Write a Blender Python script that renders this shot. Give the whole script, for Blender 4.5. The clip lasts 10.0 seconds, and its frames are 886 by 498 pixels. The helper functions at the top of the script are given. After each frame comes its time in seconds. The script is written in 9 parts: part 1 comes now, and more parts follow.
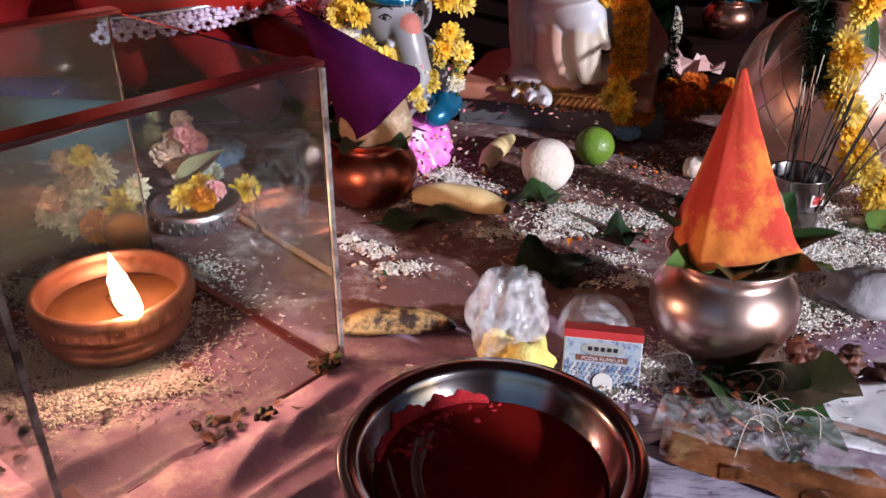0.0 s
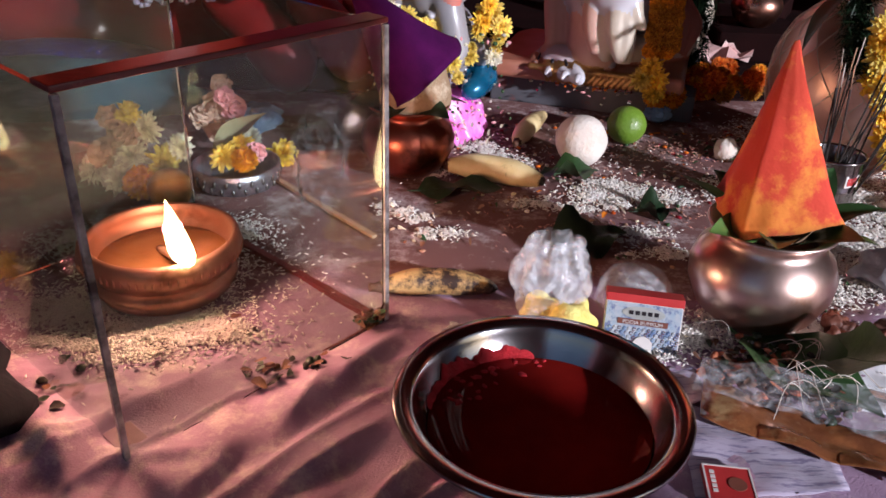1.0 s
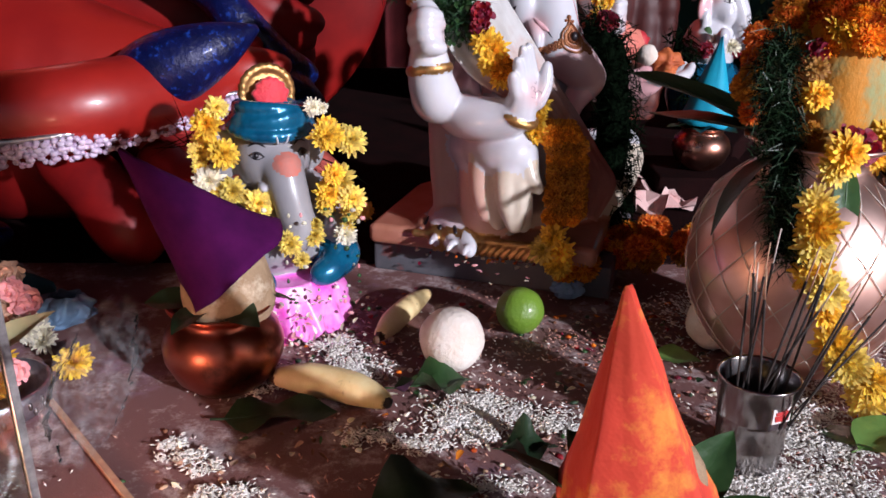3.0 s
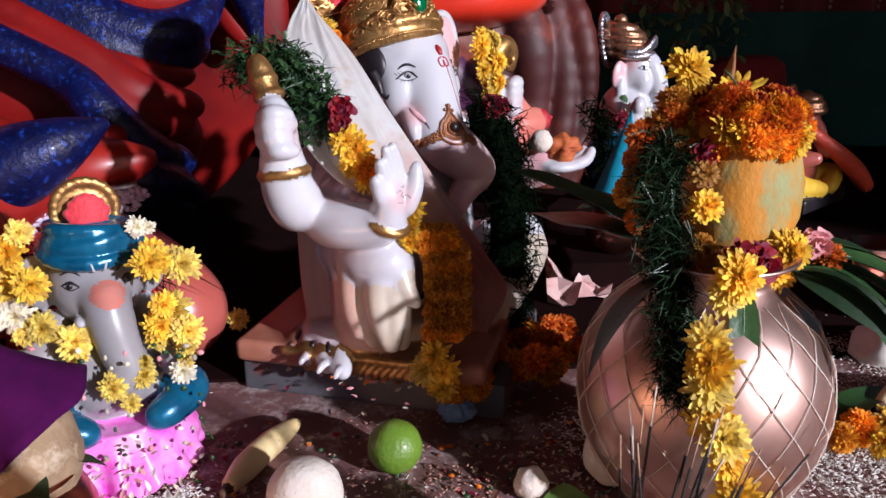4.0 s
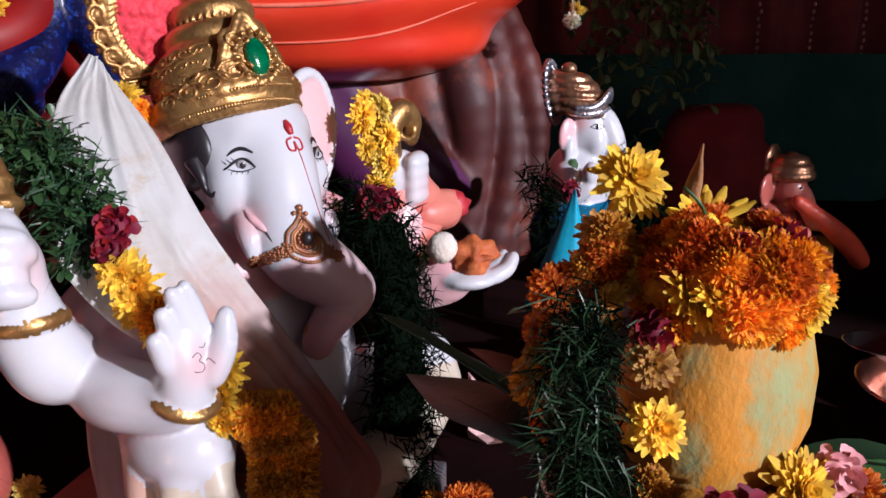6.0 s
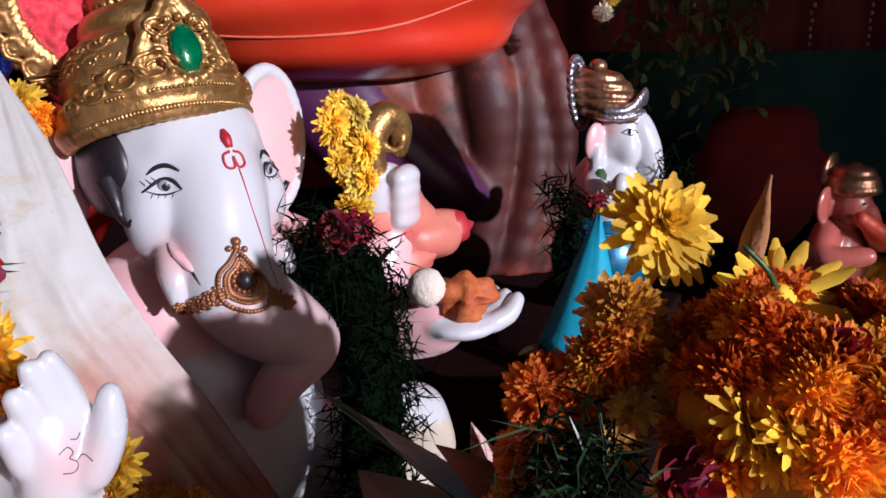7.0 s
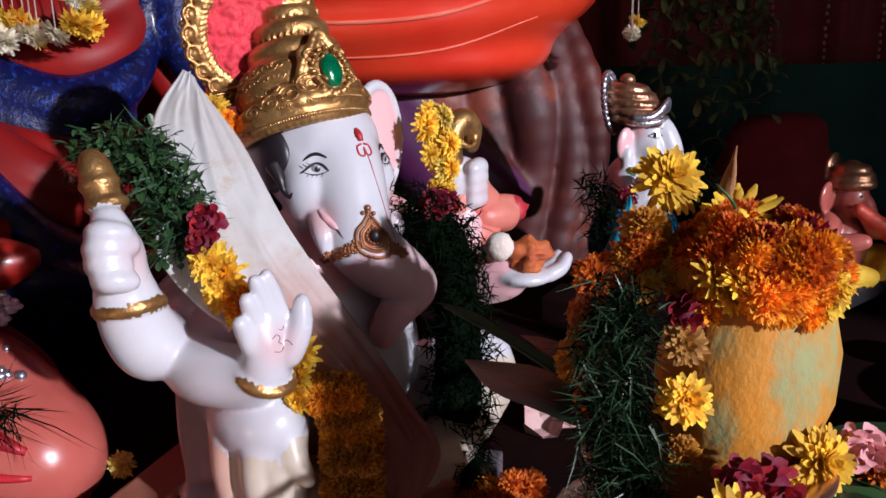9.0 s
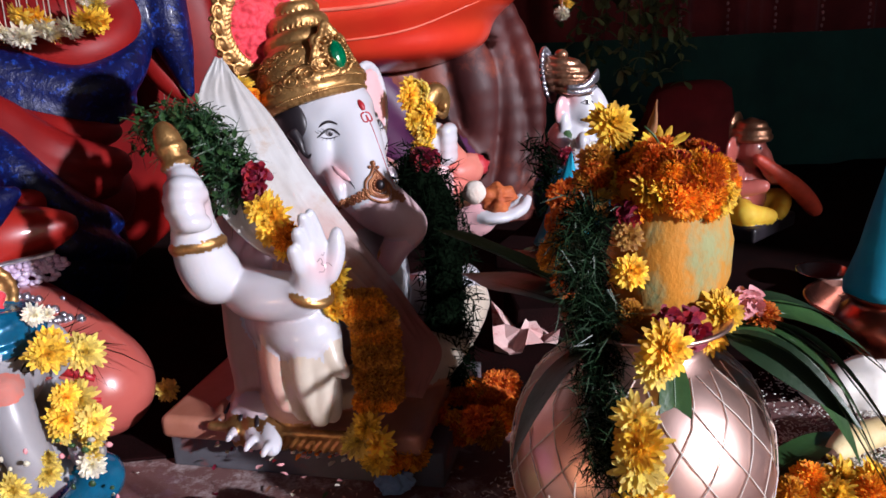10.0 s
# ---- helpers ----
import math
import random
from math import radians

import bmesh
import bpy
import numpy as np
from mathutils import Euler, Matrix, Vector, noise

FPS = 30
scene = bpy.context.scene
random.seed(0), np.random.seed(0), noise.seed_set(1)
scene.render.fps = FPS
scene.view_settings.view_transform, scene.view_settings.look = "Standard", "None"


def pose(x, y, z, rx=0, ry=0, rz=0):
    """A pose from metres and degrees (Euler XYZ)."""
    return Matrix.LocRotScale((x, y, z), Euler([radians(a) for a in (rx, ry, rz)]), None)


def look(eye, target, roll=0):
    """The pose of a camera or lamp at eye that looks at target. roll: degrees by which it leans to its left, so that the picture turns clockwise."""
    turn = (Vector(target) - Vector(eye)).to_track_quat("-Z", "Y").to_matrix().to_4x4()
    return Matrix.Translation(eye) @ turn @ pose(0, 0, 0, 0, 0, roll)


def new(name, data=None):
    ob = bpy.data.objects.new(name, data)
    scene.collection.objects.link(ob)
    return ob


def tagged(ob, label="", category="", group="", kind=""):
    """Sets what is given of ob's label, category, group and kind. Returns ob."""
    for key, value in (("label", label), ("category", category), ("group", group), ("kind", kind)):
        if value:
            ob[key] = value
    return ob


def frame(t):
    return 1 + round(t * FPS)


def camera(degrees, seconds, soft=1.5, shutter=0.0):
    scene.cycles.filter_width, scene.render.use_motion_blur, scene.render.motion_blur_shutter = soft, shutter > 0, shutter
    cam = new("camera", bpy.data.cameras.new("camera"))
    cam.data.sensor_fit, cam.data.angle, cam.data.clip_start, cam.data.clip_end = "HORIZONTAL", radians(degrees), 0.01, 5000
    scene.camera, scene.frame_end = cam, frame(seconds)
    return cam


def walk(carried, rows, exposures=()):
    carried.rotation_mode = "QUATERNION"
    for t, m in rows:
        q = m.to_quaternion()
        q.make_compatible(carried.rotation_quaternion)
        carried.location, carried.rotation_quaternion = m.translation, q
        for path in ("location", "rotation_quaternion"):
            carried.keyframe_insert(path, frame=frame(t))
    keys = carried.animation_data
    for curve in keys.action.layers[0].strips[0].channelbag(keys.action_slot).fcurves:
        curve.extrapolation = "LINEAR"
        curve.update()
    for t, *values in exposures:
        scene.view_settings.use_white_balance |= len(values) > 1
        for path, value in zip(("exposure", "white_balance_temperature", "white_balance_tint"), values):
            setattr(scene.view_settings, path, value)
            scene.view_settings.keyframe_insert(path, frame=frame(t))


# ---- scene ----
cam = camera(57.1, 10.0, soft=1.6)
METRES, EYE, TILT, LEAN, TURN = 1.4, 0.405, -27.7, 0.0, 0.0
ROWS = [
    (0.0, 0.0, 0.0, 0.0, 0.0, 0.0, -0.0),
    (0.5, -0.0092, -0.0111, -0.0139, -0.06, -0.56, -0.95),
    (1.0, -0.026, -0.0101, -0.018, 0.15, -0.69, -2.08),
    (1.5, -0.0299, 0.0133, -0.0175, 5.09, -0.18, -4.6),
    (2.0, 0.003, 0.0495, 0.0008, 5.62, 0.3, -4.21),
    (2.5, 0.0429, 0.0894, 0.0281, 4.88, 2.13, -3.23),
    (3.0, 0.0961, 0.1383, 0.0713, 1.09, 6.55, -1.22),
    (4.5, 0.1794, 0.2464, 0.162, -1.95, 11.44, 1.38),
    (5.0, 0.1981, 0.2929, 0.1907, -2.46, 11.59, 1.4),
    (5.5, 0.2185, 0.333, 0.2129, -2.97, 11.61, 1.47),
    (7.0, 0.2683, 0.4677, 0.2749, -0.34, 11.51, 0.41),
    (7.5, 0.2724, 0.4844, 0.276, 1.28, 12.34, -0.44),
    (8.0, 0.267, 0.4597, 0.2637, 2.41, 12.45, -0.71),
    (8.5, 0.261, 0.4115, 0.2462, 2.5, 12.47, -0.69),
    (9.0, 0.2411, 0.3444, 0.22, 1.66, 12.53, 0.15),
    (9.5, 0.2102, 0.279, 0.1893, 0.06, 12.89, 0.98),
    (10.0, 0.1971, 0.2261, 0.1679, -2.64, 10.98, 3.9),
]
PATH = [(t, pose(0, 0, EYE, TILT, LEAN, TURN) @ pose(METRES * x, METRES * y, METRES * z, 90 + pitch, roll, yaw)) for t, x, y, z, yaw, pitch, roll in ROWS]
PATH += [
    (1.2, look((-0.038, -0.016, 0.380), (-0.113, 1.751, -0.554), 1.4)),
    (1.7, look((-0.027, 0.023, 0.370), (-0.225, 1.789, -0.548), 1.5)),
    (2.2, look((0.024, 0.085, 0.379), (-0.171, 1.857, -0.528), 0.6)),
    (2.8, look((0.109, 0.188, 0.398), (0.034, 2.037, -0.362), 0.8)),
    (3.2, look((0.167, 0.249, 0.411), (0.131, 2.119, -0.297), 0.2)),
    (4.3, look((0.241, 0.383, 0.443), (0.312, 2.296, -0.136), -0.4)),
    (5.7, look((0.317, 0.577, 0.453), (0.430, 2.495, -0.103), 0.0)),
    (6.8, look((0.370, 0.738, 0.444), (0.405, 2.661, -0.105), -0.3)),
    (9.8, look((0.286, 0.421, 0.462), (0.354, 2.339, -0.099), -2.2)),
]
walk(cam, sorted(PATH, key=lambda row: row[0]), [(0.0, 0.0, 5900, 18), (6.6, 0.0, 5900, 18), (7.5, -0.12, 5900, 18), (8.5, -0.18, 5900, 18), (9.2, -0.15, 5900, 18), (9.8, 0.0, 5900, 18), (10.0, 0.0, 5900, 18)])
scene.view_settings.exposure = 0.0

# ---- light: low sun through a gap in the added walls, weak sky, one oil lamp ----
SUN_ELEV, SUN_AZ = 17.5, 135.0
world = bpy.data.worlds.new("world")
scene.world = world
world.use_nodes = True
wn = world.node_tree
sky = wn.nodes.new("ShaderNodeTexSky")
sky.sky_type = "NISHITA"
sky.sun_disc = False
sky.sun_elevation = radians(SUN_ELEV)
sky.sun_rotation = radians(SUN_AZ)
wn.links.new(sky.outputs[0], wn.nodes["Background"].inputs[0])
wn.nodes["Background"].inputs[1].default_value = 0.065
sun_data = bpy.data.lights.new("sun", "SUN")
sun_data.energy, sun_data.angle, sun_data.color = 5.0, radians(1.4), (1.0, 0.97, 0.96)
sun = new("sun", sun_data)
SUN_DIR = Vector((math.sin(radians(SUN_AZ)) * math.cos(radians(SUN_ELEV)), math.cos(radians(SUN_AZ)) * math.cos(radians(SUN_ELEV)), math.sin(radians(SUN_ELEV))))
sun.matrix_world = look(SUN_DIR * 6, (0, 0, 0))
FLAME = Vector((-0.247, 0.551, 0.058))
flame_data = bpy.data.lights.new("flame_light", "POINT")
flame_data.energy, flame_data.color, flame_data.shadow_soft_size = 0.56, (1.0, 0.21, 0.22), 0.008
flame_lamp = new("flame_light", flame_data)
flame_lamp.location = FLAME + Vector((-0.008, 0.001, 0.03))


# ---- tools ----
class Shape:
    """Collects vertices and faces of one mesh."""

    def __init__(self):
        self.v, self.f, self.m = [], [], []

    def add(self, verts, faces, mat=0):
        o = len(self.v)
        self.v += [tuple(p) for p in verts]
        self.f += [tuple(i + o for i in q) for q in faces]
        self.m += [mat] * len(faces)
        return self

    def mesh(self, name, smooth=True):
        me = bpy.data.meshes.new(name)
        me.from_pydata(self.v, [], self.f)
        me.polygons.foreach_set("material_index", self.m)
        me.polygons.foreach_set("use_smooth", [smooth] * len(self.f))
        me.update()
        return me


def part(name, shape, material, parent=None, label="", at=None, smooth=True):
    """One mesh object, under a thing or alone."""
    me = shape.mesh(name, smooth) if isinstance(shape, Shape) else shape
    if not me.materials:
        for m in material if isinstance(material, (list, tuple)) else [material]:
            me.materials.append(m)
    ob = new(name, me)
    if parent is not None:
        ob.parent = parent
    if at is not None:
        ob.matrix_basis = at
    if label:
        ob["label"] = label
    return ob


def thing(name, x, y, z, label, category, group="", turn=0.0):
    ob = new(name)
    ob.empty_display_size = 0.02
    ob.matrix_basis = pose(x, y, z, 0, 0, turn)
    return tagged(ob, label, category, group)


def lathe(shape, profile, n=40, mat=0, wobble=None, close=False):
    """Turns (radius, height) pairs round z. wobble(angle, height) scales the radius."""
    rows = []
    for r, z in profile:
        row = []
        for i in range(n):
            a = 2 * math.pi * i / n
            q = r * (wobble(a, z) if wobble else 1)
            row.append((q * math.cos(a), q * math.sin(a), z))
        rows.append(row)
    verts = [p for row in rows for p in row]
    faces = []
    for j in range(len(rows) - 1):
        for i in range(n):
            k = (i + 1) % n
            faces.append((j * n + i, j * n + k, (j + 1) * n + k, (j + 1) * n + i))
    if close:
        faces.append(tuple(range(n))[::-1])
        faces.append(tuple((len(rows) - 1) * n + i for i in range(n)))
    return shape.add(verts, faces, mat)


def spline(points, steps=6):
    """Catmull-Rom through tuples of any length."""
    p = [np.array(q, float) for q in points]
    p = [2 * p[0] - p[1]] + p + [2 * p[-1] - p[-2]]
    out = []
    for i in range(1, len(p) - 2):
        for s in range(steps):
            t = s / steps
            a, b, c, d = p[i - 1:i + 3]
            out.append(0.5 * (2 * b + (c - a) * t + (2 * a - 5 * b + 4 * c - d) * t * t + (3 * b - a - 3 * c + d) * t ** 3))
    out.append(p[-2])
    return out


def tube(shape, points, n=8, mat=0, flat=1.0):
    """A tube along points (x, y, z, radius)."""
    pts = [Vector([float(c) for c in p[:3]]) for p in points]
    rad = [float(p[3]) for p in points]
    up = Vector((0, 0, 1))
    verts = []
    for i, p in enumerate(pts):
        d = (pts[min(i + 1, len(pts) - 1)] - pts[max(i - 1, 0)]).normalized()
        side = d.cross(up)
        if side.length < 1e-3:
            side = d.cross(Vector((1, 0, 0)))
        side.normalize()
        nor = side.cross(d)
        for k in range(n):
            a = 2 * math.pi * k / n
            verts.append(p + rad[i] * (math.cos(a) * side + flat * math.sin(a) * nor))
    faces = []
    for i in range(len(pts) - 1):
        for k in range(n):
            q = (k + 1) % n
            faces.append((i * n + k, i * n + q, (i + 1) * n + q, (i + 1) * n + k))
    faces.append(tuple(range(n))[::-1])
    faces.append(tuple((len(pts) - 1) * n + k for k in range(n)))
    return shape.add(verts, faces, mat)


def blob(shape, c, r, mat=0, n=12, m=8, bumpy=0.0, seed=0, turn=0.0):
    """A rounded lump with radii r, made uneven by noise."""
    rx, ry, rz = r if isinstance(r, (list, tuple)) else (r, r, r)
    ct, st = math.cos(radians(turn)), math.sin(radians(turn))
    verts, faces = [], []
    for j in range(m + 1):
        t = math.pi * (j + 0.02 * (j == 0) - 0.02 * (j == m)) / m
        for i in range(n):
            a = 2 * math.pi * i / n
            q = Vector((math.sin(t) * math.cos(a), math.sin(t) * math.sin(a), math.cos(t)))
            s = 1 + bumpy * noise.noise(q * 1.7 + Vector((seed * 3.7, seed, 0)))
            x, y, z = q.x * rx * s, q.y * ry * s, q.z * rz * s
            verts.append((c[0] + ct * x - st * y, c[1] + st * x + ct * y, c[2] + z))
    for j in range(m):
        for i in range(n):
            k = (i + 1) % n
            faces.append((j * n + i, (j + 1) * n + i, (j + 1) * n + k, j * n + k))
    return shape.add(verts, faces, mat)


def slab(shape, lo, hi, mat=0, edge=0.0, m=None):
    """A box with a small chamfer."""
    x0, y0, z0 = lo
    x1, y1, z1 = hi
    e = edge
    bm = bmesh.new()
    bmesh.ops.create_cube(bm, size=1.0, matrix=Matrix.Translation(((x0 + x1) / 2, (y0 + y1) / 2, (z0 + z1) / 2)) @ Matrix.Diagonal((x1 - x0, y1 - y0, z1 - z0, 1)))
    if e:
        bmesh.ops.bevel(bm, geom=bm.edges[:], offset=e, segments=2, affect="EDGES", profile=0.6)
    if m is not None:
        bmesh.ops.transform(bm, matrix=m, verts=bm.verts[:])
    bm.verts.index_update()
    shape.add([v.co[:] for v in bm.verts], [[v.index for v in f.verts] for f in bm.faces], mat)
    bm.free()
    return shape


class Clay:
    """Rounded solids melted into one skin on a grid."""

    def __init__(self, lo, hi, res):
        self.lo, self.res = np.array(lo, float), res
        self.n = np.ceil((np.array(hi, float) - self.lo) / res).astype(int) + 1
        self.d = np.full(self.n, 1.0, np.float32)
        self.m = np.zeros(self.n, np.int8)

    def melt(self, fn, lo, hi, mat, k):
        pad = k + 3 * self.res
        i0 = np.clip(np.floor((np.array(lo) - pad - self.lo) / self.res).astype(int), 1, self.n - 1)
        i1 = np.clip(np.ceil((np.array(hi) + pad - self.lo) / self.res).astype(int), 1, self.n - 1)
        if (i1 <= i0).any():
            return self
        s = tuple(slice(a, b) for a, b in zip(i0, i1))
        x, y, z = np.meshgrid(*[(np.arange(a, b) * self.res + l).astype(np.float32) for a, b, l in zip(i0, i1, self.lo)], indexing="ij", sparse=True)
        b, a = fn(x, y, z), self.d[s]
        h = np.maximum(k - np.abs(a - b), 0) / k
        near = b < a
        self.m[s][near] = mat
        self.d[s] = np.minimum(a, b) - h * h * k * 0.25
        return self

    def ball(self, c, r, mat=0, k=0.008, turn=0.0, tip=0.0, ripple=None):
        """turn: degrees round z; tip: degrees round the turned x. ripple(x, y, z) in the ball's own axes adds relief."""
        r = np.array(r if isinstance(r, (list, tuple)) else (r, r, r), float)
        q = Euler((radians(tip), 0, 0)).to_matrix()
        w = np.array((Euler((0, 0, radians(turn))).to_matrix() @ q).transposed())

        def fn(x, y, z):
            px, py, pz = x - c[0], y - c[1], z - c[2]
            u = [w[i][0] * px + w[i][1] * py + w[i][2] * pz for i in range(3)]
            k0 = np.sqrt(sum((u[i] / r[i]) ** 2 for i in range(3)))
            k1 = np.sqrt(sum((u[i] / r[i] ** 2) ** 2 for i in range(3))) + 1e-9
            d = k0 * (k0 - 1) / k1
            return d + ripple(*u) if ripple else d

        big = r.max() if (turn or tip) else r
        return self.melt(fn, np.array(c) - big, np.array(c) + big, mat, k)

    def chain(self, points, mat=0, k=0.006, steps=5):
        pts = spline(points, steps)
        for a, b in zip(pts[:-1], pts[1:]):
            ab = b[:3] - a[:3]
            ll = float(ab @ ab) + 1e-12
            rm = max(a[3], b[3])

            def fn(x, y, z, a=a, b=b, ab=ab, ll=ll):
                t = np.clip(((x - a[0]) * ab[0] + (y - a[1]) * ab[1] + (z - a[2]) * ab[2]) / ll, 0, 1)
                return np.sqrt((x - a[0] - t * ab[0]) ** 2 + (y - a[1] - t * ab[1]) ** 2 + (z - a[2] - t * ab[2]) ** 2) - (a[3] + (b[3] - a[3]) * t)

            self.melt(fn, np.minimum(a[:3], b[:3]) - rm, np.maximum(a[:3], b[:3]) + rm, mat, k)
        return self

    def box(self, c, half, mat=0, k=0.004, soft=0.004, turn=0.0):
        ct, st = math.cos(radians(turn)), math.sin(radians(turn))

        def fn(x, y, z):
            px, py, pz = x - c[0], y - c[1], z - c[2]
            qx = np.abs(ct * px + st * py) - half[0] + soft
            qy = np.abs(-st * px + ct * py) - half[1] + soft
            qz = np.abs(pz) - half[2] + soft
            return np.sqrt(np.maximum(qx, 0) ** 2 + np.maximum(qy, 0) ** 2 + np.maximum(qz, 0) ** 2) + np.minimum(np.maximum(np.maximum(qx, qy), qz), 0) - soft

        big = np.array((max(half[:2]) * 1.42, max(half[:2]) * 1.42, half[2])) if turn else np.array(half)
        return self.melt(fn, np.array(c) - big, np.array(c) + big, mat, k)

    def skirt(self, c, z0, z1, r0, r1, folds, amp, mat=0, k=0.006, phase=0.0):
        """A hanging cloth skirt whose folds deepen towards its hem at z0."""
        def fn(x, y, z):
            t = np.clip((z - z0) / (z1 - z0), 0, 1)
            a = np.arctan2(y - c[1], x - c[0])
            r = (r0 + (r1 - r0) * t) * (1 + amp * (1 - t) * np.cos(folds * a + phase + 2.0 * t))
            d = (np.sqrt((x - c[0]) ** 2 + (y - c[1]) ** 2) - r) * 0.8
            return np.maximum(d, np.maximum(z0 - z + 0.012 * (1 + np.cos(folds * a + phase)) * 0.5, z - z1))

        m = max(r0, r1) * (1 + amp)
        return self.melt(fn, np.array((c[0] - m, c[1] - m, z0)), np.array((c[0] + m, c[1] + m, z1)), mat, k)

    def hit(self, o, way):
        """Where a ray from o first meets the skin."""
        p, w = np.array(o, float), np.array(way, float)
        w /= np.linalg.norm(w)
        for _ in range(1500):
            g = (p - self.lo) / self.res
            i = np.floor(g).astype(int)
            if (i < 0).any() or (i >= self.n - 1).any():
                p = p + w * 0.002
                continue
            f = g - i
            c = self.d[i[0]:i[0] + 2, i[1]:i[1] + 2, i[2]:i[2] + 2]
            c = c[0] * (1 - f[0]) + c[1] * f[0]
            c = c[0] * (1 - f[1]) + c[1] * f[1]
            d = c[0] * (1 - f[2]) + c[1] * f[2]
            if d < 0.0003:
                return p
            p = p + w * max(0.0003, min(0.02, 0.5 * d))
        return None

    def pour(self, shape):
        d, s = self.d, self.d < 0
        c = np.zeros(np.array(s.shape) - 1, np.int8)
        corners = [(a, b, e) for a in (0, 1) for b in (0, 1) for e in (0, 1)]
        for a, b, e in corners:
            c += s[a:s.shape[0] - 1 + a, b:s.shape[1] - 1 + b, e:s.shape[2] - 1 + e]
        act = np.argwhere((c > 0) & (c < 8))
        idx = np.full(c.shape, -1, np.int64)
        idx[tuple(act.T)] = np.arange(len(act))
        pos, cnt = np.zeros((len(act), 3)), np.zeros(len(act))
        for a in corners:
            for ax in range(3):
                if a[ax] == 0:
                    b = list(a)
                    b[ax] = 1
                    va, vb = d[tuple((act + a).T)], d[tuple((act + b).T)]
                    x = (va < 0) != (vb < 0)
                    t = np.where(x, va / np.where(x, va - vb, 1), 0)
                    q = np.repeat(np.array(a, float)[None], len(act), 0)
                    q[:, ax] = t
                    pos += q * x[:, None]
                    cnt += x
        verts = (act + pos / cnt[:, None]) * self.res + self.lo
        quads, mats = [], []
        for ax in range(3):
            lo = [slice(1, -1)] * 3
            hi = [slice(1, -1)] * 3
            lo[ax], hi[ax] = slice(0, -1), slice(1, None)
            e = np.argwhere(s[tuple(lo)] != s[tuple(hi)])
            off = np.ones(3, int)
            off[ax] = 0
            e = e + off
            u, v = [a for a in range(3) if a != ax]
            du, dv = np.zeros(3, int), np.zeros(3, int)
            du[u], dv[v] = 1, 1
            q = np.stack([idx[tuple((e - du - dv).T)], idx[tuple((e - dv).T)], idx[tuple(e.T)], idx[tuple((e - du).T)]], 1)
            up = np.zeros(3, int)
            up[ax] = 1
            start = s[tuple(e.T)]
            flip = start if ax != 1 else ~start
            q[~flip] = q[~flip][:, ::-1]
            quads.append(q)
            mats.append(np.where(start, self.m[tuple(e.T)], self.m[tuple((e + up).T)]))
        o = len(shape.v)
        shape.v += [tuple(p) for p in verts.tolist()]
        shape.f += [tuple(p) for p in (np.concatenate(quads) + o).tolist()]
        shape.m += np.concatenate(mats).tolist()
        return shape


def stroke(shape, clay, points, way, width, mat):
    """A painted line laid on the clay's skin: points are sent along way until they meet it."""
    out = []
    for p in spline(points, 5):
        q = clay.hit(p[:3], way)
        if q is not None:
            out.append((*q, width * (p[3] if len(p) > 3 else 1)))
    if len(out) > 1:
        tube(shape, out, 6, mat)


# ---- plant pieces ----
def petal(shape, base, way, length, width, lift, mat=0, curl=0.3):
    """A bent petal with a rounded tip."""
    d = Vector(way).normalized()
    side = d.cross(Vector((0, 0, 1)))
    side = side.normalized() if side.length > 1e-4 else Vector((1, 0, 0))
    up = side.cross(d)
    b = Vector(base)
    rows = []
    for t, w in ((0, 0.3), (0.45, 0.9), (0.8, 1.0), (1.0, 0.35)):
        c = b + d * length * t + up * (lift * t - curl * length * t * t)
        rows.append((c - side * width * w * 0.5 + up * width * 0.18 * w, c, c + side * width * w * 0.5 + up * width * 0.18 * w))
    verts = [p for r in rows for p in r]
    faces = [(i * 3 + j, i * 3 + j + 1, i * 3 + j + 4, i * 3 + j + 3) for i in range(3) for j in range(2)]
    shape.add(verts, faces, mat)


def bloom(radius, rings, seed, open_=0.5, ragged=0.15, width=0.14):
    """A many-petalled flower facing up, its base at the origin."""
    rnd = random.Random(seed)
    s = Shape()
    for j, count in enumerate(rings):
        t = j / max(1, len(rings) - 1)
        elev = radians(5 + 80 * t ** 1.2 * (1 - 0.35 * open_))
        for i in range(count):
            a = 2 * math.pi * (i + 0.5 * (j % 2)) / count + rnd.uniform(-0.15, 0.15)
            e = elev + rnd.uniform(-0.2, 0.2)
            way = (math.cos(a) * math.cos(e), math.sin(a) * math.cos(e), math.sin(e))
            ln = radius * (1 - 0.58 * t) * (1 + rnd.uniform(-ragged, ragged))
            petal(s, (0, 0, radius * 0.12 * t), way, ln, radius * width * (1.1 - 0.3 * t), radius * 0.1, 0, rnd.uniform(0.0, 0.45) * (1 - t))
    blob(s, (0, 0, radius * 0.05), (radius * 0.28, radius * 0.28, radius * 0.25), 0, 8, 5)
    return s


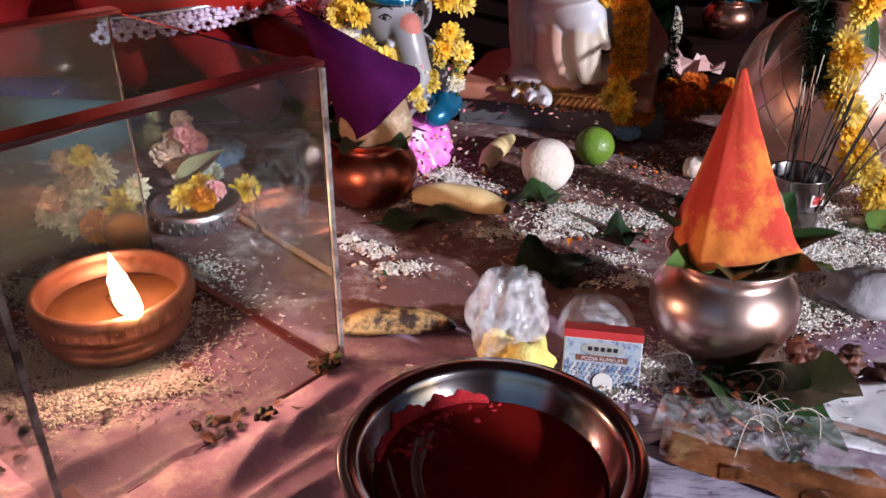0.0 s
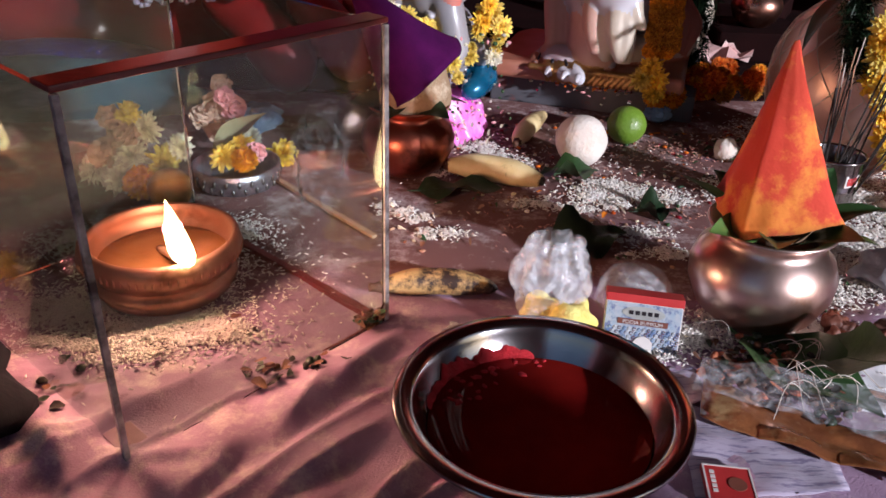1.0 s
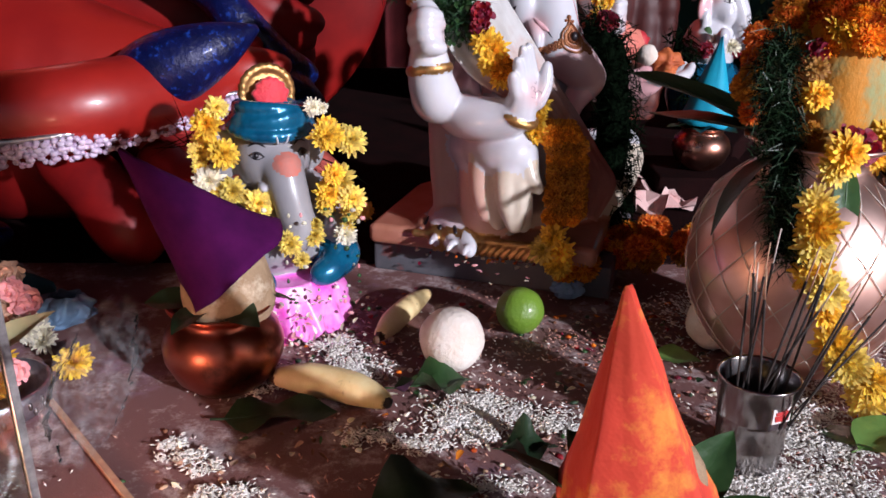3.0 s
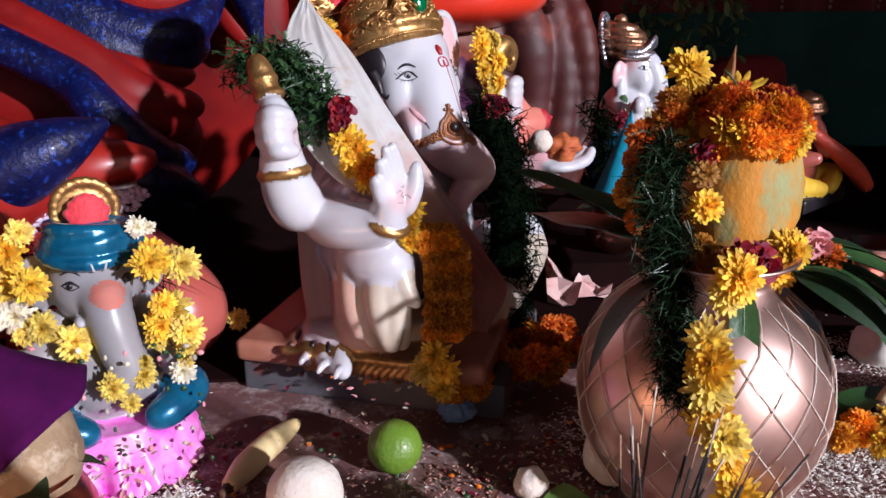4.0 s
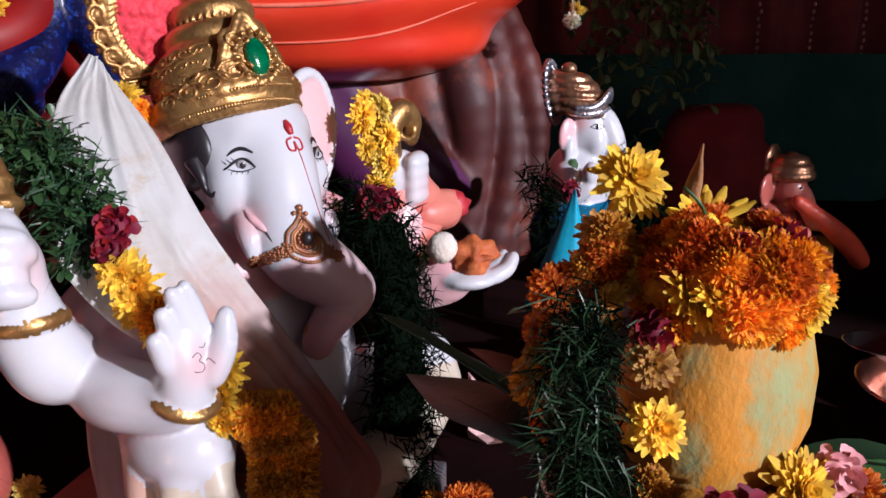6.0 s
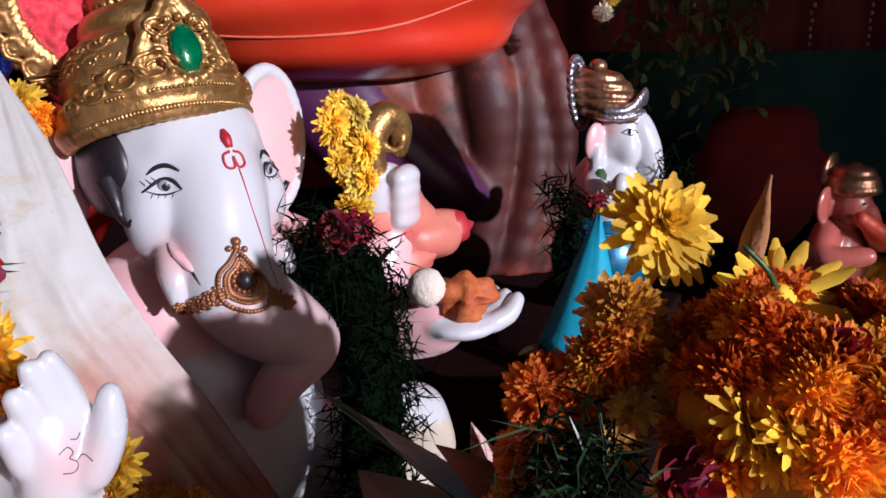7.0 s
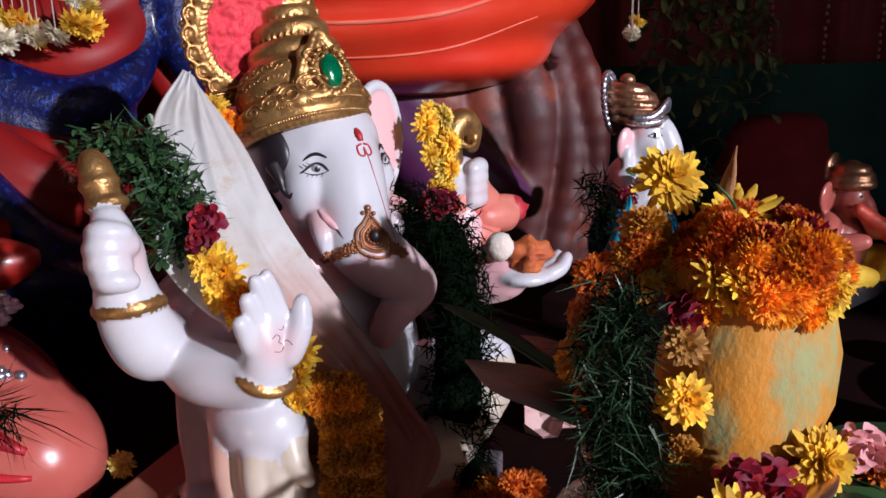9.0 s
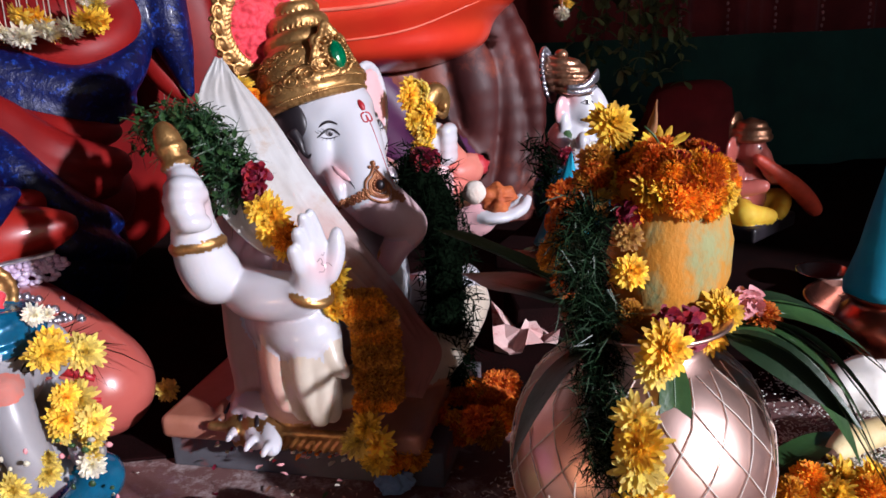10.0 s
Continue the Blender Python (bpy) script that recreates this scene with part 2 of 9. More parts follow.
def ruffle(radius, seed, count=70, width=0.26):
    """A marigold head: a ball of short crinkled petals."""
    rnd = random.Random(seed)
    s = Shape()
    for i in range(count):
        z = 1 - 1.5 * (i + 0.5) / count
        a = i * 2.399963 + rnd.uniform(-0.2, 0.2)
        q = math.sqrt(max(0, 1 - z * z))
        way = Vector((q * math.cos(a), q * math.sin(a), z + 0.15))
        petal(s, way * radius * 0.55, way + Vector((rnd.uniform(-0.5, 0.5), rnd.uniform(-0.5, 0.5), rnd.uniform(-0.3, 0.4))), radius * rnd.uniform(0.3, 0.5), radius * width * rnd.uniform(0.7, 1.2), radius * 0.05, 0, rnd.uniform(-0.2, 0.5))
    blob(s, (0, 0, 0), (radius * 0.66, radius * 0.66, radius * 0.62), 0, 10, 7)
    return s


def leaf(length, width, bend=0.3, fold=0.25, wave=0.08, n=9, seed=0):
    """A pointed leaf along +x with a creased midrib; bends down towards its tip."""
    rnd = random.Random(seed)
    s = Shape()
    verts, faces = [], []
    ph = rnd.uniform(0, 6)
    for i in range(n + 1):
        t = i / n
        w = width * 0.5 * (math.sin(math.pi * t ** 0.75) ** 0.9 + 0.03)
        x, z = length * t * (1 - 0.15 * bend * t), -bend * length * t * t * 0.6
        for side, m in ((-1, 1), (-0.5, 0.5), (0, 0), (0.5, 0.5), (1, 1)):
            verts.append((x, side * w, z + m * fold * w + wave * w * math.sin(ph + 9 * t + 2 * side) * abs(side)))
    for i in range(n):
        for j in range(4):
            a = i * 5 + j
            faces.append((a, a + 1, a + 6, a + 5))
    s.add(verts, faces)
    tube(s, [(-0.12 * length, 0, 0.01 * length, 0.012 * length)] + [(length * t * (1 - 0.15 * bend * t), 0, -bend * length * t * t * 0.6 - 0.003 * length, 0.012 * length * (1 - 0.8 * t)) for t in (0, 0.3, 0.6, 0.95)], 5)
    return s


def tuft(points, blades, length, thick, seed, spread=1.0, droop=0.3, radius=0.02):
    """Many thin blades of grass round a line of points."""
    rnd = random.Random(seed)
    s = Shape()
    pts = spline(points, 6)
    for _ in range(blades):
        p = pts[rnd.randrange(len(pts))]
        w = Vector((rnd.gauss(0, 1), rnd.gauss(0, 1), rnd.gauss(0, 0.8) - droop)).normalized()
        q = Vector(p[:3]) + Vector((rnd.gauss(0, 1), rnd.gauss(0, 1), rnd.gauss(0, 1))).normalized() * radius * rnd.uniform(0.2, 1.0)
        side = w.cross(Vector((rnd.gauss(0, 1), rnd.gauss(0, 1), rnd.gauss(0, 1)))).normalized() * thick
        ln = length * rnd.uniform(0.5, 1.3)
        bendv = Vector((rnd.gauss(0, 1), rnd.gauss(0, 1), rnd.gauss(0, 1) - 0.6)) * ln * 0.25 * spread
        m_, e_ = q + w * ln * 0.5 + bendv * 0.3, q + w * ln + bendv
        s.add([q - side, q + side, m_ + side, m_ - side, e_], [(0, 1, 2, 3), (3, 2, 4)])
    return s


def resting(p, way, spin=0.0):
    """A pose at p whose z points along way."""
    m = Vector(way).to_track_quat("Z", "Y").to_matrix().to_4x4()
    return Matrix.Translation(p) @ m @ pose(0, 0, 0, 0, 0, spin)


# ---- materials ----
def paint(name, col, rough=0.5, col2=None, scale=30.0, metal=0.0, bump=0.15, grain=200.0, col3=None, spots=8.0, spot_at=0.62, rough2=None, spec=0.5, sheen=0.0, coat=0.0, sub=0.0, vary=0.0, stretch=None, thin=0.0):
    """Two colours mixed by fine noise, a third in larger stains, and fine relief."""
    m = bpy.data.materials.new(name)
    m.use_nodes = True
    nt = m.node_tree
    b = nt.nodes["Principled BSDF"]
    n = lambda kind: nt.nodes.new("ShaderNode" + kind)
    link = nt.links.new
    geo = n("TexCoord")
    vec = geo.outputs["Object"]
    if stretch:
        mp = n("Mapping")
        mp.inputs["Scale"].default_value = stretch
        link(vec, mp.inputs[0])
        vec = mp.outputs[0]

    def noise_at(s, detail=5.0, rough_=0.6):
        t = n("TexNoise")
        t.inputs["Scale"].default_value, t.inputs["Detail"].default_value, t.inputs["Roughness"].default_value = s, detail, rough_
        link(vec, t.inputs["Vector"])
        return t.outputs["Fac"]

    def ramp(fac, lo, hi):
        r = n("MapRange")
        r.inputs["From Min"].default_value, r.inputs["From Max"].default_value = lo, hi
        link(fac, r.inputs["Value"])
        return r.outputs["Result"]

    def mix(fac, a, c):
        x = n("Mix")
        x.data_type = "RGBA"
        link(fac, x.inputs["Factor"])
        for sock, val in ((x.inputs["A"], a), (x.inputs["B"], c)):
            if isinstance(val, tuple):
                sock.default_value = (*val, 1)
            else:
                link(val, sock)
        return x.outputs["Result"]

    col2 = col2 or tuple(c * 0.72 for c in col)
    out = mix(ramp(noise_at(scale), 0.35, 0.65), col, col2)
    if col3:
        out = mix(ramp(noise_at(spots, 6.0, 0.7), spot_at - 0.05, spot_at + 0.05), out, col3)
    if thin:
        gi = n("NewGeometry")
        hv = n("HueSaturation")
        link(out, hv.inputs["Color"])
        link(ramp_out(nt, gi.outputs["Random Per Island"], 0.7, 1.5), hv.inputs["Value"])
        link(ramp_out(nt, gi.outputs["Random Per Island"], 0.485, 0.512), hv.inputs["Hue"])
        out = hv.outputs["Color"]
    if vary:
        oi = n("ObjectInfo")
        hs = n("HueSaturation")
        link(out, hs.inputs["Color"])
        link(ramp_out(nt, oi.outputs["Random"], 1 - vary, 1 + vary), hs.inputs["Value"])
        out = hs.outputs["Color"]
    link(out, b.inputs["Base Color"])
    rr = n("MapRange")
    rr.inputs["To Min"].default_value, rr.inputs["To Max"].default_value = rough, rough2 if rough2 is not None else min(1, rough * 1.25 + 0.03)
    link(noise_at(scale * 0.6), rr.inputs["Value"])
    link(rr.outputs["Result"], b.inputs["Roughness"])
    b.inputs["Metallic"].default_value = metal
    b.inputs["Specular IOR Level"].default_value = spec
    b.inputs["Sheen Weight"].default_value = sheen
    b.inputs["Coat Weight"].default_value = coat
    b.inputs["Coat Roughness"].default_value = 0.12
    if sub:
        b.inputs["Subsurface Weight"].default_value = sub
        b.inputs["Subsurface Radius"].default_value = (0.006, 0.004, 0.003)
        b.inputs["Subsurface Scale"].default_value = 1.0
    if thin:
        tl, mx = n("BsdfTranslucent"), n("MixShader")
        link(out, tl.inputs["Color"])
        mx.inputs["Fac"].default_value = thin
        link(b.outputs[0], mx.inputs[1])
        link(tl.outputs[0], mx.inputs[2])
        link(mx.outputs[0], nt.nodes["Material Output"].inputs["Surface"])
    if bump:
        bp = n("Bump")
        bp.inputs["Strength"].default_value, bp.inputs["Distance"].default_value = bump, 0.002
        link(noise_at(grain, 3.0), bp.inputs["Height"])
        link(bp.outputs["Normal"], b.inputs["Normal"])
    return m


def ramp_out(nt, fac, lo, hi):
    r = nt.nodes.new("ShaderNodeMapRange")
    r.inputs["To Min"].default_value, r.inputs["To Max"].default_value = lo, hi
    nt.links.new(fac, r.inputs["Value"])
    return r.outputs["Result"]


def glassy(name, col, rough=0.02, ior=1.45):
    m = bpy.data.materials.new(name)
    m.use_nodes = True
    b = m.node_tree.nodes["Principled BSDF"]
    b.inputs["Base Color"].default_value = (*col, 1)
    b.inputs["Transmission Weight"].default_value = 1.0
    b.inputs["Roughness"].default_value = rough
    b.inputs["IOR"].default_value = ior
    return m


def film(name, least, most):
    """Thin clear plastic: mostly see-through, milky where it is wrinkled, with glossy glints."""
    m = bpy.data.materials.new(name)
    m.use_nodes = True
    nt = m.node_tree
    b = nt.nodes["Principled BSDF"]
    b.inputs["Base Color"].default_value, b.inputs["Roughness"].default_value = (0.8, 0.82, 0.86, 1), 0.14
    b.inputs["Coat Weight"].default_value = 0.6
    clear, mix, wave, haze, bump = (nt.nodes.new("ShaderNode" + k) for k in ("BsdfTransparent", "MixShader", "TexNoise", "MapRange", "Bump"))
    geo = nt.nodes.new("ShaderNodeTexCoord")
    wave.inputs["Scale"].default_value, wave.inputs["Detail"].default_value, wave.inputs["Distortion"].default_value = 60.0, 4.0, 1.2
    nt.links.new(geo.outputs["Object"], wave.inputs["Vector"])
    haze.inputs["From Min"].default_value, haze.inputs["From Max"].default_value = 0.4, 0.72
    haze.inputs["To Min"].default_value, haze.inputs["To Max"].default_value = least, most
    nt.links.new(wave.outputs["Fac"], haze.inputs["Value"])
    bump.inputs["Strength"].default_value, bump.inputs["Distance"].default_value = 0.8, 0.003
    nt.links.new(wave.outputs["Fac"], bump.inputs["Height"])
    nt.links.new(bump.outputs["Normal"], b.inputs["Normal"])
    nt.links.new(haze.outputs["Result"], mix.inputs["Fac"])
    nt.links.new(clear.outputs[0], mix.inputs[1])
    nt.links.new(b.outputs[0], mix.inputs[2])
    nt.links.new(mix.outputs[0], nt.nodes["Material Output"].inputs["Surface"])
    return m


def glow(name, col, strength):
    m = bpy.data.materials.new(name)
    m.use_nodes = True
    b = m.node_tree.nodes["Principled BSDF"]
    b.inputs["Base Color"].default_value = (0, 0, 0, 1)
    b.inputs["Emission Color"].default_value = (*col, 1)
    b.inputs["Emission Strength"].default_value = strength
    return m


COPPER = paint("copper", (0.62, 0.33, 0.25), 0.2, (0.42, 0.2, 0.15), 14, 1.0, 0.05, 90, (0.3, 0.12, 0.08), 9, 0.6, 0.36)
COPPER_DARK = paint("dark_copper", (0.5, 0.14, 0.085), 0.2, (0.34, 0.085, 0.05), 12, 1.0, 0.06, 80, (0.14, 0.05, 0.035), 9, 0.58, 0.4)
TINNED = paint("tinned_copper", (0.8, 0.62, 0.56), 0.25, (0.6, 0.34, 0.26), 10, 1.0, 0.05, 70, (0.55, 0.24, 0.14), 7, 0.62, 0.38)
STEEL = paint("steel", (0.56, 0.54, 0.54), 0.1, (0.42, 0.4, 0.41), 20, 1.0, 0.02, 300, rough2=0.24)
BRASS = paint("brass_lamp", (0.52, 0.26, 0.18), 0.36, (0.38, 0.17, 0.11), 25, 0.85, 0.15, 150, (0.2, 0.09, 0.05), 10, 0.6)
GOLD = paint("gold_paint", (0.54, 0.31, 0.11), 0.32, (0.31, 0.16, 0.055), 60, 0.8, 0.4, 260, rough2=0.48)
SILVER = paint("silver_paint", (0.66, 0.66, 0.72), 0.25, (0.35, 0.34, 0.4), 70, 0.9, 0.4, 240)
COPPER_PAINT = paint("bronze_paint", (0.5, 0.26, 0.15), 0.28, (0.3, 0.14, 0.08), 60, 0.8, 0.3, 200)
MARBLE = paint("white_statue_paint", (0.57, 0.58, 0.62), 0.22, (0.54, 0.53, 0.57), 12, 0.0, 0.03, 80, (0.58, 0.44, 0.46), 16, 0.66, sub=0.08, coat=0.3)
PINKISH = paint("pink_statue_paint", (0.74, 0.4, 0.43), 0.26, (0.7, 0.46, 0.47), 14, 0.0, 0.03, 80, coat=0.3)
CREAM = paint("cream_robe_paint", (0.58, 0.52, 0.43), 0.3, (0.5, 0.42, 0.33), 14, 0.0, 0.06, 80, coat=0.2)
BLACKP = paint("black_paint", (0.012, 0.01, 0.012), 0.35, (0.02, 0.015, 0.02), 30, 0, 0.02)
REDP = paint("red_paint", (0.5, 0.02, 0.03), 0.4, (0.34, 0.012, 0.02), 40, 0, 0.1)
REDVELVET = paint("red_velvet", (0.75, 0.03, 0.06), 0.55, (0.55, 0.02, 0.03), 60, 0, 0.6, 300, sheen=0.4)
GREENGEM = paint("green_gem", (0.0, 0.16, 0.06), 0.08, (0.0, 0.08, 0.035), 90, 0.2, 0.3, 260, coat=1.0)
GREYSKIN = paint("grey_statue_paint", (0.3, 0.29, 0.3), 0.3, (0.25, 0.24, 0.26), 18, 0, 0.04, 90, coat=0.15)
TEAL = paint("teal_paint", (0.01, 0.16, 0.3), 0.22, (0.004, 0.08, 0.17), 30, 0.35, 0.15, 120, coat=0.4)
MAGENTA = paint("magenta_paint", (0.75, 0.06, 0.5), 0.3, (0.9, 0.35, 0.75), 30, 0, 0.2, 90)
SKINPINK = paint("peach_statue_paint", (0.52, 0.14, 0.11), 0.25, (0.42, 0.09, 0.07), 5, 0, 0.04, 40, coat=0.5)
ORANGE_DRAPE = paint("orange_red_drape_paint", (0.72, 0.06, 0.018), 0.26, (0.6, 0.025, 0.012), 3, 0, 0.06, 30, coat=0.5)
CREASE_HIGHLIGHT = paint("crease_highlight_paint", (0.8, 0.2, 0.13), 0.25, (0.7, 0.12, 0.07), 20, 0, 0.0)
RED_DRAPE = paint("dark_red_drape_paint", (0.24, 0.008, 0.006), 0.42, (0.1, 0.003, 0.004), 5, 0, 0.08, 40, spec=0.22)
BROWN_DRAPE = paint("brown_red_drape_paint", (0.09, 0.012, 0.008), 0.5, (0.04, 0.005, 0.005), 6, 0, 0.08, 40, (0.17, 0.03, 0.012), 4, 0.56)
PURPLE_DRAPE = paint("violet_drape_paint", (0.08, 0.012, 0.06), 0.35, (0.05, 0.01, 0.05), 8, 0, 0.08, 40)
BLUE_BROCADE = paint("blue_brocade_paint", (0.003, 0.006, 0.06), 0.36, (0.0015, 0.003, 0.03), 30, 0.1, 0.9, 110, (0.01, 0.04, 0.26), 110, 0.6, spec=0.3, coat=0.05)
PURPLE_CLOTH = paint("purple_cloth", (0.06, 0.003, 0.055), 0.85, (0.04, 0.002, 0.04), 40, 0, 0.35, 700, spec=0.12)
ORANGE_CLOTH = paint("orange_red_cloth", (0.62, 0.045, 0.022), 0.75, (0.66, 0.07, 0.025), 9, 0, 0.7, 60, (0.78, 0.24, 0.035), 14, 0.53, sheen=0.04)
CYAN_CLOTH = paint("cyan_cloth", (0.0, 0.34, 0.5), 0.6, (0.0, 0.26, 0.42), 20, 0, 0.3, 600)
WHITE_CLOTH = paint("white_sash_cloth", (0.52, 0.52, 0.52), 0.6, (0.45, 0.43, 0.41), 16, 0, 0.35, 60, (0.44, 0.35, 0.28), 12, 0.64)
RICE = paint("rice", (0.86, 0.84, 0.8), 0.45, (0.78, 0.74, 0.66), 40, 0, 0.1, 500, sub=0.0)
RICE_RED = paint("stained_rice", (0.5, 0.2, 0.15), 0.6, (0.66, 0.42, 0.32), 40, 0, 0.1, 500)
COCONUT = paint("turmeric_smeared_coconut", (0.62, 0.24, 0.015), 0.65, (0.42, 0.2, 0.02), 30, 0, 0.7, 120, (0.3, 0.31, 0.13), 12, 0.57, stretch=(1, 1, 0.7))
COCONUT_BROWN = paint("coconut_shell", (0.36, 0.25, 0.15), 0.8, (0.24, 0.15, 0.08), 40, 0, 0.8, 160, (0.5, 0.4, 0.28), 20, 0.6)
YELLOW = paint("yellow_petals", (0.84, 0.62, 0.06), 0.6, (0.82, 0.5, 0.03), 60, 0, 0.1, 300, vary=0.15, thin=0.35)
YELLOW_PALE = paint("pale_yellow_petals", (0.85, 0.72, 0.2), 0.6, (0.8, 0.6, 0.08), 60, 0, 0.1, 300, vary=0.12, thin=0.35)
ORANGE_PETAL = paint("orange_marigold_petals", (0.84, 0.3, 0.01), 0.6, (0.84, 0.46, 0.015), 50, 0, 0.1, 300, (0.6, 0.12, 0.01), 40, 0.62, vary=0.2, thin=0.4)
RUST_PETAL = paint("rust_marigold_petals", (0.64, 0.12, 0.012), 0.65, (0.78, 0.26, 0.015), 50, 0, 0.1, 300, (0.3, 0.03, 0.008), 40, 0.6, vary=0.2, thin=0.4)
FADED_PETAL = paint("faded_orange_petals", (0.62, 0.3, 0.06), 0.65, (0.7, 0.44, 0.12), 50, 0, 0.1, 300, (0.3, 0.12, 0.03), 30, 0.6, vary=0.2, thin=0.35)
BROWNED_PETAL = paint("browned_marigold_petals", (0.5, 0.2, 0.015), 0.65, (0.62, 0.31, 0.02), 50, 0, 0.1, 300, (0.16, 0.045, 0.012), 40, 0.58, vary=0.2, thin=0.3)
WHITE_PETAL = paint("white_petals", (0.82, 0.8, 0.72), 0.55, (0.75, 0.7, 0.5), 60, 0, 0.1, 300, vary=0.1, thin=0.35)
ROSE = paint("rose_petals", (0.28, 0.01, 0.03), 0.5, (0.18, 0.006, 0.02), 40, 0, 0.2, 200, vary=0.2, thin=0.3)
PINK_PETAL = paint("pink_petals", (0.75, 0.25, 0.28), 0.5, (0.7, 0.4, 0.4), 40, 0, 0.2, 200)
LEAF = paint("green_leaf", (0.035, 0.09, 0.025), 0.35, (0.022, 0.055, 0.018), 30, 0, 0.25, 150, (0.08, 0.11, 0.035), 14, 0.62, vary=0.2)
LEAF_DARK = paint("dark_leaf", (0.016, 0.04, 0.016), 0.4, (0.01, 0.025, 0.01), 30, 0, 0.25, 150, vary=0.2)
LEAF_LIGHT = paint("light_leaf", (0.14, 0.26, 0.06), 0.35, (0.08, 0.17, 0.04), 30, 0, 0.25, 150, vary=0.2)
DRY = paint("dried_leaf", (0.2, 0.08, 0.04), 0.7, (0.1, 0.04, 0.02), 40, 0, 0.4, 200, vary=0.3)
GRASS = paint("durva_grass", (0.02, 0.06, 0.022), 0.35, (0.012, 0.035, 0.014), 60, 0, 0.0, vary=0.2)
# same grass near-black: shade in and over the tangles is put into it
GRASS_SHADED = paint("shaded_grass", (0.003, 0.007, 0.003), 0.8, (0.0015, 0.004, 0.0015), 60, 0, 0.0, spec=0.03)
LIME = paint("lime_peel", (0.17, 0.3, 0.03), 0.35, (0.12, 0.22, 0.02), 12, 0, 0.5, 260, coat=0.2)
BANANA = paint("banana_peel", (0.76, 0.64, 0.36), 0.5, (0.64, 0.45, 0.18), 20, 0, 0.2, 150, (0.12, 0.05, 0.02), 26, 0.61)
BALLW = paint("pale_fruit_skin", (0.76, 0.72, 0.66), 0.7, (0.66, 0.56, 0.48), 30, 0, 0.8, 220)
BALLB = paint("areca_skin", (0.5, 0.26, 0.16), 0.65, (0.36, 0.16, 0.1), 25, 0, 0.7, 200)
KUMKUM = paint("kumkum_powder", (0.62, 0.015, 0.025), 0.7, (0.42, 0.01, 0.016), 80, 0, 0.8, 500)
TURMERIC = paint("turmeric_powder", (0.85, 0.75, 0.24), 0.85, (0.82, 0.66, 0.14), 60, 0, 0.8, 400)
RED_WATER = paint("dark_red_water", (0.13, 0.004, 0.004), 0.03, (0.24, 0.012, 0.008), 10, 0, 0.04, 40, rough2=0.06)
STICK = paint("incense_stick", (0.02, 0.015, 0.015), 0.8, (0.035, 0.025, 0.02), 80, 0, 0.3, 500)
STICK_END = paint("bare_bamboo_stick", (0.5, 0.32, 0.2), 0.7, (0.4, 0.22, 0.14), 80, 0, 0.2, 500)
BOARD = paint("slate_grey_board", (0.11, 0.11, 0.125), 0.5, (0.08, 0.08, 0.09), 20, 0, 0.2, 120, (0.2, 0.06, 0.05), 14, 0.62)
BASE_RED = paint("brown_red_base_paint", (0.5, 0.22, 0.15), 0.35, (0.4, 0.15, 0.09), 16, 0, 0.1, 80, coat=0.3)
BANANA_OLD = paint("overripe_banana_peel", (0.52, 0.34, 0.13), 0.5, (0.4, 0.22, 0.08), 20, 0, 0.2, 150, (0.03, 0.015, 0.01), 32, 0.48)
PLASTIC = film("clear_plastic_film", 0.06, 0.36)
CLEAR_BAG = film("thin_clear_bag", 0.0, 0.055)
WRAP = film("thin_clear_wrap", 0.04, 0.3)
GLASS = glassy("dusty_clear_acrylic", (0.86, 0.95, 0.95), 0.01, 1.42)
GLASS.node_tree.nodes["Principled BSDF"].inputs["Transmission Weight"].default_value = 0.995
# back pane tinted teal, with a little diffuse haze mixed in
TEAL_GLASS = glassy("hazy_teal_acrylic", (0.68, 0.9, 0.92), 0.02, 1.42)
TEAL_GLASS.node_tree.nodes["Principled BSDF"].inputs["Transmission Weight"].default_value = 0.96
DUSTY_STRIP = paint("dusty_pink_acrylic_strip", (0.3, 0.17, 0.2), 0.4, (0.24, 0.11, 0.13), 30, 0, 0.2, 120)
RED_STRIP = paint("red_brown_acrylic_rim", (0.2, 0.03, 0.025), 0.32, (0.12, 0.016, 0.014), 8, 0, 0.15, 60, (0.3, 0.1, 0.08), 30, 0.64, coat=0.25)
# the clear edges' highlights are put into this pale, opaque colour
EDGE = paint("highlit_acrylic_edge", (0.62, 0.6, 0.6), 0.15, (0.1, 0.08, 0.08), 40, 0.0, 0.4, 120, coat=0.8)
CARD_RED = paint("red_card", (0.5, 0.03, 0.03), 0.5, (0.42, 0.02, 0.02), 30, 0, 0.1)
CARD_WHITE = paint("white_card", (0.7, 0.68, 0.66), 0.5, (0.62, 0.58, 0.56), 30, 0, 0.1)
CARD_PINK = paint("pink_stained_paper", (0.62, 0.45, 0.42), 0.6, (0.55, 0.3, 0.28), 30, 0, 0.3, 120, (0.3, 0.05, 0.05), 40, 0.62)
CARD_BLUE = paint("blue_print", (0.08, 0.18, 0.38), 0.5, (0.1, 0.25, 0.45), 60, 0, 0.1)
CARD_BROWN = paint("brown_print", (0.2, 0.06, 0.04), 0.5, (0.16, 0.05, 0.03), 40, 0, 0.1)
CURTAIN = paint("dark_red_curtain", (0.26, 0.03, 0.035), 0.8, (0.16, 0.016, 0.022), 8, 0, 0.3, 200, sheen=0.2)
# maroon taken near black: the shade at the back is put into it
SHADED_CLOTH = paint("shaded_maroon_cloth", (0.014, 0.004, 0.004), 0.95, (0.008, 0.003, 0.003), 14, 0, 0.4, 300, spec=0.05)
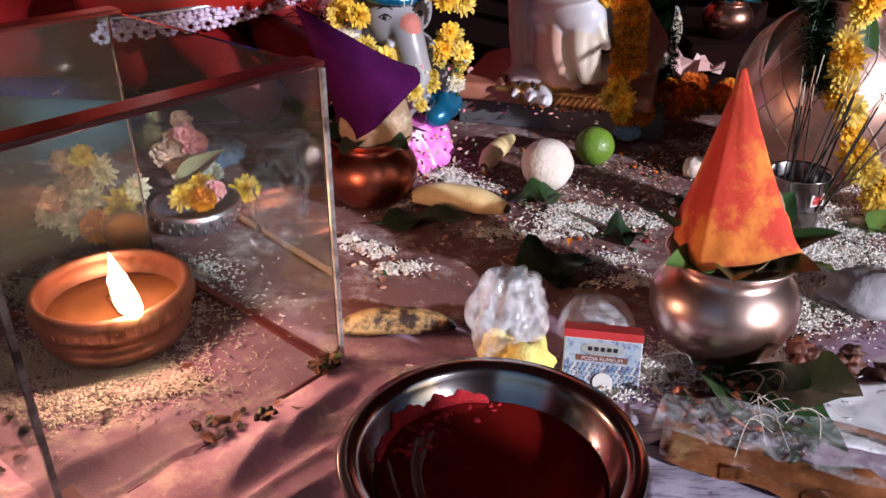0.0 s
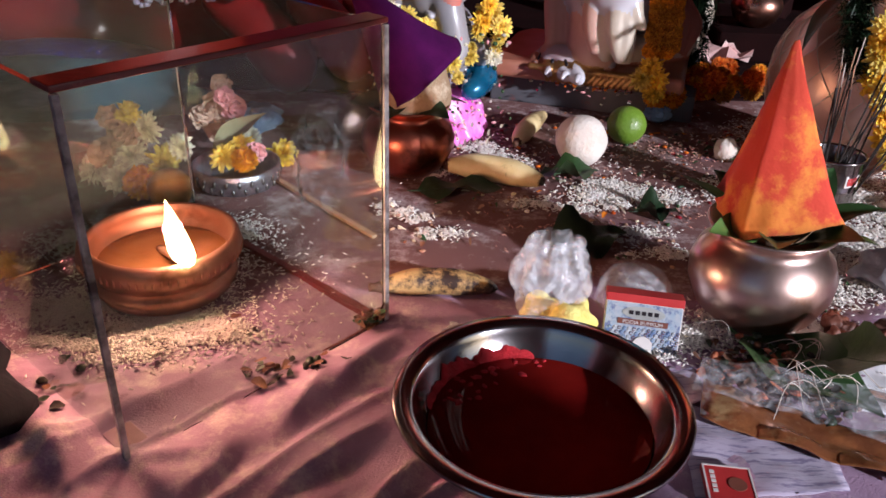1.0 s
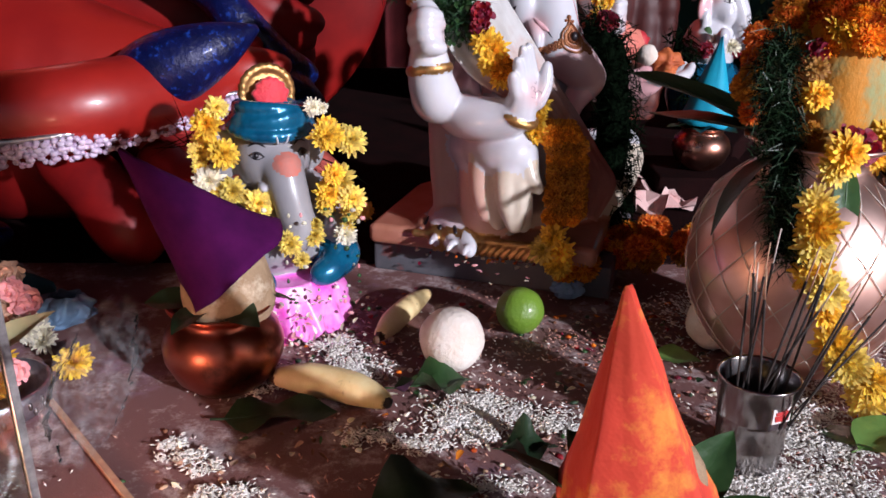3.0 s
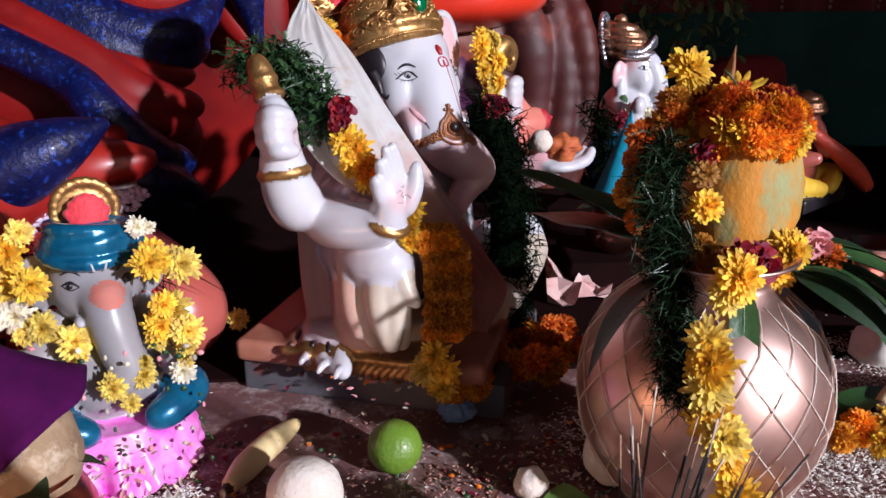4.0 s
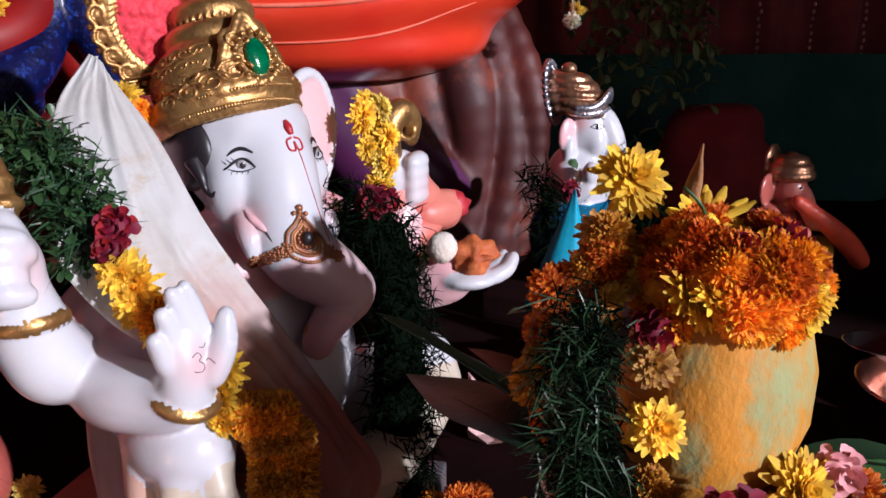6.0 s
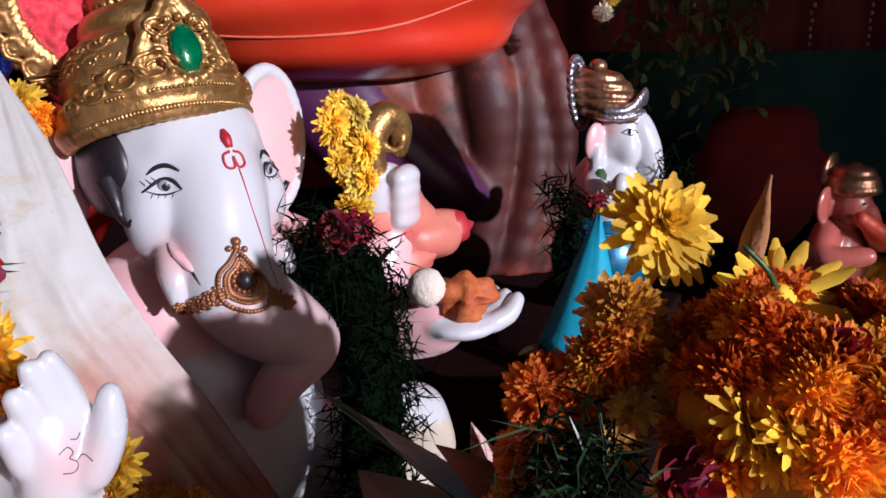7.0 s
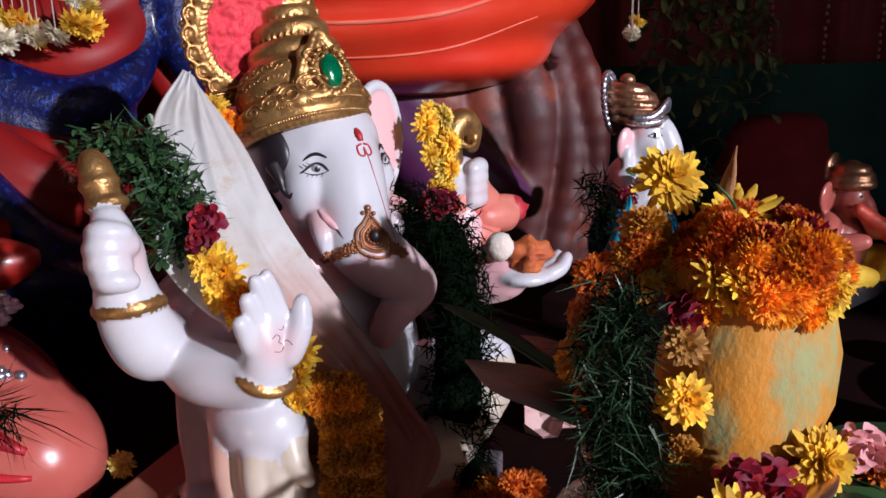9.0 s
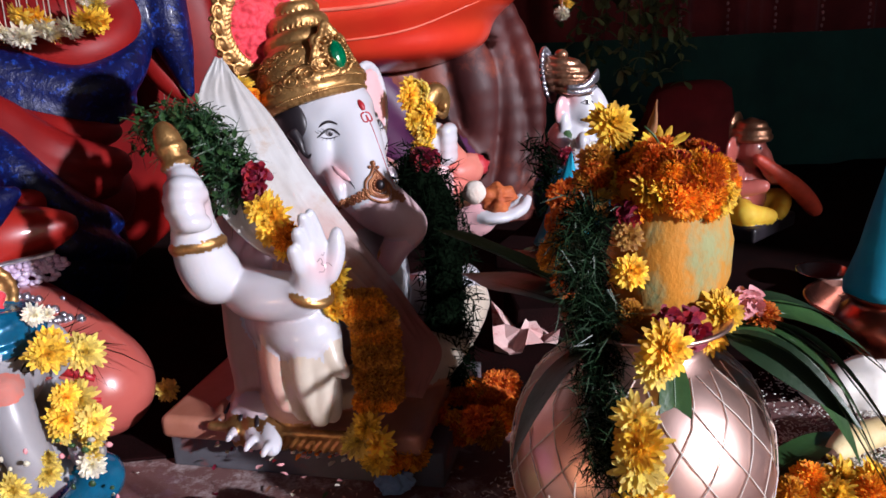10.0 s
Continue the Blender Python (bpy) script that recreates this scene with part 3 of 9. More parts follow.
GREEN_CLOTH = paint("dark_green_cloth", (0.006, 0.06, 0.05), 0.8, (0.004, 0.04, 0.036), 8, 0, 0.3, 200)
# red of the unseen walls, picked for a warm bounce in the shade
BOUNCE_CANVAS = paint("red_bounce_canvas", (0.24, 0.045, 0.045), 0.9, (0.17, 0.03, 0.03), 4, 0, 0.2, 60)
EARTH = paint("packed_earth", (0.28, 0.21, 0.15), 0.95, (0.2, 0.15, 0.1), 3, 0, 0.5, 20)
FLAME_GLOW = glow("flame", (1.0, 0.7, 0.3), 60.0)
STRING = paint("pale_string", (0.75, 0.7, 0.64), 0.5, (0.5, 0.42, 0.36), 90, 0, 0.1)
ROCK = paint("grey_camphor_lump", (0.42, 0.42, 0.45), 0.6, (0.3, 0.3, 0.33), 30, 0, 0.8, 90)
BLUEP = paint("pale_blue_paint", (0.2, 0.34, 0.5), 0.5, (0.15, 0.26, 0.42), 20, 0, 0.1)


def floor_cloth():
    """White cotton cloth, red-brown in noisy patches that thicken towards the back."""
    m = paint("patchy_white_cloth", (0.38, 0.26, 0.38), 0.85, (0.29, 0.17, 0.26), 18, 0, 0.4, 600)
    nt = m.node_tree
    b = nt.nodes["Principled BSDF"]
    src = b.inputs["Base Color"].links[0].from_socket
    geo = nt.nodes.new("ShaderNodeTexCoord")
    far = nt.nodes.new("ShaderNodeTexNoise")
    far.inputs["Scale"].default_value, far.inputs["Detail"].default_value, far.inputs["Roughness"].default_value = 5.0, 8.0, 0.65
    nt.links.new(geo.outputs["Object"], far.inputs["Vector"])
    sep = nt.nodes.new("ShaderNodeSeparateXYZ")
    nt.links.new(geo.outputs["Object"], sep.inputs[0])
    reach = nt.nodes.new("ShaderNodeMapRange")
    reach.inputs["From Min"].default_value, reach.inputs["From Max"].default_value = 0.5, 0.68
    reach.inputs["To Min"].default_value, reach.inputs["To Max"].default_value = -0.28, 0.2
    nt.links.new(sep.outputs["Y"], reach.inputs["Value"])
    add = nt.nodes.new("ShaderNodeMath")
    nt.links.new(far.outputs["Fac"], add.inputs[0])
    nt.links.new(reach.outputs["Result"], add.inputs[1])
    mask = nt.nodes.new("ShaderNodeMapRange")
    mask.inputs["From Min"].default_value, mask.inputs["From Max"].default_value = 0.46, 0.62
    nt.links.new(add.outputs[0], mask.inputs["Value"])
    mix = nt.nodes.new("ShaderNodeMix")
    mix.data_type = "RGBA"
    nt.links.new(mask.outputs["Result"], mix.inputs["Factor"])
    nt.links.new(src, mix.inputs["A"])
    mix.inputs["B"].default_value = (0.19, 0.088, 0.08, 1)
    # pale rice flour trodden into the cloth, in flecks and smears
    flour, dust = nt.nodes.new("ShaderNodeTexNoise"), nt.nodes.new("ShaderNodeMapRange")
    flour.inputs["Scale"].default_value, flour.inputs["Detail"].default_value, flour.inputs["Roughness"].default_value = 17.0, 10.0, 0.78
    nt.links.new(geo.outputs["Object"], flour.inputs["Vector"])
    dust.inputs["From Min"].default_value, dust.inputs["From Max"].default_value, dust.inputs["To Max"].default_value = 0.51, 0.64, 0.8
    nt.links.new(flour.outputs["Fac"], dust.inputs["Value"])
    over = nt.nodes.new("ShaderNodeMix")
    over.data_type = "RGBA"
    nt.links.new(dust.outputs["Result"], over.inputs["Factor"])
    nt.links.new(mix.outputs["Result"], over.inputs["A"])
    over.inputs["B"].default_value = (0.6, 0.51, 0.5, 1)
    nt.links.new(over.outputs["Result"], b.inputs["Base Color"])
    return m


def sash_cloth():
    """Creased white cotton; red-bounced shade on its hanging end is put into the colour."""
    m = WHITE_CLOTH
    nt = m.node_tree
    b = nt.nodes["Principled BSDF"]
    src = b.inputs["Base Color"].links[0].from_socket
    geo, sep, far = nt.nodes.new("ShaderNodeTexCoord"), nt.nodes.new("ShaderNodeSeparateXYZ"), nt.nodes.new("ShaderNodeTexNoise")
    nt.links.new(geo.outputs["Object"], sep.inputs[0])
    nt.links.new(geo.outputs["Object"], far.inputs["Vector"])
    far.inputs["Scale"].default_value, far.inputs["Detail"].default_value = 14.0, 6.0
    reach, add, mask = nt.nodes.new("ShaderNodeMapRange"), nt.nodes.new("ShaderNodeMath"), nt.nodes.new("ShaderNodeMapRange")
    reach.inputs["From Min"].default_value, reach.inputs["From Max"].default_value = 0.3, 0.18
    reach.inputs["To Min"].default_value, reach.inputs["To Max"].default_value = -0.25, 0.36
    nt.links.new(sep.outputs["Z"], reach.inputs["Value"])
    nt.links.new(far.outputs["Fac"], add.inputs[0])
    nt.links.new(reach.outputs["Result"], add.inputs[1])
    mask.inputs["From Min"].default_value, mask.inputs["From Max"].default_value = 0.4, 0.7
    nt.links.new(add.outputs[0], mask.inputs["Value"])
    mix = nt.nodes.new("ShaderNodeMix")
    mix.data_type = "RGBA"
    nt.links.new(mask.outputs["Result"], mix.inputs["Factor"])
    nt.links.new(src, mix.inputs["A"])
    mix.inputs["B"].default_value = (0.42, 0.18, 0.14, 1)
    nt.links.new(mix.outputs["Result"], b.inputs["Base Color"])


def blush_and_shade(m, spots, tint):
    """Airbrushed pink, and shade put in as pink, round given points (x, y, z, radius) of a painted statue."""
    nt = m.node_tree
    b = nt.nodes["Principled BSDF"]
    out = b.inputs["Base Color"].links[0].from_socket
    geo = nt.nodes.new("ShaderNodeTexCoord")
    for x, y, z, r, most in spots:
        far, fade, mix = nt.nodes.new("ShaderNodeVectorMath"), nt.nodes.new("ShaderNodeMapRange"), nt.nodes.new("ShaderNodeMix")
        far.operation = "DISTANCE"
        nt.links.new(geo.outputs["Object"], far.inputs[0])
        far.inputs[1].default_value = (x, y, z)
        fade.interpolation_type = "SMOOTHSTEP"
        fade.inputs["From Min"].default_value, fade.inputs["From Max"].default_value = r, 0.0
        fade.inputs["To Max"].default_value = most
        nt.links.new(far.outputs["Value"], fade.inputs["Value"])
        mix.data_type = "RGBA"
        nt.links.new(fade.outputs["Result"], mix.inputs["Factor"])
        nt.links.new(out, mix.inputs["A"])
        mix.inputs["B"].default_value = (*tint, 1)
        out = mix.outputs["Result"]
    nt.links.new(out, b.inputs["Base Color"])


# the lower arm's pink also stands for the palm's shade on it
blush_and_shade(MARBLE, [(-0.04, -0.005, 0.3, 0.026, 0.75), (-0.143, -0.092, 0.246, 0.024, 0.5), (-0.2, -0.01, 0.304, 0.028, 0.35), (-0.15, -0.02, 0.2, 0.05, 0.55), (0.0, -0.02, 0.275, 0.03, 0.5), (0.185, 0.035, 0.29, 0.03, 0.5), (-0.12, 0.05, 0.24, 0.06, 0.7), (-0.16, 0.02, 0.07, 0.045, 0.5), (0.03, 0.0, 0.3, 0.03, 0.6)], (0.66, 0.3, 0.3))
FLOOR = floor_cloth()
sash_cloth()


# ---- setting: a cloth-covered platform inside unseen added walls whose gaps shape the sun ----
CREASES = [((-0.235, 0.383), (-0.195, 0.34), 0.007), ((-0.179, 0.384), (-0.189, 0.462), 0.005), ((-0.126, 0.445), (-0.075, 0.536), 0.01), ((-0.2, 0.33), (-0.17, 0.41), 0.008), ((-0.15, 0.345), (-0.068, 0.436), 0.009), ((-0.363, 0.451), (-0.3, 0.38), 0.009), ((-0.318, 0.415), (-0.262, 0.345), 0.009), ((-0.242, 0.386), (-0.27, 0.39), 0.005), ((-0.15, 0.41), (-0.12, 0.487), 0.008), ((-0.234, 0.384), (-0.195, 0.39), 0.006), ((-0.16, 0.27), (-0.1, 0.36), 0.009), ((-0.09, 0.3), (-0.05, 0.4), 0.008), ((-0.25, 0.33), (-0.2, 0.28), 0.008), ((-0.33, 0.36), (-0.28, 0.29), 0.008)]


def fold_height(x, y):
    """Pressed creases and soft folds of the cloth, strongest before and beside the glass case."""
    front = max(0.0, min(1.0, (0.56 - y) / 0.12)) * max(0.0, min(1.0, (0.12 - x) / 0.1))
    h = 0.0012 * noise.noise(Vector((x * 14, y * 14, 0.3)))
    u = 0.77 * x + 0.64 * y
    v = -0.64 * x + 0.77 * y
    ridge = lambda p, k: max(0.0, 1 - 2.2 * abs(noise.noise(Vector(p)))) ** k
    h += front * 0.008 * ridge((v * 9 + 0.8 * u, u * 2.2, 1.7), 3)
    h += front * 0.006 * ridge((v * 21 - 2 * u, u * 4, 5.1), 4)
    left = max(0.0, min(1.0, (-0.27 - x) / 0.08)) * max(0.0, min(1.0, (0.62 - y) / 0.1))
    h += left * 0.012 * ridge((v * 8, u * 3, 2.2), 3)
    mid = max(0.0, min(1.0, (0.72 - y) / 0.1)) * (1 - front)
    h += mid * 0.005 * ridge((u * 9, v * 4, 8.2), 3)
    for (ax, ay), (bx, by), high in CREASES:
        dx, dy = bx - ax, by - ay
        t = max(0.0, min(1.0, ((x - ax) * dx + (y - ay) * dy) / (dx * dx + dy * dy)))
        off = ((x - ax) * dy - (y - ay) * dx) / math.hypot(dx, dy)
        along = math.hypot(x - ax - t * dx, y - ay - t * dy) - abs(off)
        fade = max(0.0, 1 - along / 0.02) * (0.35 + 1.3 * t * (1 - t) * 2)
        # a sharp pressed edge: steep on one side, a long slope on the other
        h += high * fade * max(0.0, 1 - abs(off) / (0.011 if off > 0 else 0.034))
    return max(-0.001, h)


def make_floor():
    xs = [-3, -2.2, -1.5, -1.1] + [-0.8 + 0.0075 * i for i in range(52)] + [-0.41 + 0.0035 * i for i in range(120)] + [0.01 + 0.0075 * i for i in range(146)] + [1.25, 1.6, 2.2, 3.0]
    ys = [-0.25, -0.1, 0.0] + [0.1 + 0.0075 * i for i in range(18)] + [0.235 + 0.0035 * i for i in range(96)] + [0.571 + 0.0075 * i for i in range(148)] + [1.8, 2.1, 2.5, 2.9]
    s = Shape()
    verts = [(x, y, fold_height(x, y)) for y in ys for x in xs]
    w = len(xs)
    faces = [(j * w + i, j * w + i + 1, (j + 1) * w + i + 1, (j + 1) * w + i) for j in range(len(ys) - 1) for i in range(w - 1)]
    s.add(verts, faces)
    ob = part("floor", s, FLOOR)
    tagged(ob, "creased white cloth, red-brown in patches, over a low platform", "floor", kind="structure")
    skirt = Shape()
    slab(skirt, (-3, -0.25, -0.7), (3, 2.9, -0.006))
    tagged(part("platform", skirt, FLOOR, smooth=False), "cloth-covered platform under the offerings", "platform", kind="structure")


def wall(name, lo, hi, mat, label):
    s = Shape()
    slab(s, lo, hi)
    return tagged(part(name, s, mat, smooth=False), label, "wall", kind="structure")


def curtain(name, x0, x1, y, z0, z1, mat, depth, period, label):
    """A hanging cloth with soft pleats and thickness."""
    s = Shape()
    n = int((x1 - x0) / period * 10)
    front, back = [], []
    for i in range(n + 1):
        x = x0 + (x1 - x0) * i / n
        a = 2 * math.pi * (x - x0) / period
        d = depth * (math.sin(a) + 0.35 * math.sin(2.3 * a + 1))
        front.append((x, y + d))
        back.append((x, y + d + 0.006))
    ring = front + back[::-1]
    m = len(ring)
    verts = [(px, py, z0) for px, py in ring] + [(px, py, z1) for px, py in ring]
    faces = [(i, (i + 1) % m, m + (i + 1) % m, m + i) for i in range(m)]
    s.add(verts, faces)
    return tagged(part(name, s, mat), label, "curtain", kind="structure")


make_floor()
# unseen ground, walls and roof, added to block and shape sun and sky
wall("ground", (-40, -40, -0.8), (40, 40, -0.7), EARTH, "unseen packed brown earth added outside the walls")
wall("wall_west", (-3.1, -0.7, -0.7), (-3.0, 3.2, 3.2), BOUNCE_CANVAS, "unseen canvas wall added to close the set and hold back light")
wall("wall_east", (5.0, -0.7, -0.7), (5.1, 3.2, 3.2), BOUNCE_CANVAS, "unseen canvas wall added to close the set and hold back light")
wall("wall_north", (-3.1, 3.2, -0.7), (5.1, 3.3, 3.2), CURTAIN, "unseen dark wall added behind the curtain")
wall("wall_south", (-0.1, -0.7, -0.7), (1.085, -0.6, 3.2), BOUNCE_CANVAS, "unseen wall added between two gaps to block the sun")
wall("wall_south_end", (-3.0, -0.7, -0.7), (-1.4, -0.6, 3.2), BOUNCE_CANVAS, "unseen canvas wall added to close the set and hold back light")
wall("wall_south_low_lintel", (-1.4, -0.7, 1.5), (-0.1, -0.6, 3.2), BOUNCE_CANVAS, "unseen canvas added above a gap that lets in skylight")
wall("wall_south_lintel", (1.085, -0.7, 2.3), (3.45, -0.6, 3.2), BOUNCE_CANVAS, "unseen canvas added above a gap that lets in the sun")
wall("wall_south_east", (3.45, -0.7, -0.7), (5.0, -0.6, 3.2), BOUNCE_CANVAS, "unseen canvas wall added to close the set and hold back light")
# unseen strip in the gap, added to keep sun off the purple cone
wall("hanging_canvas", (1.293, -0.66, 0.744), (1.417, -0.64, 2.3), BOUNCE_CANVAS, "unseen strip added to shade the purple cone")
tagged(wall("ceiling", (-3.1, -0.7, 3.2), (5.1, 3.3, 3.3), BOUNCE_CANVAS, "unseen roof added to shut out the sky"), category="ceiling")
curtain("curtain", -2.6, 4.2, 2.86, 0.0, 3.1, CURTAIN, 0.03, 0.19, "dark red pleated backdrop curtain")
curtain("green_cloth", 0.55, 4.0, 2.55, 0.0, 0.36, GREEN_CLOTH, 0.02, 0.33, "dark green cloth hung low before the curtain")


# ---- the glass case with its oil lamp ----
def glass_case():
    c = thing("glass_case", -0.083, 0.562, 0.0, "clear acrylic case with red-brown rims around a burning lamp", "glass case")
    c.matrix_basis = pose(-0.083, 0.562, 0.002, 0, 0, math.degrees(math.atan2(-0.183, -0.159)))
    w, d, h, t = 0.2424, 0.292, 0.252, 0.004
    panes = (("front_pane", (0, -t, 0), (w, 0, h)), ("back_pane", (0, -d, 0), (w, -d + t, h)), ("side_pane", (0, -d + t + 0.0005, 0), (t, -t - 0.0005, h)), ("side_pane", (w - t, -d + t + 0.0005, 0), (w, -t - 0.0005, h)))
    sheets = []
    for name, lo, hi in panes:
        s = Shape()
        slab(s, lo, hi)
        ob = part(name, s, TEAL_GLASS if name == "back_pane" else GLASS, c, smooth=False)
        ob.visible_shadow = False
        sheets.append(ob)
    for y0 in (-0.022, -d):
        s = Shape()
        slab(s, (-0.001, y0, h), (w + 0.001, y0 + 0.022, h + 0.004), edge=0.001)
        part("rim", s, RED_STRIP, c, "red-brown acrylic rim strip", smooth=False)
    for x, y in ((0, 0), (w, 0), (0, -d), (w, -d)):
        s = Shape()
        sx, sy = (1 if x == 0 else -1), (-1 if y == 0 else 1)
        slab(s, (min(x, x + sx * 0.0028) - 0.0008, min(y, y + sy * 0.0028) - 0.0008, 0), (max(x, x + sx * 0.0028) + 0.0008, max(y, y + sy * 0.0028) + 0.0008, h - 0.001), edge=0.0008)
        part("edge", s, EDGE, sheets[0] if y == 0 else sheets[1], "glued edge, its highlights painted pale", smooth=False)
    for lo, hi, m in (((0, -t - 0.0022, -0.001), (w, -t - 0.0005, 0.001), RED_STRIP), ((t + 0.0005, -d, -0.001), (t + 0.008, -t, 0.005), RED_STRIP), ((w - t - 0.018, -d, 0.0), (w - t - 0.0005, -t, 0.0022), DUSTY_STRIP)):
        s = Shape()
        slab(s, lo, hi, edge=0.0006)
        part("base_strip", s, m, c, smooth=False)
    return c


def oil_lamp():
    lamp = thing("oil_lamp", -0.285, 0.602, 0.003, "round brass oil lamp bowl, burning, on loose rice", "oil lamp")
    s = Shape()
    lathe(s, [(0.0, 0.0), (0.046, 0.0), (0.056, 0.004), (0.062, 0.013), (0.062, 0.021), (0.058, 0.024), (0.061, 0.027), (0.067, 0.036), (0.068, 0.044), (0.066, 0.052), (0.0625, 0.0545), (0.06, 0.053), (0.061, 0.045), (0.058, 0.036), (0.048, 0.024), (0.0, 0.018)], 56)
    part("bowl", s, BRASS, lamp)
    s = Shape()
    for i in range(64):
        a = 2 * math.pi * i / 64
        blob(s, (0.0674 * math.cos(a), 0.0674 * math.sin(a), 0.04), (0.0014, 0.0014, 0.0045), 0, 5, 4)
    part("beaded_band", s, BRASS, lamp)
    s = Shape()
    lathe(s, [(0.0, 0.0335), (0.03, 0.0336), (0.055, 0.0335), (0.0565, 0.0325)], 40)
    part("oil", s, paint("lamp_oil", (0.26, 0.11, 0.04), 0.06, (0.18, 0.07, 0.025), 10, 0, 0.0), lamp, "amber lamp oil")
    fx, fy = FLAME.x + 0.285, FLAME.y - 0.602
    s = Shape()
    tube(s, spline([(-0.006, 0.008, 0.034, 0.0035), (0.02, -0.026, 0.046, 0.004), (fx, fy, 0.059, 0.0035)], 5), 8)
    wick = part("wick", s, STICK_END, lamp, "charred cotton wick")
    s = Shape()
    lathe(s, [(0.0004, -0.004), (0.007, -0.001), (0.0115, 0.005), (0.0125, 0.012), (0.0112, 0.022), (0.008, 0.033), (0.0042, 0.044), (0.0004, 0.054)], 20)
    s.v = [(x * 0.8 + fx - 0.24 * z - 0.0012 * math.sin(z * 90), y * 0.8 + fy + 0.05 * z, z + 0.055) for x, y, z in s.v]
    ob = part("flame", s, FLAME_GLOW, wick, "leaning bright yellow flame")
    ob.visible_shadow = False
    return lamp


glass_case()
oil_lamp()


# ---- metal pots and bowls ----
def steel_bowl():
    b = thing("steel_bowl", 0.031, 0.402, 0.002, "wide steel bowl half full of dark red water", "bowl")
    s = Shape()
    lathe(s, [(0.0, 0.0), (0.052, 0.0), (0.057, 0.003), (0.078, 0.024), (0.086, 0.041), (0.0875, 0.045), (0.094, 0.0465), (0.0975, 0.0455), (0.099, 0.0475), (0.0975, 0.0498), (0.092, 0.0495), (0.0865, 0.0485), (0.0845, 0.0455), (0.0835, 0.042), (0.076, 0.026), (0.055, 0.006), (0.0, 0.0045)], 72)
    part("body", s, STEEL, b)
    s = Shape()
    lathe(s, [(0.0, 0.0268), (0.04, 0.0267), (0.0735, 0.0268), (0.0752, 0.0262)], 60)
    part("red_water", s, RED_WATER, b, "dark red water")
    s = Shape()
    # wet powder smeared up the inner wall, ragged at its edges
    grid, cols, rows_ = [], 60, 14
    for j in range(rows_ + 1):
        for i in range(cols + 1):
            a = radians(88 + 84 * i / cols)
            ragged = noise.noise(Vector((a * 5, 1.3, 0))) + 0.6 * noise.noise(Vector((a * 14, 4.1, 0)))
            top = 0.0275 + max(0.0, 0.0125 * math.sin(math.pi * i / cols) ** 0.6 * (0.75 + 0.7 * ragged))
            z = 0.0255 + (top - 0.0255) * j / rows_
            r = 0.0757 + (z - 0.026) * 0.47 - 0.0006 - 0.0028 * math.sin(math.pi * j / rows_) * (0.6 + abs(noise.noise(Vector((a * 11, z * 500, 2)))) * 1.6)
            grid.append((r * math.cos(a), r * math.sin(a), z))
    w = cols + 1
    s.add(grid, [(j * w + i, (j + 1) * w + i, (j + 1) * w + i + 1, j * w + i + 1) for j in range(rows_) for i in range(cols)])
    rk = random.Random(31)
    for _ in range(26):
        a, q = radians(rk.gauss(128, 26)), 0.072 - abs(rk.gauss(0, 0.012))
        blob(s, (q * math.cos(a), q * math.sin(a), 0.0268), (rk.uniform(0.001, 0.004), rk.uniform(0.001, 0.003), 0.0008), 0, 8, 4, 0.6, rk.random() * 9, rk.uniform(0, 180))
    part("kumkum_clump", s, KUMKUM, b, "wet clump of bright red powder")
    return b


POT = [(0.0, 0.0), (0.026, 0.0), (0.034, 0.003), (0.048, 0.016), (0.057, 0.036), (0.058, 0.05), (0.053, 0.064), (0.044, 0.073), (0.04, 0.077), (0.041, 0.081), (0.047, 0.086), (0.049, 0.0885), (0.047, 0.0895), (0.041, 0.086), (0.037, 0.08), (0.037, 0.076), (0.045, 0.066), (0.052, 0.05), (0.046, 0.02), (0.0, 0.006)]


def pot(x, y, scale, mat, label, group="copper pots"):
    p = thing("copper_pot", x, y, 0.001, label, "pot", group)
    s = Shape()
    lathe(s, [(r * scale, z * scale) for r, z in POT], 56)
    part("body", s, mat, p)
    s = Shape()
    tube(s, [(0.0488 * scale * math.cos(a), 0.0488 * scale * math.sin(a), 0.0888 * scale, 0.0016 * scale) for a in [2 * math.pi * i / 48 for i in range(49)]], 6)
    part("rim", s, mat, p)
    return p


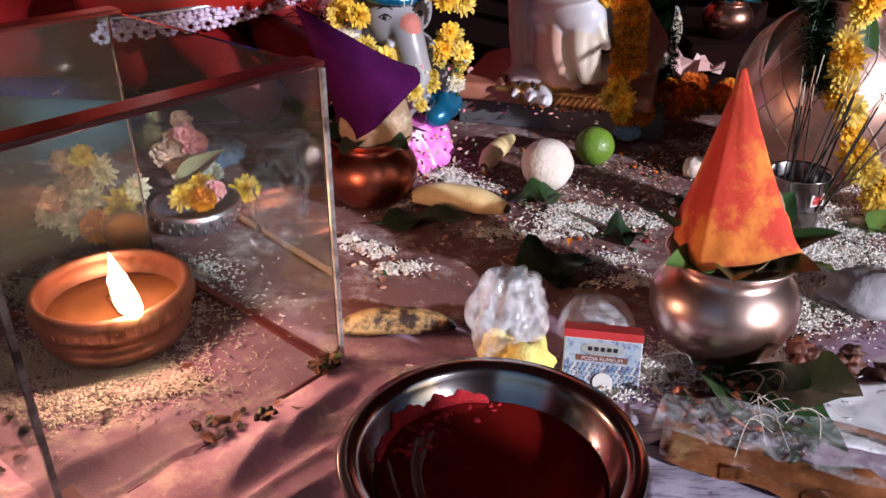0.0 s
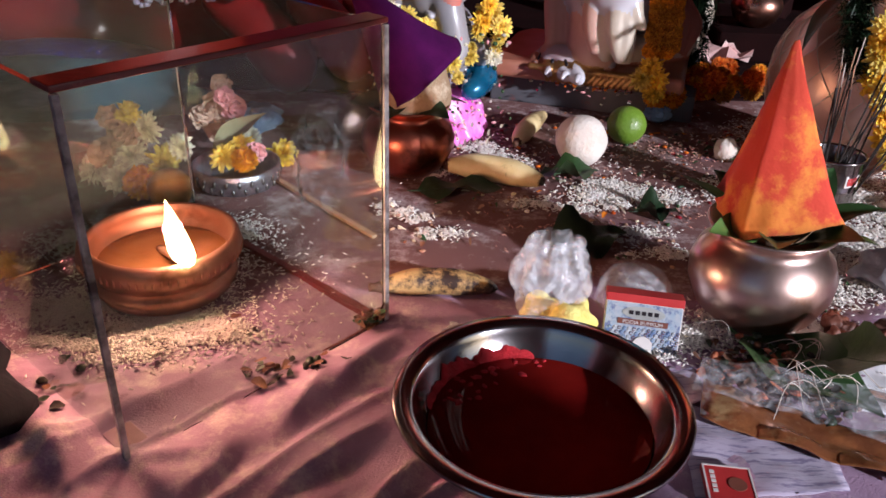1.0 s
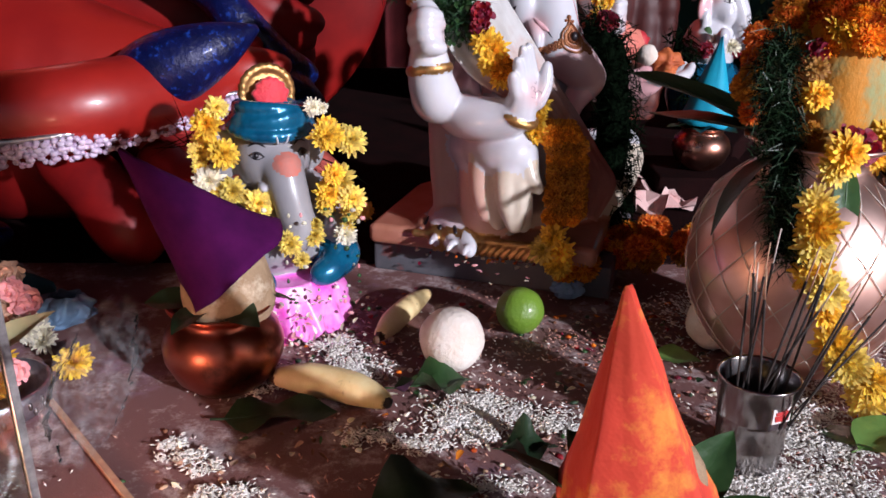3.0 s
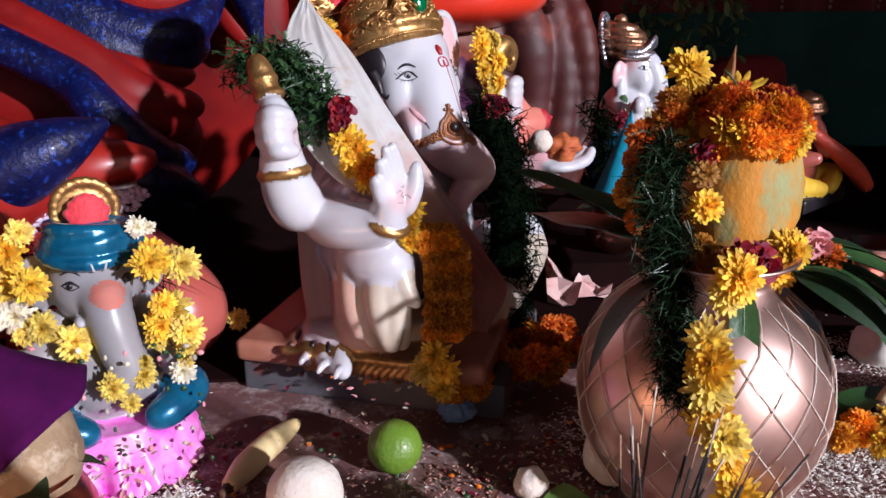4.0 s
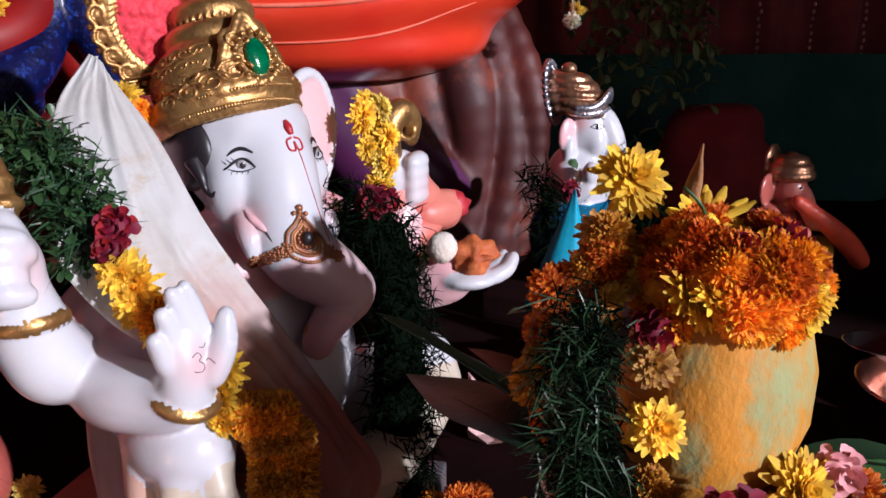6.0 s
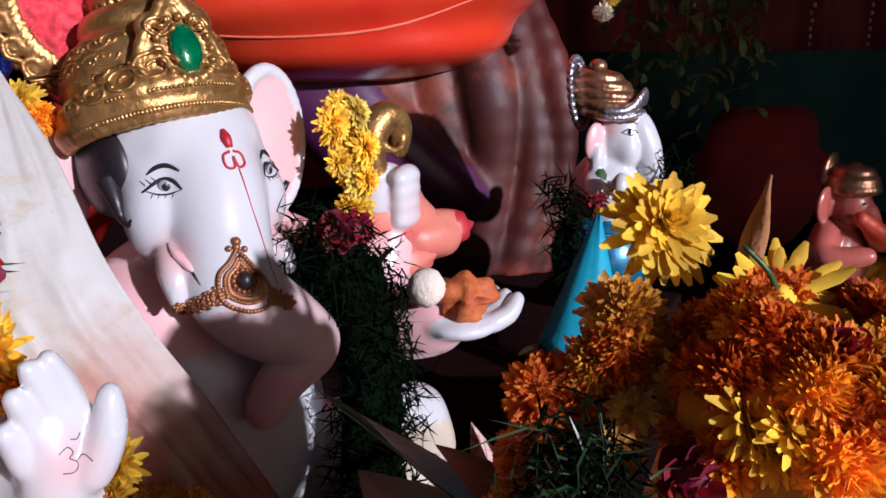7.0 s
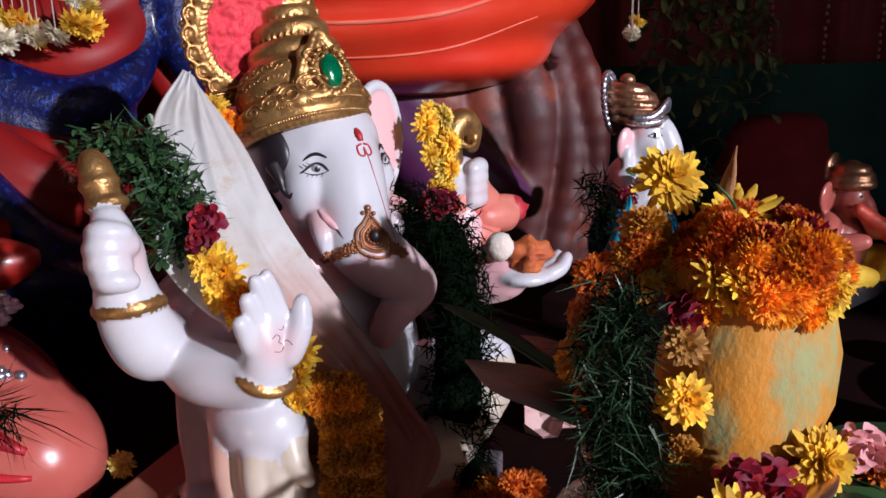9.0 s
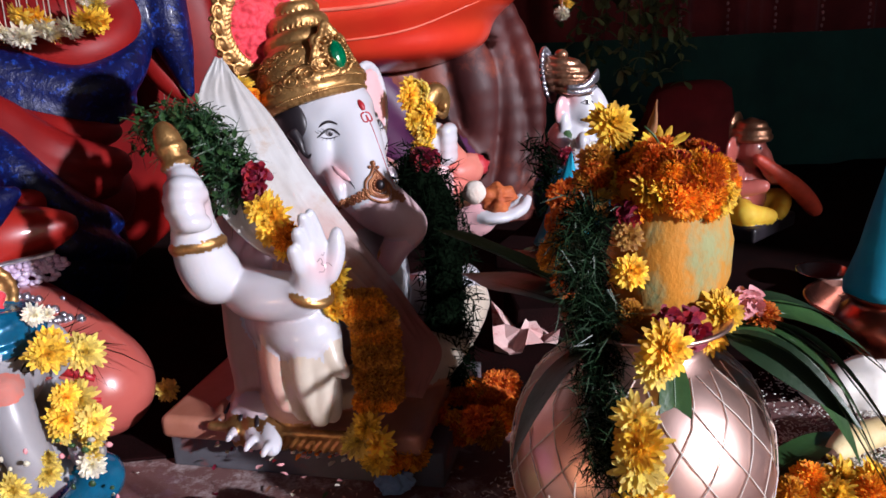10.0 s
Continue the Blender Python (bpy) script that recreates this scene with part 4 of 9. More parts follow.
def cloth_cone(name, base, apex, radius, mat, label, seed, flare=0.12, folds=5, n=72, drop=0.0, category="cloth cone", facets=0, edge=(0, -1)):
    """A cloth wrapped to a pointed cone: soft folds, an overlap and an uneven hem with thickness."""
    b, a = Vector(base), Vector(apex)
    axis = a - b
    h = axis.length
    s = Shape()
    rnd = random.Random(seed)
    ph = rnd.uniform(0, 6)
    rows = [0.0, 0.06, 0.14, 0.24, 0.36, 0.5, 0.64, 0.78, 0.9, 0.97, 1.0]
    verts = []
    m = axis.to_track_quat("Z", "Y").to_matrix().to_4x4()
    e = m.to_3x3().inverted() @ Vector((*edge, 0))
    turn = math.atan2(e.y, e.x)
    for layer in (0, 1):
        for t in rows:
            for i in range(n):
                ang = 2 * math.pi * i / n
                hem = (1 - t) ** 3 * (0.09 if facets else 0.05) * h * (noise.noise(Vector((math.cos(ang) * 1.6, math.sin(ang) * 1.6, seed))) + drop * math.sin(ang + ph))
                r = radius * ((1 - t) ** 0.93 + 0.02 * (t > 0.95)) * (1 + flare * (1 - t) ** 4)
                r *= 1 + 0.05 * (1 - t * 0.6) * math.sin(folds * ang + ph + 1.6 * t) + 0.04 * noise.noise(Vector((math.cos(ang) * 2.2, math.sin(ang) * 2.2, t * 4 + seed)))
                if facets:
                    q = ((ang - turn) / (2 * math.pi) * facets) % 1.0 - 0.5
                    flat = math.cos(math.pi / facets) / math.cos(q * 2 * math.pi / facets)
                    r *= 1 + 0.6 * (flat / 0.9 - 1) + 0.07 * noise.noise(Vector((math.cos(ang) * 1.7, math.sin(ang) * 1.7, t * 7 + seed)))
                r += 0.05 * radius * max(0, math.cos(ang - ph)) ** 16
                r -= layer * 0.0016
                verts.append((max(r, 0.0008) * math.cos(ang), max(r, 0.0008) * math.sin(ang), t * h + hem))
    R = len(rows)
    faces = []
    for layer in (0, 1):
        o = layer * R * n
        for j in range(R - 1):
            for i in range(n):
                k = (i + 1) % n
                q = (o + j * n + i, o + j * n + k, o + (j + 1) * n + k, o + (j + 1) * n + i)
                faces.append(q if layer == 0 else q[::-1])
    for i in range(n):
        k = (i + 1) % n
        faces.append((i, R * n + i, R * n + k, k))
    faces.append(tuple((R - 1) * n + i for i in range(n)))
    s.add(verts, faces)
    return tagged(part(name, s, mat, at=Matrix.Translation(b) @ m), label, category, "cloth cones")


steel_bowl()
pot(0.236, 0.588, 1.05, TINNED, "tarnished copper pot with a bright rim, filled with mango leaves")
pot(-0.085, 0.892, 0.96, COPPER_DARK, "dark polished copper pot holding a coconut")
pot(0.515, 1.5, 0.78, COPPER, "small bright copper pot under a cyan cone").location.z = 0.056
cloth_cone("cloth_cone", (0.233, 0.584, 0.11), (0.2135, 0.573, 0.249), 0.047, ORANGE_CLOTH, "orange-red cloth cone set on the leaves of a copper pot", 4, 0.1, 2, 96, 0.0, "cloth cone", 4, (-0.75, -0.66))
cloth_cone("cloth_cone", (-0.075, 0.905, 0.118), (-0.155, 0.88, 0.232), 0.05, PURPLE_CLOTH, "dark purple cloth cone tilted over a coconut", 9, 0.16, 3)
cloth_cone("cloth_cone", (0.518, 1.503, 0.128), (0.53, 1.51, 0.262), 0.04, CYAN_CLOTH, "bright cyan cloth cone on a small copper pot", 12, 0.1, 3)
cloth_cone("cloth_cone", (0.9, 1.33, 0.1), (0.875, 1.32, 0.262), 0.05, CYAN_CLOTH, "bright cyan cloth cone over a pot", 15, 0.1, 3)
pot(0.9, 1.33, 1.0, COPPER_DARK, "dark copper pot under a cyan cone")

nut = Shape()
blob(nut, (0, 0, 0), (0.043, 0.043, 0.05), 0, 24, 16, 0.08, 2)
tagged(part("coconut", nut, COCONUT_BROWN, at=Matrix.Translation((-0.078, 0.897, 0.098))), "pale brown coconut resting in a copper pot", "coconut")
nut = Shape()
blob(nut, (0, 0, 0), (0.036, 0.036, 0.046), 0, 20, 14, 0.08, 4)
tagged(part("coconut", nut, COCONUT_BROWN, at=Matrix.Translation((0.235, 0.586, 0.12))), "coconut hidden under an orange-red cloth cone", "coconut")


# ---- statues, one plain mesh each ----
def ring(clay, c, r, thick, mat, n=16, tip=0.0, turn=0.0, ry=None, k=0.002):
    m = Euler((radians(tip), 0, radians(turn))).to_matrix()
    pts = [Vector(c) + m @ Vector((r * math.cos(a), (ry or r) * math.sin(a), 0)) for a in [2 * math.pi * i / n for i in range(n + 1)]]
    clay.chain([(*p, thick) for p in pts], mat, k, 2)


def beads(shape, pts, r, mat):
    for p in pts:
        blob(shape, p, r, mat, 6, 5)


def big_statue():
    W, G, P, C, K, R, RV, GEM, BR, TR, GR, PR, FG = range(13)
    c = Clay((-0.27, -0.17, 0.03), (0.23, 0.19, 0.44), 0.0021)
    g = Clay((-0.11, -0.03, 0.355), (0.07, 0.16, 0.53), 0.0012)
    # slab and folded legs
    c.box((-0.05, 0.034, 0.053), (0.142, 0.112, 0.013), BR, 0.004, 0.008, turn=-61)
    for i in range(16):
        t = i / 15
        c.chain([(-0.176 + 0.062 * t - 0.004, 0.022 - 0.112 * t - 0.002, 0.047, 0.0034), (-0.17 + 0.062 * t - 0.004, 0.013 - 0.112 * t - 0.002, 0.06, 0.0034)], G, 0.001, 1)
    c.chain([(-0.19, 0.045, 0.0635, 0.005), (-0.15, -0.03, 0.0635, 0.005), (-0.105, -0.11, 0.0635, 0.005)], G, 0.002)
    c.ball((0.0, 0.05, 0.16), (0.088, 0.075, 0.1), W, 0.01)
    c.chain([(0.05, 0.04, 0.1, 0.045), (0.12, 0.012, 0.116, 0.032), (0.15, -0.01, 0.131, 0.024)], W, 0.01)
    c.chain([(0.145, -0.02, 0.11, 0.028), (0.03, -0.06, 0.085, 0.024), (-0.08, -0.03, 0.08, 0.02)], C, 0.012)
    # raised knee with its hanging robe
    c.chain([(-0.1, 0.04, 0.16, 0.035), (-0.128, -0.016, 0.172, 0.0285), (-0.131, -0.061, 0.174, 0.0245)], W, 0.01)
    c.chain([(-0.142, -0.026, 0.17, 0.02), (-0.136, -0.058, 0.172, 0.022)], C, 0.012)
    for fold in (
            [(-0.141, -0.06, 0.169, 0.0165), (-0.15, -0.066, 0.131, 0.0125), (-0.151, -0.078, 0.093, 0.006)],
            [(-0.129, -0.073, 0.167, 0.0135), (-0.132, -0.083, 0.151, 0.009), (-0.127, -0.094, 0.136, 0.0045)],
            [(-0.138, -0.071, 0.155, 0.0125), (-0.142, -0.08, 0.124, 0.0085), (-0.148, -0.083, 0.093, 0.005)],
            [(-0.145, -0.043, 0.148, 0.0125), (-0.149, -0.05, 0.116, 0.011), (-0.148, -0.054, 0.092, 0.0085)],
            [(-0.13, -0.07, 0.14, 0.012), (-0.13, -0.075, 0.11, 0.009), (-0.133, -0.078, 0.09, 0.007)]):
        c.chain(fold, C, 0.005)
    # shaded side of the cream robe: warm bounce put into a peach copy
    c.chain([(-0.147, -0.026, 0.168, 0.0165), (-0.156, -0.032, 0.132, 0.0125), (-0.158, -0.042, 0.101, 0.008)], PR, 0.005)
    for i in range(5):
        x, y = -0.137 + 0.0085 * i, 0.058 - 0.0093 * i
        c.chain([(x + 0.004, y + 0.004, 0.2, 0.012), (x, y, 0.179, 0.0128), (x - 0.008, y - 0.01, 0.134, 0.012), (x - 0.009, y - 0.016, 0.094, 0.011), (x - 0.012, y - 0.017, 0.068, 0.012)], PR, 0.004)
    c.chain([(-0.1, 0.03, 0.19, 0.03), (-0.108, 0.022, 0.13, 0.03), (-0.112, 0.016, 0.075, 0.03)], PR, 0.006)
    c.chain([(-0.11, 0.0, 0.165, 0.034), (-0.118, -0.01, 0.12, 0.034), (-0.12, -0.014, 0.075, 0.032)], PR, 0.008)
    # foot with toes turned out
    c.chain([(-0.12, -0.036, 0.072, 0.013), (-0.142, 0.0, 0.073, 0.017), (-0.15, 0.03, 0.074, 0.016), (-0.142, 0.056, 0.072, 0.012)], W, 0.006)
    for toe in (
            [(-0.141, 0.063, 0.071, 0.0078), (-0.174, 0.061, 0.072, 0.0076), (-0.201, 0.048, 0.066, 0.0056)],
            [(-0.146, 0.046, 0.073, 0.0085), (-0.179, 0.037, 0.073, 0.0083), (-0.211, 0.018, 0.066, 0.0062)],
            [(-0.15, 0.026, 0.074, 0.0085), (-0.182, 0.009, 0.073, 0.0083), (-0.211, -0.012, 0.066, 0.006)],
            [(-0.151, 0.008, 0.073, 0.0083), (-0.182, -0.015, 0.072, 0.008), (-0.206, -0.034, 0.066, 0.006)]):
        c.chain([(-0.145 + 0.5 * (x + 0.145), y, z - 0.0085, r * 0.95) for x, y, z, r in toe], W, 0.009)
        (x0, y0, _, _), (x1, y1, _, _) = toe[1:]
        c.chain([(-0.145 + 0.5 * (x1 + 0.141), y1, 0.0635, 0.0036), (-0.145 + 0.66 * (x1 + 0.145), y1 - 0.004, 0.064, 0.0026), (-0.145 + 0.76 * (x1 + 0.145), y1 - 0.006, 0.06, 0.0016)], W, 0.003)
    # chest and shoulders
    c.ball((0.0, 0.055, 0.245), (0.08, 0.055, 0.06), P, 0.014)
    # right arms
    c.chain([(-0.075, 0.078, 0.255, 0.028), (-0.12, 0.075, 0.24, 0.024), (-0.163, 0.045, 0.228, 0.022), (-0.186, 0.011, 0.23, 0.0232), (-0.197, 0.009, 0.248, 0.0212), (-0.202, 0.007, 0.266, 0.0186), (-0.205, 0.006, 0.282, 0.0162)], W, 0.008)
    c.ball((-0.206, 0.005, 0.302), (0.0185, 0.0165, 0.0265), W, 0.008, tip=-6)
    for i in range(4):
        x, y, z = (-0.215, -0.218, -0.2185, -0.217)[i], (0.0, -0.001, -0.003, -0.008)[i], 0.325 - 0.0105 * i
        c.chain([(x + 0.008, y - 0.011, z - 0.002, 0.0062), (x - 0.005, y - 0.006, z, 0.0068), (x - 0.002, y + 0.012, z - 0.005, 0.0066), (x + 0.01, y + 0.024, z - 0.009, 0.006)], W, 0.0045)
    c.chain([(-0.204, -0.008, 0.314, 0.0085), (-0.209, 0.004, 0.329, 0.0098), (-0.209, 0.016, 0.331, 0.0078)], W, 0.003)
    c.chain([(-0.204, 0.018, 0.333, 0.0096), (-0.205, 0.021, 0.341, 0.0112), (-0.205, 0.026, 0.351, 0.0118), (-0.205, 0.031, 0.362, 0.0108), (-0.206, 0.034, 0.369, 0.0072)], G, 0.002)
    ring(c, (-0.204, 0.02, 0.338), 0.0112, 0.0036, G, tip=-22)
    ring(c, (-0.205, 0.0265, 0.352), 0.0114, 0.0026, G, tip=-22)
    ring(c, (-0.202, 0.007, 0.266), 0.0205, 0.0054, G, tip=-10)
    c.chain([(-0.1, 0.06, 0.222, 0.024), (-0.138, 0.03, 0.213, 0.0205), (-0.161, -0.004, 0.211, 0.0212), (-0.161, -0.031, 0.212, 0.0204), (-0.149, -0.058, 0.215, 0.0182), (-0.143, -0.075, 0.222, 0.0152)], W, 0.008)
    ring(c, (-0.143, -0.073, 0.22), 0.0188, 0.0044, G, tip=28, turn=10)
    # palm held up, fingers together, thumb apart
    c.ball((-0.143, -0.08, 0.247), (0.0195, 0.0115, 0.025), W, 0.006)
    c.chain([(-0.144, -0.078, 0.245, 0.013), (-0.145, -0.076, 0.224, 0.014)], W, 0.006)
    for x0, z0, x1, z1 in ((-0.131, 0.262, -0.1425, 0.2955), (-0.1405, 0.263, -0.1515, 0.2935), (-0.15, 0.26, -0.159, 0.282), (-0.158, 0.253, -0.165, 0.267)):
        c.chain([(x0, -0.081, z0 - 0.006, 0.0066), ((x0 + x1) / 2, -0.08, (z0 + z1) / 2, 0.006), (x1, -0.082, z1 - 0.001, 0.0042)], W, 0.002)
    c.chain([(-0.133, -0.088, 0.236, 0.01), (-0.124, -0.091, 0.254, 0.0078), (-0.121, -0.091, 0.273, 0.0052)], W, 0.003)
    # left arms
    c.chain([(0.075, 0.06, 0.27, 0.03), (0.13, 0.06, 0.235, 0.028), (0.165, 0.05, 0.235, 0.024), (0.175, 0.05, 0.27, 0.018)], P, 0.008)
    c.ball((0.176, 0.05, 0.295), (0.025, 0.018, 0.03), W, 0.006)
    for i in range(4):
        c.chain([(0.172, 0.03, 0.314 - 0.011 * i, 0.0068), (0.186, 0.034, 0.315 - 0.011 * i, 0.0072), (0.198, 0.046, 0.31 - 0.011 * i, 0.0068)], W, 0.005)
    c.chain([(0.168, 0.05, 0.312, 0.009), (0.162, 0.052, 0.335, 0.0115), (0.167, 0.052, 0.354, 0.0125), (0.18, 0.051, 0.362, 0.012), (0.191, 0.05, 0.352, 0.0105), (0.191, 0.05, 0.334, 0.0075)], G, 0.002)
    ring(c, (0.178, 0.043, 0.346), 0.011, 0.0026, G, 12, 70, 0, k=0.001)
    c.chain([(0.08, 0.04, 0.25, 0.03), (0.115, 0.0, 0.22, 0.028), (0.122, -0.04, 0.225, 0.022), (0.126, -0.062, 0.23, 0.017)], P, 0.008)
    c.ball((0.132, -0.078, 0.232), (0.026, 0.022, 0.009), W, 0.006, turn=-20)
    for i in range(4):
        c.chain([(0.146, -0.092 + 0.011 * i, 0.232, 0.0068), (0.16, -0.096 + 0.011 * i, 0.237, 0.0062), (0.169, -0.096 + 0.011 * i, 0.246, 0.005)], W, 0.002)
    # head, ears, trunk
    c.ball((0.0, 0.052, 0.35), (0.054, 0.05, 0.062), W, 0.01)
    c.ball((-0.028, 0.022, 0.322), (0.027, 0.023, 0.032), W, 0.014)
    c.ball((0.028, 0.022, 0.322), (0.027, 0.023, 0.032), W, 0.014)
    c.ball((0.0, 0.02, 0.365), (0.034, 0.02, 0.02), W, 0.012)
    c.chain([(0.0, 0.018, 0.35, 0.027), (-0.004, 0.005, 0.322, 0.0265), (-0.009, -0.006, 0.297, 0.025), (-0.012, -0.015, 0.283, 0.0245)], W, 0.01)
    c.chain([(-0.011, -0.018, 0.278, 0.0245), (-0.001, -0.024, 0.265, 0.0238), (0.014, -0.03, 0.252, 0.0218), (0.031, -0.035, 0.238, 0.0175)], TR, 0.008)
    c.chain([(0.031, -0.035, 0.238, 0.0195), (0.029, -0.035, 0.23, 0.0165), (0.016, -0.034, 0.221, 0.0145), (0.003, -0.034, 0.21, 0.0125), (-0.006, -0.036, 0.2, 0.011)], P, 0.004)
    ring(c, (-0.001, -0.034, 0.206), 0.0115, 0.003, G, 10, 60)
    c.chain([(-0.037, 0.004, 0.303, 0.0095), (-0.043, -0.008, 0.292, 0.008), (-0.046, -0.015, 0.277, 0.003)], W, 0.003)
    c.chain([(0.026, 0.01, 0.3, 0.009), (0.032, -0.006, 0.292, 0.0078), (0.034, -0.015, 0.282, 0.0035)], W, 0.004)
    c.ball((-0.034, 0.002, 0.308), (0.0075, 0.007, 0.0035), R, 0.003)
    c.ball((0.072, 0.06, 0.352), (0.032, 0.007, 0.052), P, 0.004, turn=10)
    c.chain([(*p, 0.0045) for p in [(0.072 + 0.031 * math.cos(a), 0.059 + 0.006 * math.cos(a), 0.352 + 0.051 * math.sin(a)) for a in [math.pi * (i / 12 * 1.25 - 0.5) for i in range(13)]]], W, 0.003, 2)
    c.ball((-0.066, 0.085, 0.34), (0.02, 0.008, 0.04), P, 0.005, turn=12)
    # turban crown, leaning back
    ct, st = math.cos(radians(22)), math.sin(radians(22))
    lean = lambda x, y, z: (0.9 * x - 0.011, 0.059 + 0.9 * ct * y + st * z, 0.38 - 0.9 * st * y + 0.97 * ct * z)
    g.ball(lean(0.0, 0.004, 0.02), (0.051, 0.049, 0.036), G, 0.006, tip=-22)
    up = lambda x, y, z: tuple(Vector(lean(x, y - 0.008, z)) + Vector((0.15 * z, 0, 0)))
    g.ball(up(0.0, 0.006, 0.028), (0.05, 0.048, 0.034), G, 0.006, tip=-22)
    g.chain([(*up(0.058 * math.cos(a), 0.006 + 0.056 * math.sin(a), 0.002), 0.008) for a in [2 * math.pi * i / 16 for i in range(17)]], G, 0.003, 2)
    for z, r, thick in ((0.056, 0.033, 0.0115), (0.077, 0.0265, 0.0098), (0.094, 0.0185, 0.0078)):
        g.ball(up(0, 0.006, z), (r, r, thick), G, 0.003, tip=-22)
        g.chain([(*up(r * math.cos(a), 0.006 + r * math.sin(a), z + 0.003 * math.sin(a)), thick) for a in [2 * math.pi * i / 14 for i in range(15)]], G, 0.002, 2)
        for i in range(int(r * 1300)):
            a = 2 * math.pi * i / int(r * 1300)
            g.chain([(*up((r + thick * 0.85) * math.cos(a + d), 0.006 + (r + thick * 0.85) * math.sin(a + d), z + 0.003 * math.sin(a) + h), 0.0019) for d, h in ((-0.06, -0.0065), (0.06, 0.0015))], G, 0.0006, 1)
    g.ball(up(0.0, 0.006, 0.106), (0.0125, 0.0125, 0.011), G, 0.003)
    # brow plate: beaded rim, scrolls and a gem
    arc = lambda a, z, q=0.0605: lean(q * math.sin(a), 0.006 - q * math.cos(a), z)
    for i in range(33):
        t = i / 32 * 2 - 1
        g.ball(arc(t * 1.75, -0.014), (0.0042, 0.0042, 0.0042), G, 0.002)
        g.ball(arc(t * 1.75, -0.003, 0.0625), (0.0026, 0.0026, 0.0026), G, 0.001)
    for k in range(40):
        g.ball(arc((k / 39 * 2 - 1) * 1.75, -0.0075, 0.0615), (0.0062, 0.0062, 0.0066), G, 0.003)
    g.ball(arc(0.0, 0.022, 0.062), (0.024, 0.006, 0.03), G, 0.003, tip=-22)
    g.chain([(*arc(a, z, 0.0665), 0.0036) for a, z in ((-0.4, 0.002), (-0.46, 0.016), (-0.34, 0.034), (-0.16, 0.046), (0.0, 0.058), (0.16, 0.046), (0.34, 0.034), (0.46, 0.016), (0.4, 0.002))], G, 0.001, 3)
    for a, z, r in ((0.0, 0.022, 0.021), (-0.36, 0.012, 0.0135), (0.36, 0.012, 0.0135), (-0.68, 0.008, 0.0115), (0.68, 0.008, 0.0115), (-0.98, 0.004, 0.0095), (0.98, 0.004, 0.0095), (0.0, 0.046, 0.009), (-0.24, 0.038, 0.009), (0.24, 0.038, 0.009)):
        p = arc(a, z, 0.0615)
        g.ball(p, (r * 0.85, 0.0045, r * 0.9), G, 0.002, turn=math.degrees(a), tip=-22)
        ring(g, arc(a, z, 0.0645), r * 0.76, 0.0028, G, 12, 68, math.degrees(a), k=0.001)
        if z != 0.022:
            ring(g, arc(a, z, 0.066), r * 0.34, 0.0022, G, 8, 68, math.degrees(a), k=0.001)
    for i in range(16):
        a = 2 * math.pi * i / 16
        g.ball(arc(0.27 * math.cos(a), 0.022 + 0.0195 * math.sin(a), 0.0725), (0.0026, 0.0026, 0.0026), G, 0.001)
    g.ball(arc(0.0, 0.022, 0.0715), (0.0098, 0.0055, 0.0148), GEM, 0.0008, tip=-22)
    # halo plate behind the crown, red in the middle, with a rope and a curled border
    hx, hy, hz = -0.028, 0.104, 0.452
    tilted = Euler((0, 0, radians(-20))).to_matrix()
    rim = lambda a, q, out=0.0: tuple(Vector((hx, hy, hz)) + tilted @ Vector((0.93 * q * math.cos(a), -out, q * math.sin(a))))
    g.ball((hx, hy, hz), (0.043, 0.006, 0.046), RV, 0.002, turn=-20)
    rr = random.Random(6)
    for i in range(150):
        a, q = rr.uniform(0, 6.28), 0.043 * math.sqrt(rr.random())
        g.ball(rim(a, q, 0.004), 0.0034, RV, 0.002)
    g.chain([(*rim(a, 0.0505, 0.001), 0.0062) for a in [2 * math.pi * i / 24 for i in range(25)]], G, 0.002, 2)
    for i in range(64):
        a = 2 * math.pi * i / 64
        g.chain([(*rim(a - 0.03, 0.0445, 0.005), 0.0024), (*rim(a + 0.03, 0.0485, 0.006), 0.0024)], G, 0.0006, 1)
    for i in range(22):
        a = 2 * math.pi * i / 22
        g.ball(rim(a, 0.058, 0.001), 0.006, G, 0.003)
        g.chain([(*rim(a + 0.125 * math.cos(w), 0.0585 + 0.0062 * math.sin(w), 0.006), 0.0019) for w in (0.3, 1.5, 2.7, 3.9, 5.1)], G, 0.0006, 3)
        g.ball(rim(a + 0.143, 0.0635, 0.002), 0.0032, G, 0.001)
    s = Shape()
    c.pour(s)
    g.pour(s)
    # black hair beside the brow, with its curl
    blob(s, (-0.0475, 0.06, 0.349), (0.0135, 0.034, 0.031), K, 28, 18)
    tube(s, spline([(-0.055, 0.04, 0.345, 0.008), (-0.056, 0.03, 0.334, 0.0045), (-0.0555, 0.026, 0.325, 0.0026), (-0.054, 0.02, 0.321, 0.0022), (-0.052, 0.016, 0.325, 0.0018), (-0.051, 0.012, 0.323, 0.001)], 6), 8, K)
    fw = (0.0, 1.0, 0.0)
    for sx in (-1, 1):
        # eyes, brows and the mark between them
        way = (-sx * 0.55, 0.83, 0.0)
        o = Vector((sx * 0.032, 0.012, 0.343)) - Vector(way) * 0.06
        at = lambda u, v, w=1.0: (o.x + u * 0.83 * 0.8, o.y + sx * u * 0.55 * 0.8, o.z + v * 0.8, w)
        stroke(s, c, [at(-0.0125 * sx, -0.001, 0.5), at(-0.005 * sx, 0.0052), at(0.004 * sx, 0.005), at(0.0165 * sx, -0.003, 0.5)], way, 0.0013, K)
